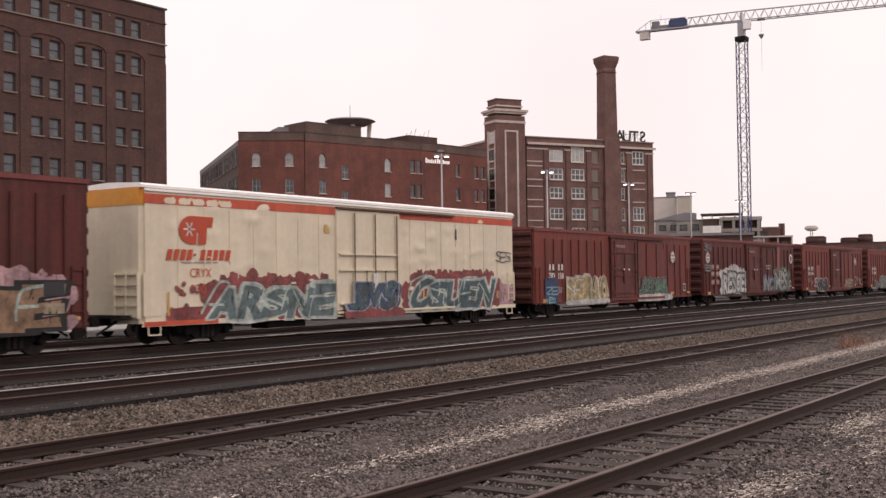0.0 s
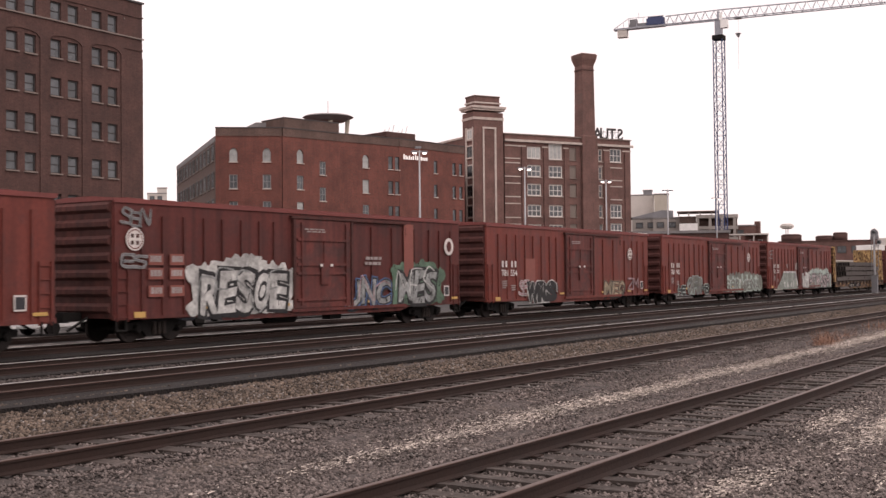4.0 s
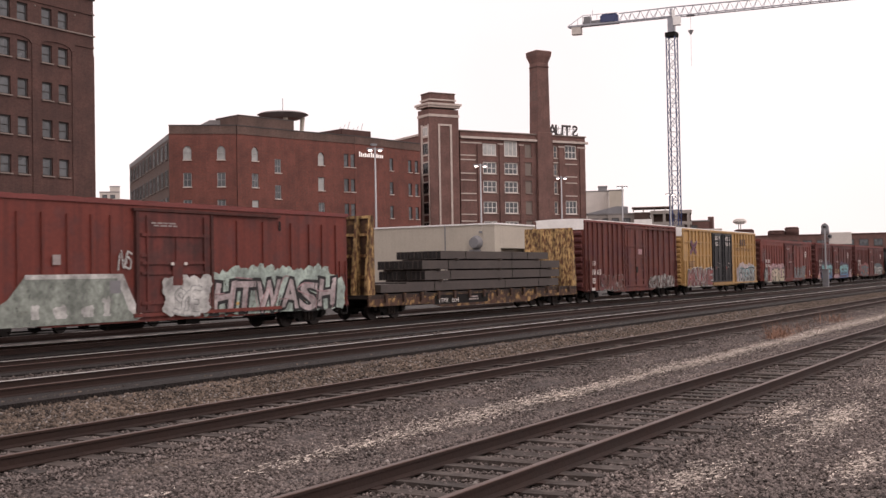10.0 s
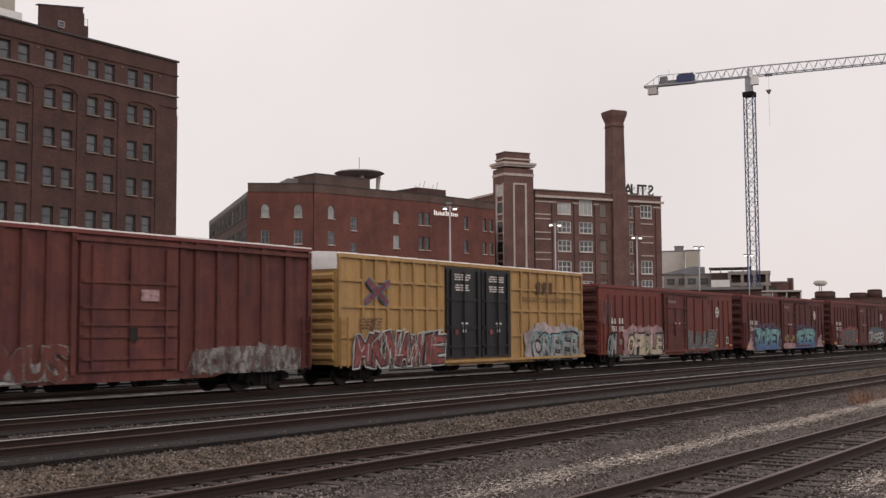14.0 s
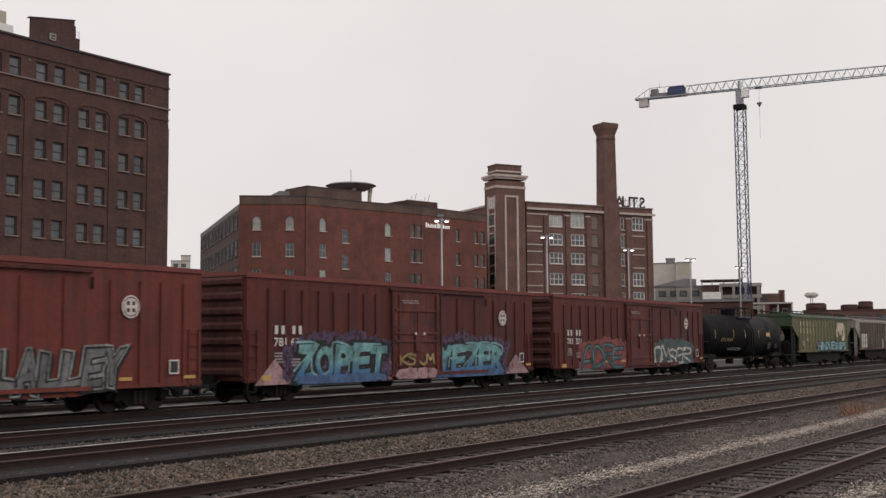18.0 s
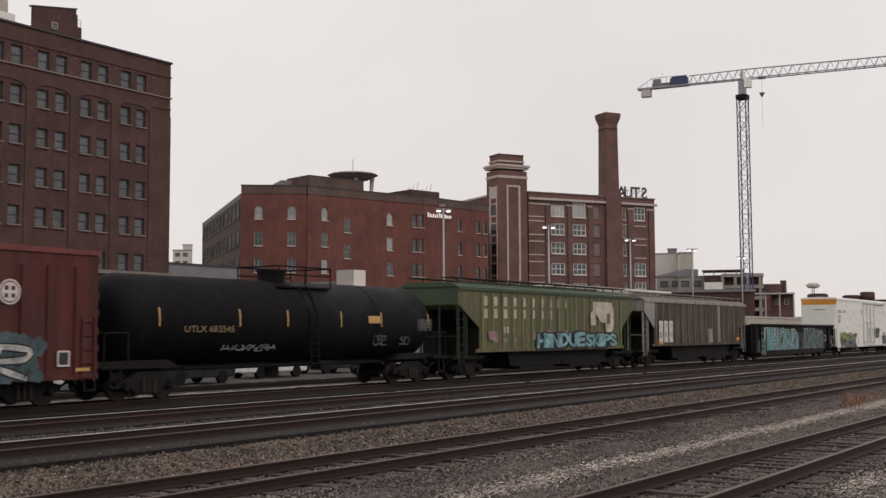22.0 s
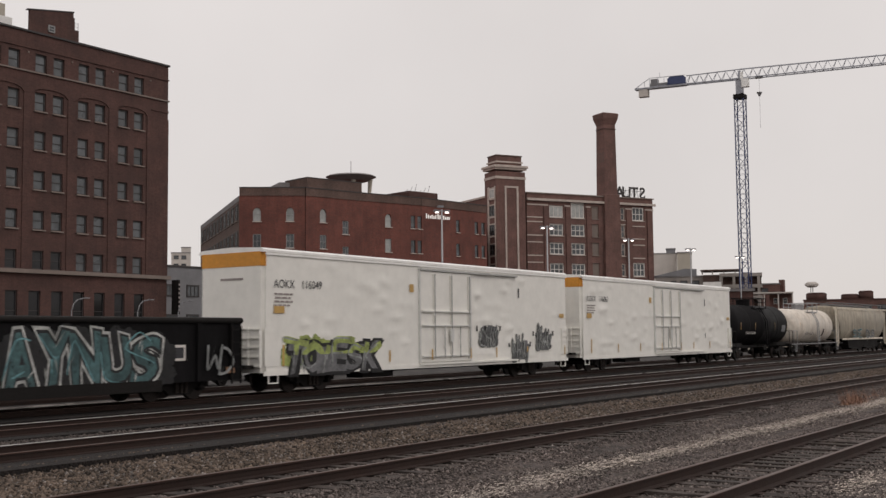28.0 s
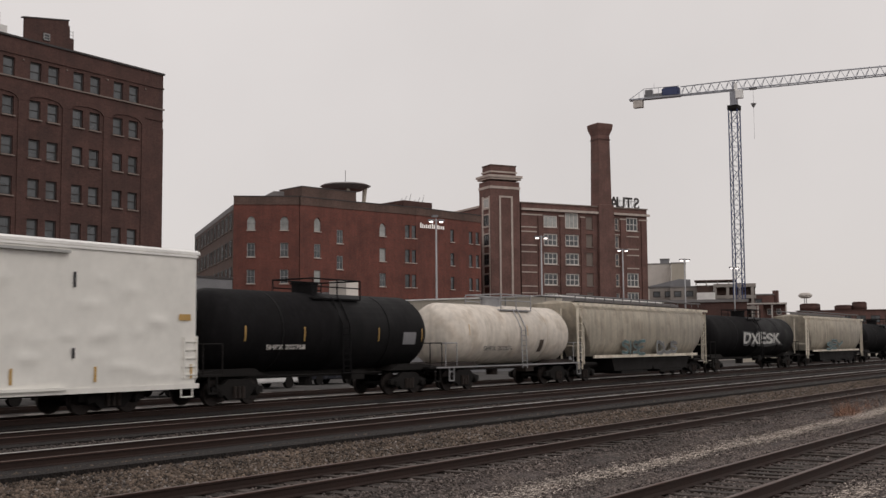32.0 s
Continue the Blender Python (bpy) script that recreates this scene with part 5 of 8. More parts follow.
def light_poles():
    bm = bmesh.new()
    tube(bm, (0, 0, -0.2), (0, 0, 16.2), 0.16, 8, 0.09)
    pole = sheet("pole", bm, POLE, True)
    bm = bmesh.new()
    tube(bm, (-0.6, 0, 16.0), (0.6, 0, 16.0), 0.05, 6)
    arm = sheet("arm", bm, POLE)
    lampm = sheet("lamp_head", boxes((-0.3, 0.3, -0.26, 0.26, -0.06, 0.16)), GREYWALL)
    lens = sheet("lens", boxes((-0.17, 0.17, -0.2, 0.15, -0.17, -0.05)), LAMPLIT)
    for x, y, n in ((104.5, 70, 3), (129, 70, 2), (154.2, 70, 2), (178.7, 70, 2), (203, 70, 2)):
        p = thing("light_pole", "tall slim yard light pole with lit twin lamp heads", "light pole", "yard light poles", pose(x, y, 0, 0, 0, -40))
        part("pole", pole, POLE, p)
        part("arm", arm, POLE, p)
        for q in ((-0.58, 0.58) if n == 2 else (-0.58, 0.58, 0.0)):
            h = part("lamp_head", lampm, POLE, p, m=pose(q, 0 if q else 0.5, 15.95 if q else 16.5))
            if q:
                part("lens", lens, LAMPLIT, h, "glowing lens")
    bm = bmesh.new()
    pts = [(0, 0, -0.2), (0, 0, 4.3), (0.2, 0, 4.85), (0.55, 0, 5.15), (1.25, 0, 5.3)]
    for a, q in zip(pts, pts[1:]):
        tube(bm, a, q, 0.05, 6)
    box(bm, 1.15, 1.65, -0.1, 0.1, 5.25, 5.34)
    curved = sheet("curved_pole", bm, GREYWALL, True)
    for x, y in ((62.8, 72), (67.2, 72), (56.3, 72)):
        p = thing("street_lamp", "curved grey street lamp beside the road", "street lamp", "curved street lamps", pose(x, y, 0))
        part("curved_pole", curved, POLE, p)


def far_town():
    """Low roofs, a parking deck and old plant in the distance."""
    def house(name, label, x, y, w, d, h, turn, material, floors=0, base=-0.2):
        t = thing(name, label, "building", "", pose(x, y, 0, 0, 0, turn))
        block("wall", -w / 2, w / 2, -d / 2, d / 2, base, h, material, t)
        block("roof", -w / 2 - 0.15, w / 2 + 0.15, -d / 2 - 0.15, d / 2 + 0.15, h, h + 0.35, ROOFG, t)
        if floors:
            wm = window_meshes(name, 1.8, 1.5, FRAMED, bars=(0, 0), sill=False)
            for f in range(floors):
                for k in range(int(w / 3.2)):
                    put_window(t, wm, -w / 2 + 2 + k * 3.2, h - 2.6 - f * 3.5, -d / 2 - 0.02)
        return t
    house("pale_tower_block", "pale concrete block in the distance", 396.7, 166, 9.5, 12, 31.3, -67, PALE)
    house("pale_tower_block", "pale blank block beside its taller neighbour", 394.5, 157, 5.2, 10, 31.2, -68, CONCRETE)
    house("pale_roof_house", "grey lift house on the far roofs", 397, 163.3, 3.3, 5, 33.2, -67.6, GREYWALL)
    h = house("grey_roofed_hall", "hall with a long blue-grey metal roof in the distance", 305.9, 124.5, 11.2, 10, 17.8, -68, DECK, 1)
    bm = bmesh.new()
    prism(bm, [(-6.4, 18.15), (5.8, 18.15), (5.8, 20.0), (2.6, 20.2), (-3.0, 18.9)], "y", -5.3, 5.3)
    part("metal_roof", bm, GREYWALL, h, "blue-grey sloped metal roof")
    house("low_brick_house", "low tan-brick house in the distance", 301.5, 117, 10.2, 6, 17.6, -68.5, DECK, 1)
    house("pale_tower_block", "pale stepped tower far beyond the yard", 342, 365, 8, 8, 38.5, -43, PALE, 3)
    house("pale_roof_house", "pale stepped top of a far tower", 344, 364, 4, 5, 41, -43, PALE)
    house("low_brick_house", "low red-brick house in the distance", 314.3, 100.5, 6.2, 8, 15.3, -72.3, BRICK_BROWN, 1)
    p = thing("parking_deck", "open concrete parking deck in the distance", "parking deck", "", pose(304, 104.8, 0, 0, 0, -71))
    for k in range(4):
        block("deck", -5.6, 5.6, -5, 5, 17.3 - k * 3.1, 18.2 - k * 3.1, DECK, p)
    for x in (-5.5, -2.2, 1.0, 4.3):
        block("column", x, x + 0.75, -4.96, 4.9, -0.2, 17.3, DECK, p)
    block("inner_wall", -5.4, 5.4, -2.6, -2.2, -0.2, 17.25, BRICK_SIDE, p)
    block("stair_core", -10.0, -5.7, -4, 4, -0.2, 17.9, BRICK_SIDE, p)
    block("roof_canopy", -10.6, 0.5, -5.2, 4, 18.95, 19.3, BRICK_SIDE, p, "thin roof canopy over the top deck")
    for x in (-10.3, -7.6, -4.6, -1.6):
        block("canopy_post", x, x + 0.3, -5.0, -4.7, 17.9, 18.95, DECK, p)
    f = thing("factory_building", "long low brown-brick factory with roof tanks", "building", "", pose(352, 88, 0, 0, 0, -76))
    block("wall", -13, 70, -6, 10, -0.2, 11.4, BRICK_BROWN, f)
    block("roof", -13.2, 70.2, -6.2, 10.2, 11.4, 11.75, BRICK_DARK, f)
    wf = window_meshes("fac", 2.4, 2.0, FRAMED, bars=(1, 0), sill=False)
    for k in range(18):
        put_window(f, wf, -11 + k * 4, 7.9, -6.02)
    for x, r, h in ((-9.4, 3.0, 13.9), (0.2, 2.6, 13.3), (4.7, 2.1, 14.2)):
        bm = bmesh.new()
        tube(bm, (x, -1.5, 11.75), (x, -1.5, h - 0.4), r, 16)
        tube(bm, (x, -1.5, h - 0.4), (x, -1.5, h), r + 0.1, 16, r * 0.8)
        part("roof_tank", bm, BRICK_DARK, f, "dark round roof tank", smooth=True)
    bm = bmesh.new()
    tube(bm, (14.4, 0, 11.75), (14.4, 0, 14.2), 1.3, 12, 1.1)
    tube(bm, (14.4, 0, 14.2), (14.4, 0, 15.2), 1.1, 12, 0.25)
    part("cone_tank", bm, GREYWALL, f, "dark cone-topped roof tank", smooth=True)
    block("pale_penthouse", 15.2, 21.6, -6.4, -6.05, 8.6, 12.1, PALE, f, "pale rendered front of an annexe")
    bm = bmesh.new()
    tube(bm, (315.4, 97, -0.2), (315.4, 97, 16.7), 1.0, 4, 0.95)
    tagged(part("small_chimney", bm, BRICK_BROWN), "short square brick chimney in the distance", "chimney")
    w = thing("water_tower", "flat pale round water tank on legs far off", "water tower", "", pose(385, 108.4, 0))
    bm = bmesh.new()
    tube(bm, (0, 0, 17.0), (0, 0, 17.7), 1.4, 16, 2.3)
    tube(bm, (0, 0, 17.7), (0, 0, 18.2), 2.3, 16, 2.2)
    tube(bm, (0, 0, 18.2), (0, 0, 18.8), 2.2, 16, 1.4)
    part("tank", bm, PALE, w, smooth=True)
    for q in (-1.2, 1.2):
        bm = bmesh.new()
        tube(bm, (q, 0, -0.2), (q, 0, 17.2), 0.15, 5)
        part("leg", bm, POLE, w)
    d = thing("dark_shed", "long dark flat-roofed shed behind the yard wall", "shed", "", pose(206, 79.5, 0, 0, 0, -69))
    block("wall", -9, 10, -5, 5, -0.2, 9.7, BRICK_DARK, d)
    block("roof", -9.3, 10.3, -5.3, 5.3, 9.7, 10.2, ROOFG, d)
    v = thing("box_trailer", "white box trailer parked behind the yard wall", "trailer", "", pose(243.7, 90.6, 0, 0, 0, -69.6))
    block("box_body", -2.0, 2.0, -1.3, 1.3, 10.2, 13.4, WHITEROOF, v)
    block("chassis", -1.9, 1.9, -1.1, 1.1, -0.2, 10.2, BRICK_DARK, v, "dark loading dock below the trailer")
    g = thing("goods_canopy", "white-framed open canopy far along the line", "canopy", "", pose(285.9, 90.8, 0, 0, 0, -72.4))
    block("canopy_roof", -5.4, 5.4, -3, 3, 11.85, 12.2, PALE, g)
    for k in range(4):
        block("canopy_post", -5.2 + k * 3.4, -4.9 + k * 3.4, -2.8, -2.5, -0.2, 11.85, PALE, g)
    block("back_wall", -0.4, 5.2, 1.0, 3.0, -0.2, 11.8, BRICK_BROWN, g, "brown brick wall with pale windows")
    wc = window_meshes("gc", 1.0, 1.4, FRAMEW, bars=(0, 1), sill=False)
    for x in (1.1, 3.4):
        put_window(g, wc, x, 9.3, 0.98)
    # ridge that closes the horizon
    r = random.Random(4)
    bm = bmesh.new()
    n = 60
    a0, a1 = radians(-35), radians(100)
    lo, hi = [], []
    for k in range(n + 1):
        a = a0 + (a1 - a0) * k / n
        R = 1500
        lo.append(bm.verts.new((R * math.cos(a), R * math.sin(a), -1)))
        hi.append(bm.verts.new((R * math.cos(a), R * math.sin(a), 22 + 8 * noise.noise((a * 9, 0, 0)) + r.uniform(-1.5, 1.5))))
    for k in range(n):
        bm.faces.new((lo[k], lo[k + 1], hi[k + 1], hi[k]))
    tagged(part("backdrop", bm, mat("far_haze", (0.3, 0.3, 0.31), 0.95, 0, 0.2, 0.01, 0.05, 0)), "hazy line of far roofs and trees", "backdrop", kind="structure")


def parked_car(x, y, turn, material, label):
    c = thing("parked_car", label, "car", "parked cars beyond the train", pose(x, y, -0.14, 0, 0, turn))
    bm = bmesh.new()
    prism(bm, [(-2.2, 0.3), (2.2, 0.3), (2.25, 0.7), (1.9, 0.85), (1.1, 0.92), (0.5, 1.38), (-1.0, 1.42), (-1.8, 1.0), (-2.2, 0.95)], "y", -0.88, 0.88)
    bmesh.ops.bevel(bm, geom=bm.edges[:], offset=0.06, segments=2, affect="EDGES")
    part("body", bm, material, c, smooth=False)
    bm = bmesh.new()
    prism(bm, [(0.95, 0.94), (0.45, 1.32), (-0.95, 1.36), (-1.6, 1.0)], "y", -0.895, 0.895)
    part("side_glass", bm, GLASS, c)
    for wx in (-1.35, 1.35):
        for wy in (-0.9, 0.7):
            bm = bmesh.new()
            tube(bm, (wx, wy, 0.32), (wx, wy + 0.2, 0.32), 0.32, 14)
            part("wheel", bm, BLACK, c, "black tyre")


def street_bits():
    s = thing("blade_sign", "dark vertical sign with white marks on the building corner", "sign", "", pose(82.9, 89.2, 0))
    part("sign_panel", boxes((-0.12, 0.12, -0.5, 0.5, 4.6, 8.2)), BLACK, s)
    for k in range(7):
        part("sign_bar", boxes((-0.1, 0.1, -0.54, -0.51, 4.9 + k * 0.45, 5.1 + k * 0.45)), MARKG, s)
    r = thing("road_work_sign", "orange diamond road-work sign on a post", "road sign", "", pose(60.55, 70, -0.135, 0, 0, -35))
    bm = bmesh.new()
    prism(bm, [(0, 1.5), (0.55, 2.1), (0, 2.75), (-0.55, 2.1)], "y", -0.02, 0.02)
    part("sign_plate", bm, ORANGE, r)
    bm = bmesh.new()
    tube(bm, (0, 0.06, 0), (0, 0.06, 2.4), 0.04, 6)
    part("post", bm, POLE, r)
    # Added low wall that gives a dark background beneath the cars
    w = thing("background_wall", "low grey wall added as background across the street", "wall", "", pose(0, 0, -0.14))
    part("wall", boxes((-40, 98, 49.0, 49.5, 0, 1.5)), GREYWALL, w)
    part("wall_coping", boxes((-40, 98, 48.95, 49.55, 1.5, 1.62)), ROOFG, w)


def signal_mast():
    """A colour-light signal beside the running track."""
    c = thing("railway_signal", "grey railway signal mast with round dark targets and a relay case", "signal", "", pose(126.6, 26.4, 0, 0, 0, -90))
    bm = bmesh.new()
    tube(bm, (0, 0, -0.25), (0, 0, 6.2), 0.11, 8)
    part("mast", bm, POLE, c)
    for z, x in ((6.35, 0.0), (5.3, 0.5)):
        bm = bmesh.new()
        tube(bm, (x, -0.06, z), (x, 0.0, z), 0.38 if x == 0 else 0.26, 18)
        h = part("signal_target", bm, GREYWALL, c, "round grey signal target")
        bm = bmesh.new()
        tube(bm, (x, -0.4, z + 0.02), (x, -0.06, z), 0.13, 10)
        part("visor", bm, DOORBLACK, h)
    part("bracket", boxes((-0.05, 0.5, -0.04, 0.04, 4.85, 4.95)), GREYWALL, c)
    part("relay_case", boxes((-0.3, 0.3, -0.25, 0.25, -0.25, 1.7)), GREYWALL, c, "grey steel relay case")
    part("case_roof", boxes((-0.36, 0.36, -0.31, 0.31, 1.7, 1.78)), ROOFG, c)
    ladder(c, -0.35, 2.2, 5.6, 0.3, GREYWALL, 0.7, 10)


dark_warehouse()
red_warehouse()
street_bits()
loft_building()
low_hall()
tower_crane()
light_poles()
far_town()
for i, (px, py, cm, lab) in enumerate(((31.2, 38.6, CARW, "white parked sedan on the gravel road"), (37.0, 39, CARD, "dark parked car on the gravel road"), (25.8, 38.4, CARW, "dark parked car on the gravel road"), (45, 41.5, CARW, "white parked sedan on the gravel road"), (52, 43, CARD, "dark parked car on the gravel road"))):
    parked_car(px, py, 3 * (i % 3) - 2, cm, lab)

# ---- the train ----
CARS = []
HALF_W = 1.55


def lathe(bm, xs_r, n=28, zc=0.0, yc=0.0):
    """A round body along x through (x, radius) stations."""
    rings = []
    for x, r in xs_r:
        rings.append([bm.verts.new((x, yc + r * math.cos(k * math.tau / n), zc + r * math.sin(k * math.tau / n))) for k in range(n)])
    for a, b in zip(rings, rings[1:]):
        for k in range(n):
            bm.faces.new((a[k], a[(k + 1) % n], b[(k + 1) % n], b[k]))
    bm.faces.new(rings[0][::-1])
    bm.faces.new(rings[-1])


def truck_meshes():
    bm = bmesh.new()
    tube(bm, (0, -0.028, 0), (0, 0.028, 0), 0.46, 24)
    tube(bm, (0, -0.028, 0), (0, -0.07, 0), 0.46, 24, 0.44)
    tube(bm, (0, 0.028, 0), (0, 0.08, 0), 0.455, 24, 0.45)
    tube(bm, (0, -0.1, 0), (0, -0.07, 0), 0.16, 12)
    for k in range(5):
        a = math.tau * k / 5
        tube(bm, (0.3 * math.cos(a), -0.085, 0.3 * math.sin(a)), (0.3 * math.cos(a), -0.06, 0.3 * math.sin(a)), 0.04, 6)
    wheel = sheet("wheel", bm, WHEEL)
    other = wheel.copy()
    other.transform(Matrix.Rotation(math.pi, 4, "Z"))
    bm = bmesh.new()
    poly = [(-1.25, 0.42), (-1.25, 0.62), (-0.75, 0.72), (-0.45, 0.9), (0.45, 0.9), (0.75, 0.72), (1.25, 0.62), (1.25, 0.42), (0.7, 0.42), (0.45, 0.2), (-0.45, 0.2), (-0.7, 0.42)]
    prism(bm, poly, "y", -0.09, 0.09)
    for x in (-0.89, 0.89):
        tube(bm, (x, -0.16, 0.46), (x, 0.1, 0.46), 0.15, 10)
    frame_side = sheet("side_frame", bm, BLACK)
    bm = bmesh.new()
    for x in (-0.2, 0.0, 0.2):
        tube(bm, (x, -0.13, 0.26), (x, -0.13, 0.66), 0.075, 8)
    springs = sheet("spring_nest", bm, GRIME)
    bol = sheet("bolster", boxes((-0.28, 0.28, -1.0, 1.0, 0.5, 0.78)), BLACK)
    bm = bmesh.new()
    tube(bm, (0, -1.2, 0), (0, 1.2, 0), 0.08, 8)
    for q in (-1.2, 1.2):
        tube(bm, (0, q - 0.02, 0), (0, q + 0.02, 0), 0.12, 10)
        for k in range(3):
            a = math.tau * k / 3
            tube(bm, (0.07 * math.cos(a), q - 0.04, 0.07 * math.sin(a)), (0.07 * math.cos(a), q + 0.04, 0.07 * math.sin(a)), 0.022, 6)
    axles = sheet("axle", bm, BLACK)
    bm = bmesh.new()
    box(bm, 0, 0.75, -0.13, 0.13, 0.72, 1.0)
    box(bm, 0.6, 0.85, -0.2, 0.24, 0.7, 1.02)
    tube(bm, (0.1, 0.45, 0.85), (0.75, 0.3, 0.45), 0.04, 6)
    coup = sheet("coupler", bm, BLACK)
    return wheel, other, frame_side, springs, bol, axles, coup


WHEEL_M, WHEEL_FAR_M, SIDE_M, SPRING_M, BOLSTER_M, AXLE_M, COUPLER_M = truck_meshes()
ROLLING = []


def rail_car(name, label, u0, L, group=""):
    """An empty car at its first place; x = 0 is its middle, u runs from its leading end."""
    c = thing(name, label, "freight car", group, pose(u0 + L / 2, TRACKS["train"], TRAIN_Z))
    c["half"] = L / 2
    CARS.append((c, u0 + L / 2))
    return c


def running_gear(c, L, inset=2.2, sill=(0.75, 1.0)):
    for s in (-1, 1):
        t = part("truck", BOLSTER_M, BLACK, c, "black two-axle truck", m=pose(s * (L / 2 - inset), 0, 0))
        for x in (-0.89, 0.89):
            for name, mesh, y in (("axle", AXLE_M, 0.0), ("wheel", WHEEL_M, -0.7175), ("wheel", WHEEL_FAR_M, 0.7175)):
                o = part(name, mesh, WHEEL, t)
                o.matrix_parent_inverse = pose(x, y, 0.46)
                ROLLING.append(o)
        for y in (-1.02, 1.02):
            part("side_frame", SIDE_M, BLACK, t, m=pose(0, y, 0))
            part("spring_nest", SPRING_M, GRIME, t, m=pose(0, y, 0))
        part("coupler", COUPLER_M, BLACK, c, m=pose(s * (L / 2 - 0.05), 0, 0, 0, 0, 0 if s > 0 else 180))
    part("centre_sill", boxes((-L / 2 + 0.1, L / 2 - 0.1, -0.35, 0.35, *sill)), BLACK, c)


def ladder(c, x, z0, z1, y, material, w=0.42, rungs=5, ax="x"):
    bm = bmesh.new()
    for q in (0, w):
        box(bm, *((x + q - 0.02, x + q + 0.02, y - 0.06, y) if ax == "x" else (x - 0.06, x, y + q - 0.02, y + q + 0.02)), z0, z1)
    for k in range(rungs):
        z = z0 + 0.12 + (z1 - z0 - 0.24) * k / (rungs - 1)
        box(bm, *((x, x + w, y - 0.05, y - 0.02) if ax == "x" else (x - 0.05, x - 0.02, y, y + w)), z - 0.015, z + 0.015)
    part("ladder", bm, material, c)


def shell(c, L, z0, eave, peak, material, roof_mat, wall=HALF_W):
    """Body sides and ends in one mesh with a low-pitched roof over it."""
    bm = bmesh.new()
    box(bm, -L / 2, L / 2, -wall, wall, z0, eave)
    bmesh.ops.bevel(bm, geom=[e for e in bm.edges if abs(e.verts[0].co.z - e.verts[1].co.z) > 1], offset=0.05, segments=2, affect="EDGES")
    part("body", bm, material, c)
    bm = bmesh.new()
    prism(bm, [(-wall - 0.05, eave), (wall + 0.05, eave), (wall + 0.05, eave + 0.08), (0.6, peak), (-0.6, peak), (-wall - 0.05, eave + 0.08)], "x", -L / 2 - 0.03, L / 2 + 0.03)
    part("roof", bm, roof_mat, c)
    n = int(L / 1.25)
    bm = bmesh.new()
    for x in (0.0,):
        prism(bm, [(-wall + 0.1, eave + 0.09), (-0.6, peak), (0.6, peak), (wall - 0.1, eave + 0.09), (wall - 0.1, eave + 0.11), (0.6, peak + 0.04), (-0.6, peak + 0.04), (-wall + 0.1, eave + 0.11)], "x", x - 0.04, x + 0.04)
    seam = sheet("roof_seam", bm, roof_mat)
    for k in range(1, n):
        part("roof_seam", seam, roof_mat, c, m=pose(-L / 2 + L * k / n, 0, 0))


def end_ribs(c, L, z0, eave, material, n=8):
    bm = bmesh.new()
    prism(bm, [(0, -0.17), (0.11, -0.07), (0.11, 0.07), (0, 0.17)], "y", -HALF_W + 0.12, HALF_W - 0.12)
    me = sheet("end_corrugation", bm, material)
    for s in (-1, 1):
        for k in range(n):
            part("end_corrugation", me, material, c, m=pose(s * L / 2, 0, z0 + 0.3 + (eave - z0 - 0.5) * k / (n - 1), 0, 0, 0 if s > 0 else 180))


def bars(c, x, z, y, n, w, h, material, gap=1.7, name="stencil"):
    """Unreadable small lettering as rows of short bars."""
    r = random.Random(int(abs(x * 31 + z * 17)))
    bm = bmesh.new()
    for k in range(n):
        a = x + r.uniform(0, 0.12) * w
        while a < x + w * r.uniform(0.8, 1.0):
            b = a + r.uniform(0.12, 0.3) * w
            box(bm, a, min(b, x + w), y - 0.006, y - 0.002, z - k * h * gap, z - k * h * gap + h)
            a = b + 0.05 * w
    part(name, bm, material, c)["kind"] = "stuff"


def patch(c, x0, x1, z0, z1, y, material, name="paint_patch", d=0.004):
    part(name, boxes((x0, x1, y - d - 0.003, y - d, z0, z1)), material, c)


def emblem(c, x, z, y, r=0.35, lit=True):
    bm = bmesh.new()
    ring = [bm.verts.new((x + r * math.cos(k * math.tau / 24), y - 0.004, z + r * math.sin(k * math.tau / 24))) for k in range(24)]
    bm.faces.new(ring)
    part("round_emblem", bm, MARKW, c, "round white emblem")
    if lit:
        bm = bmesh.new()
        for k in range(24):
            a, b = math.tau * k / 24, math.tau * (k + 1) / 24
            bm.faces.new([bm.verts.new((x + q * math.cos(w), y - 0.008, z + q * math.sin(w))) for q, w in ((r * 0.86, a), (r * 0.86, b), (r * 0.76, b), (r * 0.76, a))])
        part("emblem_line", bm, RED, c)
        for qx in (-1, 1):
            for qz in (-1, 1):
                part("emblem_mark", boxes((x + qx * 0.3 * r - 0.16 * r, x + qx * 0.3 * r + 0.16 * r, y - 0.01, y - 0.006, z + qz * 0.3 * r - 0.17 * r, z + qz * 0.3 * r + 0.17 * r)), ENDRED, c)


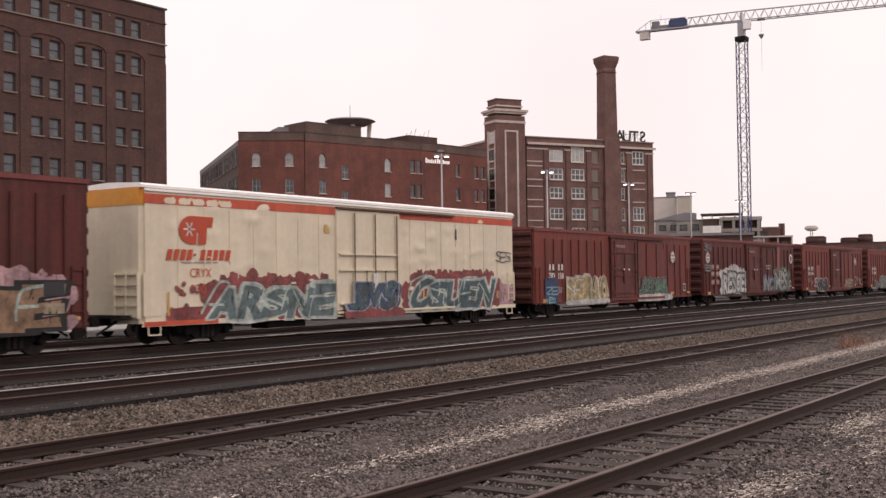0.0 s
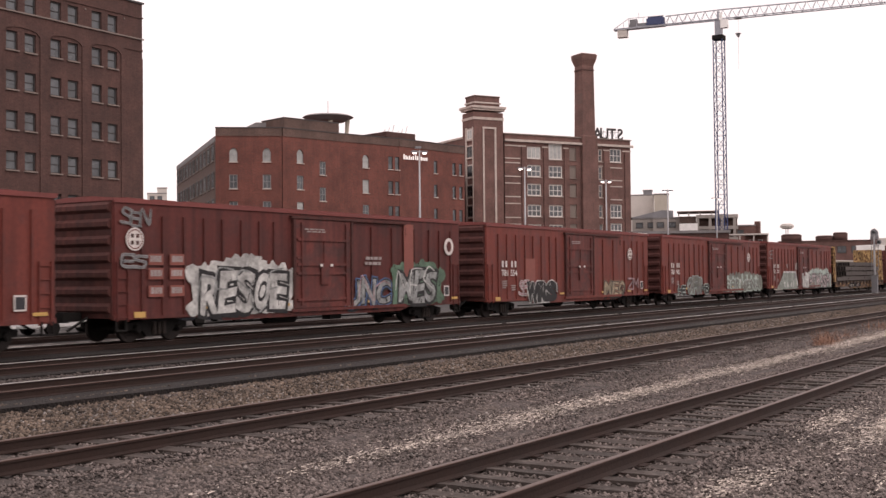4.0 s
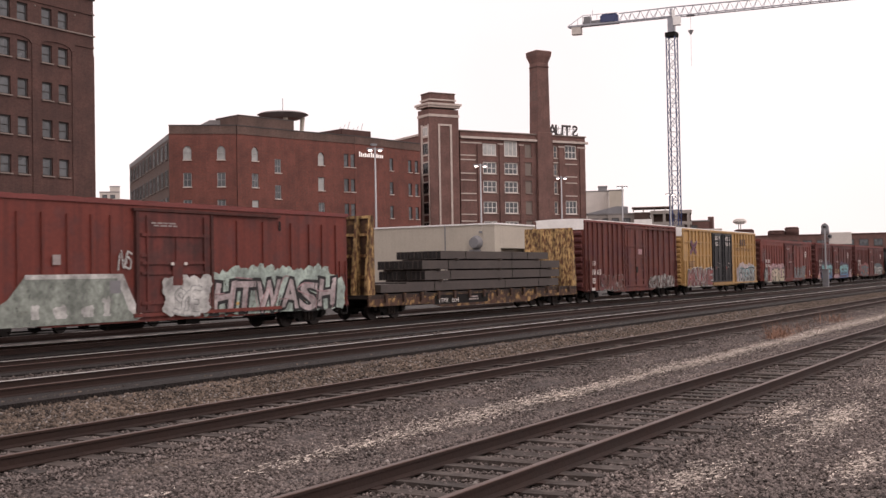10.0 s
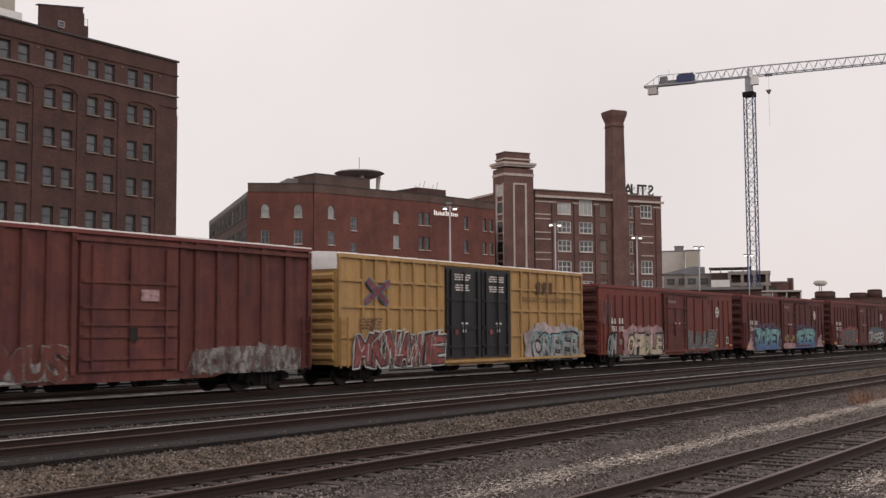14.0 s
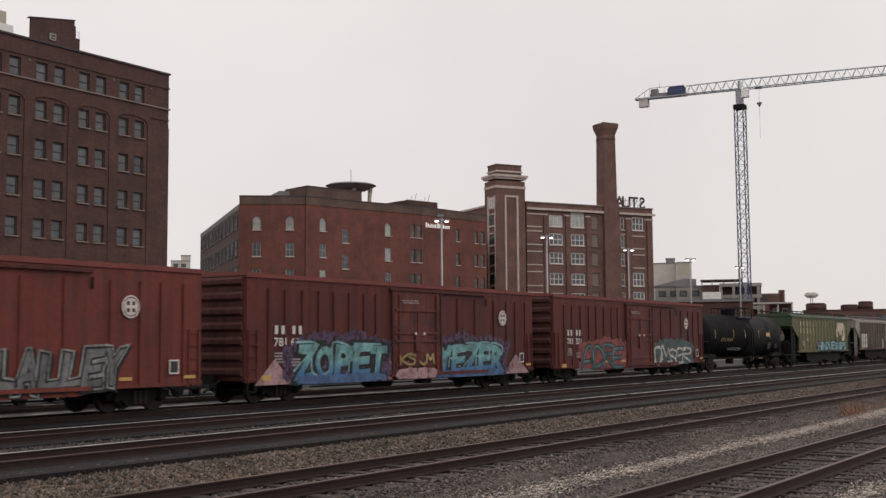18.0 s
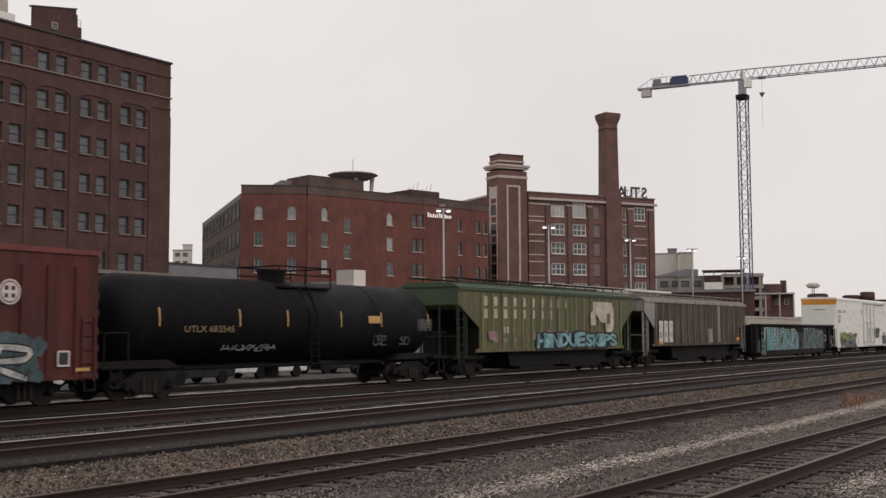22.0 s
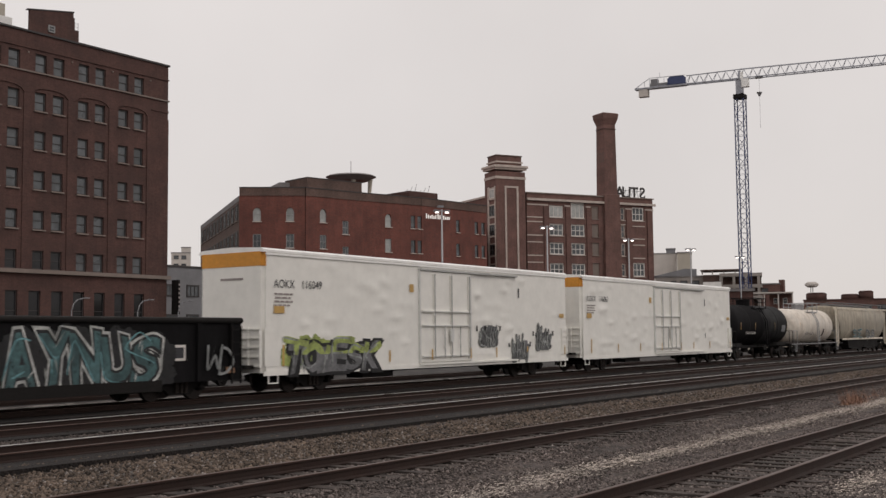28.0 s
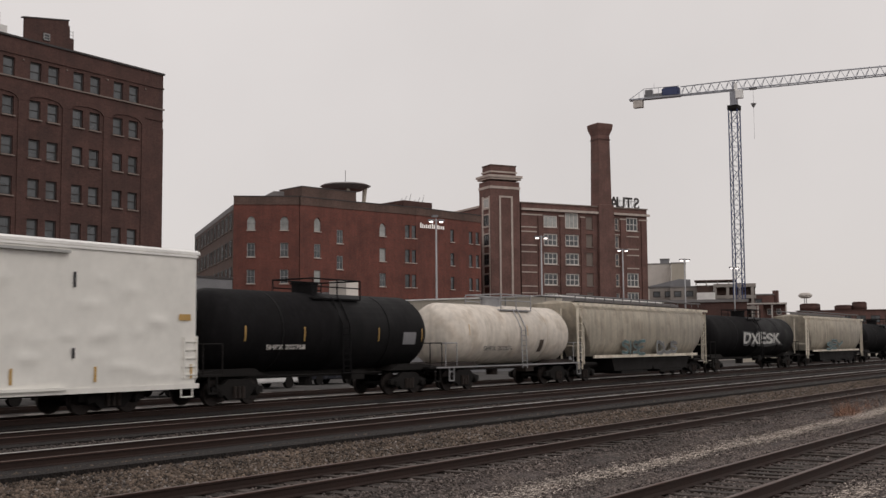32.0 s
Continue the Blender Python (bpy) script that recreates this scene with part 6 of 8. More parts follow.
def side_sill(c, L, z0, material, drop=0.22, bay=(2.6, 2.6)):
    """The deep sill between the trucks and shallower ends."""
    bm = bmesh.new()
    for s in (-1, 1):
        y0, y1 = (-HALF_W - 0.02, -HALF_W + 0.1) if s < 0 else (HALF_W - 0.1, HALF_W + 0.02)
        prism(bm, [(-L / 2, z0 - 0.05), (-L / 2 + 4.0, z0 - 0.05), (-L / 2 + 4.8, z0 - drop), (L / 2 - 4.8, z0 - drop), (L / 2 - 4.0, z0 - 0.05), (L / 2, z0 - 0.05), (L / 2, z0 + 0.1), (-L / 2, z0 + 0.1)], "y", y0, y1)
    part("side_sill", bm, material, c)
    beam = sheet("cross_bearer", boxes((-0.08, 0.08, -1.35, 1.35, z0 - 0.12, z0 + 0.02)), BLACK)
    for k in range(9):
        part("cross_bearer", beam, BLACK, c, m=pose(-L / 2 + 5 + (L - 10) * k / 8, 0, 0))
    bm = bmesh.new()
    tube(bm, (-2.2, -0.7, z0 - 0.25), (-0.6, -0.7, z0 - 0.25), 0.22, 10)
    part("air_tank", bm, BLACK, c, "black brake air tank")
    bm = bmesh.new()
    tube(bm, (-L / 2 + 4, -1.0, z0 - 0.32), (L / 2 - 4, -1.0, z0 - 0.32), 0.03, 5)
    part("brake_pipe", bm, BLACK, c)
    part("brake_valve", boxes((1.0, 1.7, -1.2, -0.8, z0 - 0.42, z0 - 0.05)), BLACK, c)


def reflectors(c, L, z, y, xs, w=0.55, h=0.13):
    for x in xs:
        patch(c, x - L / 2, x - L / 2 + w, z, z + h, y, MARKY, "reflector")


def door_panel(c, L, u0, u1, z0, z1, y, material, hbars, vbars, rods=True, name="sliding_door"):
    d = part(name, boxes((u0 - L / 2, u1 - L / 2, y - 0.07, y + 0.02, z0, z1)), material, c)
    for z in hbars:
        part("door_stiffener", boxes((u0 - L / 2 + 0.06, u1 - L / 2 - 0.06, y - 0.12, y - 0.07, z - 0.05, z + 0.05)), material, d)
    for u in vbars:
        part("lock_rod" if rods else "door_stiffener", boxes((u - L / 2 - 0.03, u - L / 2 + 0.03, y - 0.14, y - 0.07, z0 + 0.1, z1 - 0.1)), material, d)
    return d


def red_boxcar(u0, L, number, label, paint_mat=RED, eave=4.42, emb=True, lettered=True):
    c = rail_car("boxcar", label, u0, L, "oxide-red boxcars")
    z0, y = 0.82, -HALF_W
    k = L / 19.5
    running_gear(c, L)
    shell(c, L, z0, eave, eave + 0.16, paint_mat, REDROOF)
    for s in (-1, 1):
        part("end_panel", boxes((*sorted((s * L / 2 - s * 0.01, s * (L / 2 + 0.004))), -HALF_W + 0.06, HALF_W - 0.06, z0 + 0.02, eave - 0.02)), ENDRED, c, "dark corrugated end, grime and shade painted in")
    end_ribs(c, L, z0, eave, ENDRED, 7)
    side_sill(c, L, z0, paint_mat)
    rib = sheet("side_rib", boxes((-0.04, 0.04, -0.06, 0.0, z0 + 0.05, eave - 0.42)), paint_mat)
    for u in (1.1, 1.95, 2.85, 3.75, 4.6, 5.5, 6.4, 7.15, 12.9, 14.3, 15.9, 17.0, 17.8, 18.7):
        for s in (-1, 1):
            part("side_rib", rib, paint_mat, c, m=pose(u * k - L / 2, s * HALF_W, 0, 0, 0, 0 if s < 0 else 180))
    part("eave_angle", boxes((-L / 2, L / 2, y - 0.05, y, eave - 0.06, eave + 0.04)), REDROOF, c, "faded pink-red roof edge")
    part("door_rail", boxes((8.0 * k - L / 2, 15.2 * k - L / 2, y - 0.13, y - 0.02, eave - 0.24, eave - 0.15)), ENDRED, c, "dark upper door track")
    part("door_rail", boxes((8.0 * k - L / 2, 15.2 * k - L / 2, y - 0.13, y - 0.02, z0 - 0.06, z0 + 0.06)), paint_mat, c)
    d = door_panel(c, L, 8.25 * k, 11.45 * k, z0 + 0.08, eave - 0.27, y - 0.02, DOORRED if paint_mat is not RED3 else RED3, (1.2, 2.17, 2.5, 3.42), (8.55 * k, 11.15 * k))
    part("door_stiffener", boxes((9.82 * k - L / 2, 9.9 * k - L / 2, y - 0.13, y - 0.09, 2.5, 3.42)), DOORRED, d)
    for a, b in ((8.3, 8.6), (11.1, 11.4)):
        part("door_stiffener", boxes((a * k - L / 2, b * k - L / 2, y - 0.13, y - 0.09, 2.7, 2.78)), DOORRED, d)
    for u in (8.16, 11.54):
        part("door_post", boxes((u * k - L / 2 - 0.06, u * k - L / 2 + 0.06, y - 0.13, y, z0, eave - 0.25)), ENDRED, c)
    part("lock_plate", boxes((9.62 * k - L / 2, 10.08 * k - L / 2, y - 0.17, y - 0.13, 1.75, 2.45)), DOORRED, d)
    for xx in (9.55, 10.15):
        part("lock_handle", boxes((xx * k - L / 2, xx * k - L / 2 + 0.12, y - 0.19, y - 0.16, 2.42, 2.52)), MARKW, d)
    bars(d, 8.75 * k - L / 2, 3.78, y - 0.1, 2, 1.2, 0.05, MARKG)
    for u in (0.12, L - 0.6):
        ladder(c, u - L / 2, z0 - 0.1, 2.55, y - 0.0, paint_mat)
    for s in (-1, 1):
        part("corner_step", boxes((s * (L / 2 - 0.3) - 0.22, s * (L / 2 - 0.3) + 0.22, y - 0.03, y + 0.03, 0.42, 0.47), (s * (L / 2 - 0.3) - 0.22, s * (L / 2 - 0.3) - 0.17, y - 0.03, y + 0.03, 0.42, z0), (s * (L / 2 - 0.3) + 0.17, s * (L / 2 - 0.3) + 0.22, y - 0.03, y + 0.03, 0.42, z0)), BLACK, c)
    sd = y - 0.061
    if lettered:
        for a, b in ((1.35, 1.9), (2.25, 2.8)):
            for q in (0, 0.34):
                mark_bars(c, a * k - L / 2 + q, 2.42, 0.24, 0.3, sd - 0.002, MARKW, int(a * 10 + q * 10), "owner_mark_bar")
        letters("car_number", number[:3], 0.42, MARKW, c, 1.32 * k - L / 2, sd - 0.004, 2.0, 0.006, 0.66)
        letters("car_number", number[3:], 0.42, MARKW, c, 2.2 * k - L / 2, sd - 0.004, 2.0, 0.006, 0.66)
        bars(c, 1.35 * k - L / 2, 1.72, sd, 4, 0.5, 0.06, MARKG)
        bars(c, 2.25 * k - L / 2, 1.5, sd, 3, 0.45, 0.06, MARKG)
    if emb:
        emblem(c, 16.6 * k - L / 2, 3.22, sd)
    patch(c, 18.1 * k - L / 2, 18.5 * k - L / 2, 1.15, 1.6, sd, MARKW, "inspection_panel")
    patch(c, 18.15 * k - L / 2, 18.45 * k - L / 2, 1.2, 1.55, sd - 0.004, MARKB, "inspection_panel")
    patch(c, 0.75 * k - L / 2, 1.2 * k - L / 2, 0.82, 1.0, sd, MARKY, "reflector")
    reflectors(c, L, 1.0, sd, (3.6 * k, 5.4 * k, 7.45 * k, 12.6 * k, 16.2 * k, 18.7 * k), 0.5, 0.1)
    patch(c, 15.15 * k - L / 2, 15.25 * k - L / 2, 3.7, 4.05, sd, BLACK, "vent_slot")
    return c, sd


def reefer(u0, L, body, label, eave=5.0, stripe=None, number=None):
    c = rail_car("refrigerator_car", label, u0, L, "insulated reefer cars")
    z0, y = 0.78, -HALF_W
    running_gear(c, L, 3.1)
    bm = bmesh.new()
    box(bm, -L / 2, L / 2, -HALF_W, HALF_W, z0, eave)
    bmesh.ops.bevel(bm, geom=[e for e in bm.edges if abs(e.verts[0].co.z - e.verts[1].co.z) > 1], offset=0.14, segments=3, affect="EDGES")
    part("body", bm, body, c)
    bm = bmesh.new()
    prism(bm, [(-HALF_W - 0.03, eave - 0.02), (HALF_W + 0.03, eave - 0.02), (HALF_W + 0.03, eave + 0.06), (HALF_W - 0.1, eave + 0.13), (0, eave + 0.2), (-HALF_W + 0.1, eave + 0.13), (-HALF_W - 0.03, eave + 0.06)], "x", -L / 2, L / 2)
    part("roof", bm, WHITEROOF, c, "white ribbed roof edge")
    part("roof_edge_line", boxes((-L / 2 + 0.1, L / 2 - 0.1, y - 0.05, y, eave - 0.12, eave - 0.05)), WHITEROOF, c)
    # side sheets with the shallow pillows of foam-filled panels
    for a, b in ((0.75, 9.25), (13.35, L - 0.75)):
        bm = bmesh.new()
        nx, nz = int((b - a) * 9), 36
        rr = np.random.RandomState(int(u0 + a))
        gu, gz = np.meshgrid(np.linspace(a, b, nx + 1), np.linspace(z0 + 0.1, eave - 0.2, nz + 1), indexing="ij")
        bulge = np.zeros_like(gu)
        for _ in range(int((b - a) * 7)):  # shallow dents and swellings of the foam-backed sheet
            cu, cz, su, sz = rr.uniform(a, b), rr.uniform(z0, eave), rr.uniform(0.25, 0.5), rr.uniform(0.1, 0.2)
            bulge += rr.uniform(-0.25, 1.0) * np.exp(-((gu - cu) / su) ** 2 - ((gz - cz) / sz) ** 2)
        vs = []
        for i in range(nx + 1):
            col = []
            for j in range(nz + 1):
                edge = min(1.0, i / 3, (nx - i) / 3, j / 2, (nz - j) / 2)
                col.append(bm.verts.new((gu[i, j] - L / 2, y - 0.004 - 0.045 * max(0.0, bulge[i, j]) * edge, gz[i, j])))
            vs.append(col)
        for i in range(nx):
            for j in range(nz):
                bm.faces.new((vs[i][j], vs[i + 1][j], vs[i + 1][j + 1], vs[i][j + 1]))
        part("side_sheet", bm, body, c, smooth=True)
    part("bottom_sill", boxes((-L / 2, L / 2, y - 0.04, y, z0 - 0.1, z0 + 0.06)), body, c)
    part("underframe", boxes((-L / 2 + 5.2, L / 2 - 5.2, -1.3, 1.3, 0.62, 0.8), (-L / 2 + 6, -L / 2 + 8, -1.2, -0.4, 0.4, 0.64)), BLACK, c, "dark floor framing and tanks")
    part("door_rail", boxes((9.3 - L / 2, 17.3 - L / 2, y - 0.16, y - 0.01, 4.72, 4.8)), mat("door_track_grey", (0.4, 0.4, 0.39), 0.5, 0.2, 0.1, 2, 9, 0) if not stripe else BROWNSTENCIL, c, "upper door track")
    part("door_rail", boxes((9.3 - L / 2, 17.3 - L / 2, y - 0.13, y - 0.01, 0.8, 0.88)), body, c)
    d = door_panel(c, L, 9.35, 13.2, 0.92, 4.7, y - 0.02, body, (1.15, 2.43, 3.02), (10.27, 11.56, 12.98))
    grey = mat("door_hardware_grey", (0.64, 0.64, 0.62), 0.5, 0.2, 0.1, 2, 9, 0)
    for z in (1.15, 2.43, 3.02):
        part("door_bar", boxes((9.4 - L / 2, 13.2 - L / 2, y - 0.18, y - 0.15, z - 0.025, z + 0.025)), grey if not stripe else body, d)
    part("lock_plate", boxes((11.42 - L / 2, 11.68 - L / 2, y - 0.22, y - 0.16, 1.75, 2.3)), grey, d)
    part("door_edge", boxes((9.3 - L / 2, 9.38 - L / 2, y - 0.1, y, 0.9, 4.75), (13.2 - L / 2, 13.28 - L / 2, y - 0.1, y, 0.9, 4.75)), grey if not stripe else body, c)
    for s in (-1, 1):
        part("ladder_board", boxes((s * (L / 2 - 0.4) - 0.34, s * (L / 2 - 0.4) + 0.34, y - 0.02, y - 0.004, 1.0, 2.35)), body, c)
        if s > 0:
            ladder(c, s * (L / 2 - 0.4) - 0.26, 1.0, 2.3, y - 0.02, body, 0.52, 5)
        xs = s * (L / 2 - 0.5)
        part("corner_step", boxes((xs - 0.26, xs + 0.26, y - 0.02, y + 0.02, 0.4, 0.44), (xs - 0.26, xs - 0.22, y - 0.02, y + 0.02, 0.4, 0.75), (xs + 0.22, xs + 0.26, y - 0.02, y + 0.02, 0.4, 0.75)), body, c)
    part("end_platform", boxes((-L / 2 - 0.5, -L / 2, -1.2, 1.2, 0.95, 1.05)), BLACK, c)
    part("end_ladder_cage", boxes((-L / 2 - 0.07, -L / 2, -1.5, -0.4, 0.95, 2.35)), body, c)
    for k in range(5):
        part("cage_rung", boxes((-L / 2 - 0.12, -L / 2 - 0.07, -1.5, -0.4, 1.0 + k * 0.32, 1.04 + k * 0.32)), body, c)
    for q in (-1.5, -0.95, -0.44):
        part("cage_rail", boxes((-L / 2 - 0.13, -L / 2 - 0.07, q, q + 0.04, 0.95, 2.36)), body, c)
    patch(c, 8.65 - L / 2, 8.95 - L / 2, 3.8, 4.12, y - 0.033, MARKY, "warning_label")
    patch(c, 17.5 - L / 2, 17.6 - L / 2, 3.75, 4.2, y - 0.033, MARKB, "vent_slot")
    patch(c, 17.5 - L / 2, 17.6 - L / 2, 1.7, 2.0, y - 0.033, MARKB, "vent_slot")
    for u in (10.27, 11.0, 11.56, 12.2, 12.98):
        bm = bmesh.new()
        tube(bm, (u - L / 2, y - 0.2, 1.1), (u - L / 2, y - 0.2, 4.6 if u in (10.27, 11.56, 12.98) else 2.4), 0.022, 6)
        part("lock_rod", bm, mat("rod_grey", (0.36, 0.36, 0.35), 0.5, 0.3, 0.1, 2, 9, 0) if not stripe else BROWNSTENCIL, d)
    for u in ((1.0, 6.9, 9.45, 15.0, 20.9) if stripe else (0.95, 4.28, 7.24, 10.0, 13.0, 15.45, 18.3, 22.1)):
        patch(c, u - L / 2, u - L / 2 + 0.09, 1.0, 1.75 if stripe or u < 1 else 1.45, y - (0.033 if stripe or not 9.5 < u < 13.2 else 0.19), MARKY, "reflector")
    return c, y - 0.034


def end_cap(c, L, z0, z1, material):
    part("end_band", boxes((-L / 2 - 0.012, -L / 2 + 0.01, -HALF_W + 0.12, HALF_W - 0.12, z0, z1)), material, c, "amber band across the car end")
    bm = bmesh.new()
    box(bm, -L / 2 - 0.01, -L / 2 + 0.13, -HALF_W - 0.012, -HALF_W + 0.2, z0, z1)
    bmesh.ops.bevel(bm, geom=[e for e in bm.edges if abs(e.verts[0].co.z - e.verts[1].co.z) > 0.3 and e.verts[0].co.x < -L / 2 + 0.05 and e.verts[0].co.y < -HALF_W + 0.05], offset=0.13, segments=3, affect="EDGES")
    part("end_band_corner", bm, material, c)


def hopper(u0, L, body, end_mat, label, roof_mat, top=4.25, side_bot=1.25, ribs=16, curved=False, rib_mat=None, post_mat=None, lead=(0.2, 2.2), tail=(0.2, 2.2), inset=1.6):
    """A covered hopper: long side, sloped end sheets, outlet bays, roof walk."""
    c = rail_car("covered_hopper", label, u0, L, "covered hoppers")
    y = -HALF_W
    running_gear(c, L, inset)
    H = L / 2
    bm = bmesh.new()
    side = [(-H + lead[0], top - 0.15), (-H + lead[0], 3.3), (-H + lead[1], 2.3), (-H + lead[1], side_bot), (H - tail[1], side_bot), (H - tail[1], 2.3), (H - tail[0], 3.3), (H - tail[0], top - 0.15)]
    if curved:
        bulge = [(-1.2, side_bot), (-1.5, side_bot + 0.7), (-HALF_W, side_bot + 1.5), (-1.48, top - 0.5), (-1.2, top - 0.12), (0, top + 0.05), (1.2, top - 0.12), (1.48, top - 0.5), (HALF_W, side_bot + 1.5), (1.5, side_bot + 0.7), (1.2, side_bot)]
        rings = []
        for x0, x1 in ((-H + 0.2, 0), (H - 0.2, 1)):
            rings.append([bm.verts.new((x0 + (-1 if x1 else 1) * max(0, (top - 0.5 - z) * 0.8), yy, z)) for yy, z in bulge])
        for k in range(len(bulge)):
            bm.faces.new((rings[0][k], rings[0][(k + 1) % 11], rings[1][(k + 1) % 11], rings[1][k]))
        bm.faces.new(rings[0][::-1])
        bm.faces.new(rings[1])
        part("body", bm, body, c, smooth=True)
    else:
        prism(bm, side, "y", -HALF_W, HALF_W)
        part("body", bm, body, c)
    for s in (-1, 1):
        bm = bmesh.new()
        if not curved:
            q0, q1 = lead if s < 0 else tail
            box(bm, *sorted((s * (H - q0), s * (H - q0 + 0.03))), -HALF_W + 0.02, HALF_W - 0.02, 3.32, top - 0.1)
            part("end_top", bm, end_mat, c)
            # Black sheet under the slope: paints the end void dark, with its grime
            bm = bmesh.new()
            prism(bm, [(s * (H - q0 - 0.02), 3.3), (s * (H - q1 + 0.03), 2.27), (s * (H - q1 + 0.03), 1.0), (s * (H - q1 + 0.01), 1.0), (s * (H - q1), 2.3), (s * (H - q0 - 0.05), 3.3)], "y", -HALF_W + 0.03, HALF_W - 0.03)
            part("slope_liner", bm, BLACK, c, "grimy black sheet darkening the sloped end's underside")
        for x, yy in [(s * (H - 0.2), q) for q in (-1.45, -0.5, 0.5, 1.45)] + [(s * (H - 0.9), q) for q in (-1.45, 1.45)]:
            bm = bmesh.new()
            tube(bm, (x, yy, 0.95), (x, yy, top - 0.4), 0.055, 6)
            part("end_post", bm, post_mat or end_mat, c)
        part("end_rail", boxes((*sorted((s * (H - 0.15), s * (H - 0.25))), -1.45, 1.45, 1.9, 1.96)), post_mat or end_mat, c)
        # Added dark plate that closes the view through the open end
        bm = bmesh.new()
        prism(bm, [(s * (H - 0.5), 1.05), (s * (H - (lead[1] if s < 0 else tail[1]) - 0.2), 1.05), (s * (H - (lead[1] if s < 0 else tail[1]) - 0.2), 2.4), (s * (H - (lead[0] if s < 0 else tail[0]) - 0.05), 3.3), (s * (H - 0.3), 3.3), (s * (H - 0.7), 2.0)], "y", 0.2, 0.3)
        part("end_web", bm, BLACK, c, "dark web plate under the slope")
        ladder(c, s * (H - 0.45) - 0.2, 0.7, top - 0.3, y + 0.1, post_mat or end_mat, 0.4, 9)
        part("end_platform", boxes((*sorted((s * (H - 2.4), s * (H + 0.15))), -1.45, 1.45, 0.92, 1.05)), BLACK, c)
    if not curved:
        rib = sheet("side_rib", boxes((-0.045, 0.045, -0.06, 0.0, side_bot + 0.05, top - 0.3)), rib_mat or body)
        x0, x1 = -H + lead[1] + 0.2, H - tail[1] - 0.2
        for k in range(ribs):
            part("side_rib", rib, rib_mat or body, c, m=pose(x0 + (x1 - x0) * k / (ribs - 1), y, 0))
    part("top_chord", boxes((-H + 0.1, H - 0.1, y - 0.06, y + 0.05, top - 0.25, top - 0.1)), end_mat if not curved else body, c)
    part("bottom_chord", boxes((-H + lead[1] - 0.3, H - tail[1] + 0.1, y - 0.05, y + 0.05, side_bot - 0.1, side_bot + 0.06)), body, c)
    if not curved:
        bm = bmesh.new()
        prism(bm, [(-HALF_W - 0.03, top - 0.1), (HALF_W + 0.03, top - 0.1), (HALF_W - 0.4, top + 0.1), (-HALF_W + 0.4, top + 0.1)], "x", -H + 0.05, H - 0.05)
        part("roof", bm, roof_mat, c)
    bm = bmesh.new()
    for q in (-0.9, 0.9):
        box(bm, -H + 0.2, H - 0.2, q - 0.3, q + 0.3, top + 0.3, top + 0.34)
        for k in range(16):
            x = -H + 0.6 + (L - 1.2) * k / 15
            box(bm, x - 0.02, x + 0.02, q - 0.28, q - 0.24, top + 0.05, top + 0.3)
    part("roof_walk", bm, GREYWALL if curved else post_mat or roof_mat, c, "open roof walkway")
    part("roof_hatch", boxes((-H + 2, H - 2, -0.35, 0.35, top + 0.05, top + 0.22)), ROOFG if curved else roof_mat, c)
    n = 3 if L > 19.5 else 2
    for k in range(n):
        xc = (-H + 4.3 + H - 2.3) / 2 + ((k - (n - 1) / 2) * (L - 8.0) / n)
        w = (L - 7.0) / n / 2 + 0.05
        bm = bmesh.new()
        prism(bm, [(xc - w, side_bot), (xc + w, side_bot), (xc + w * 0.86, 0.5), (xc - w * 0.86, 0.5)], "y", -1.25, 1.25)
        part("outlet_bay", bm, BLACK, c, "dark sloped discharge bay")
        part("outlet_gate", boxes((xc - w * 0.6, xc + w * 0.6, -1.3, 1.3, 0.34, 0.48)), BLACK, c)
    return c, y - 0.064


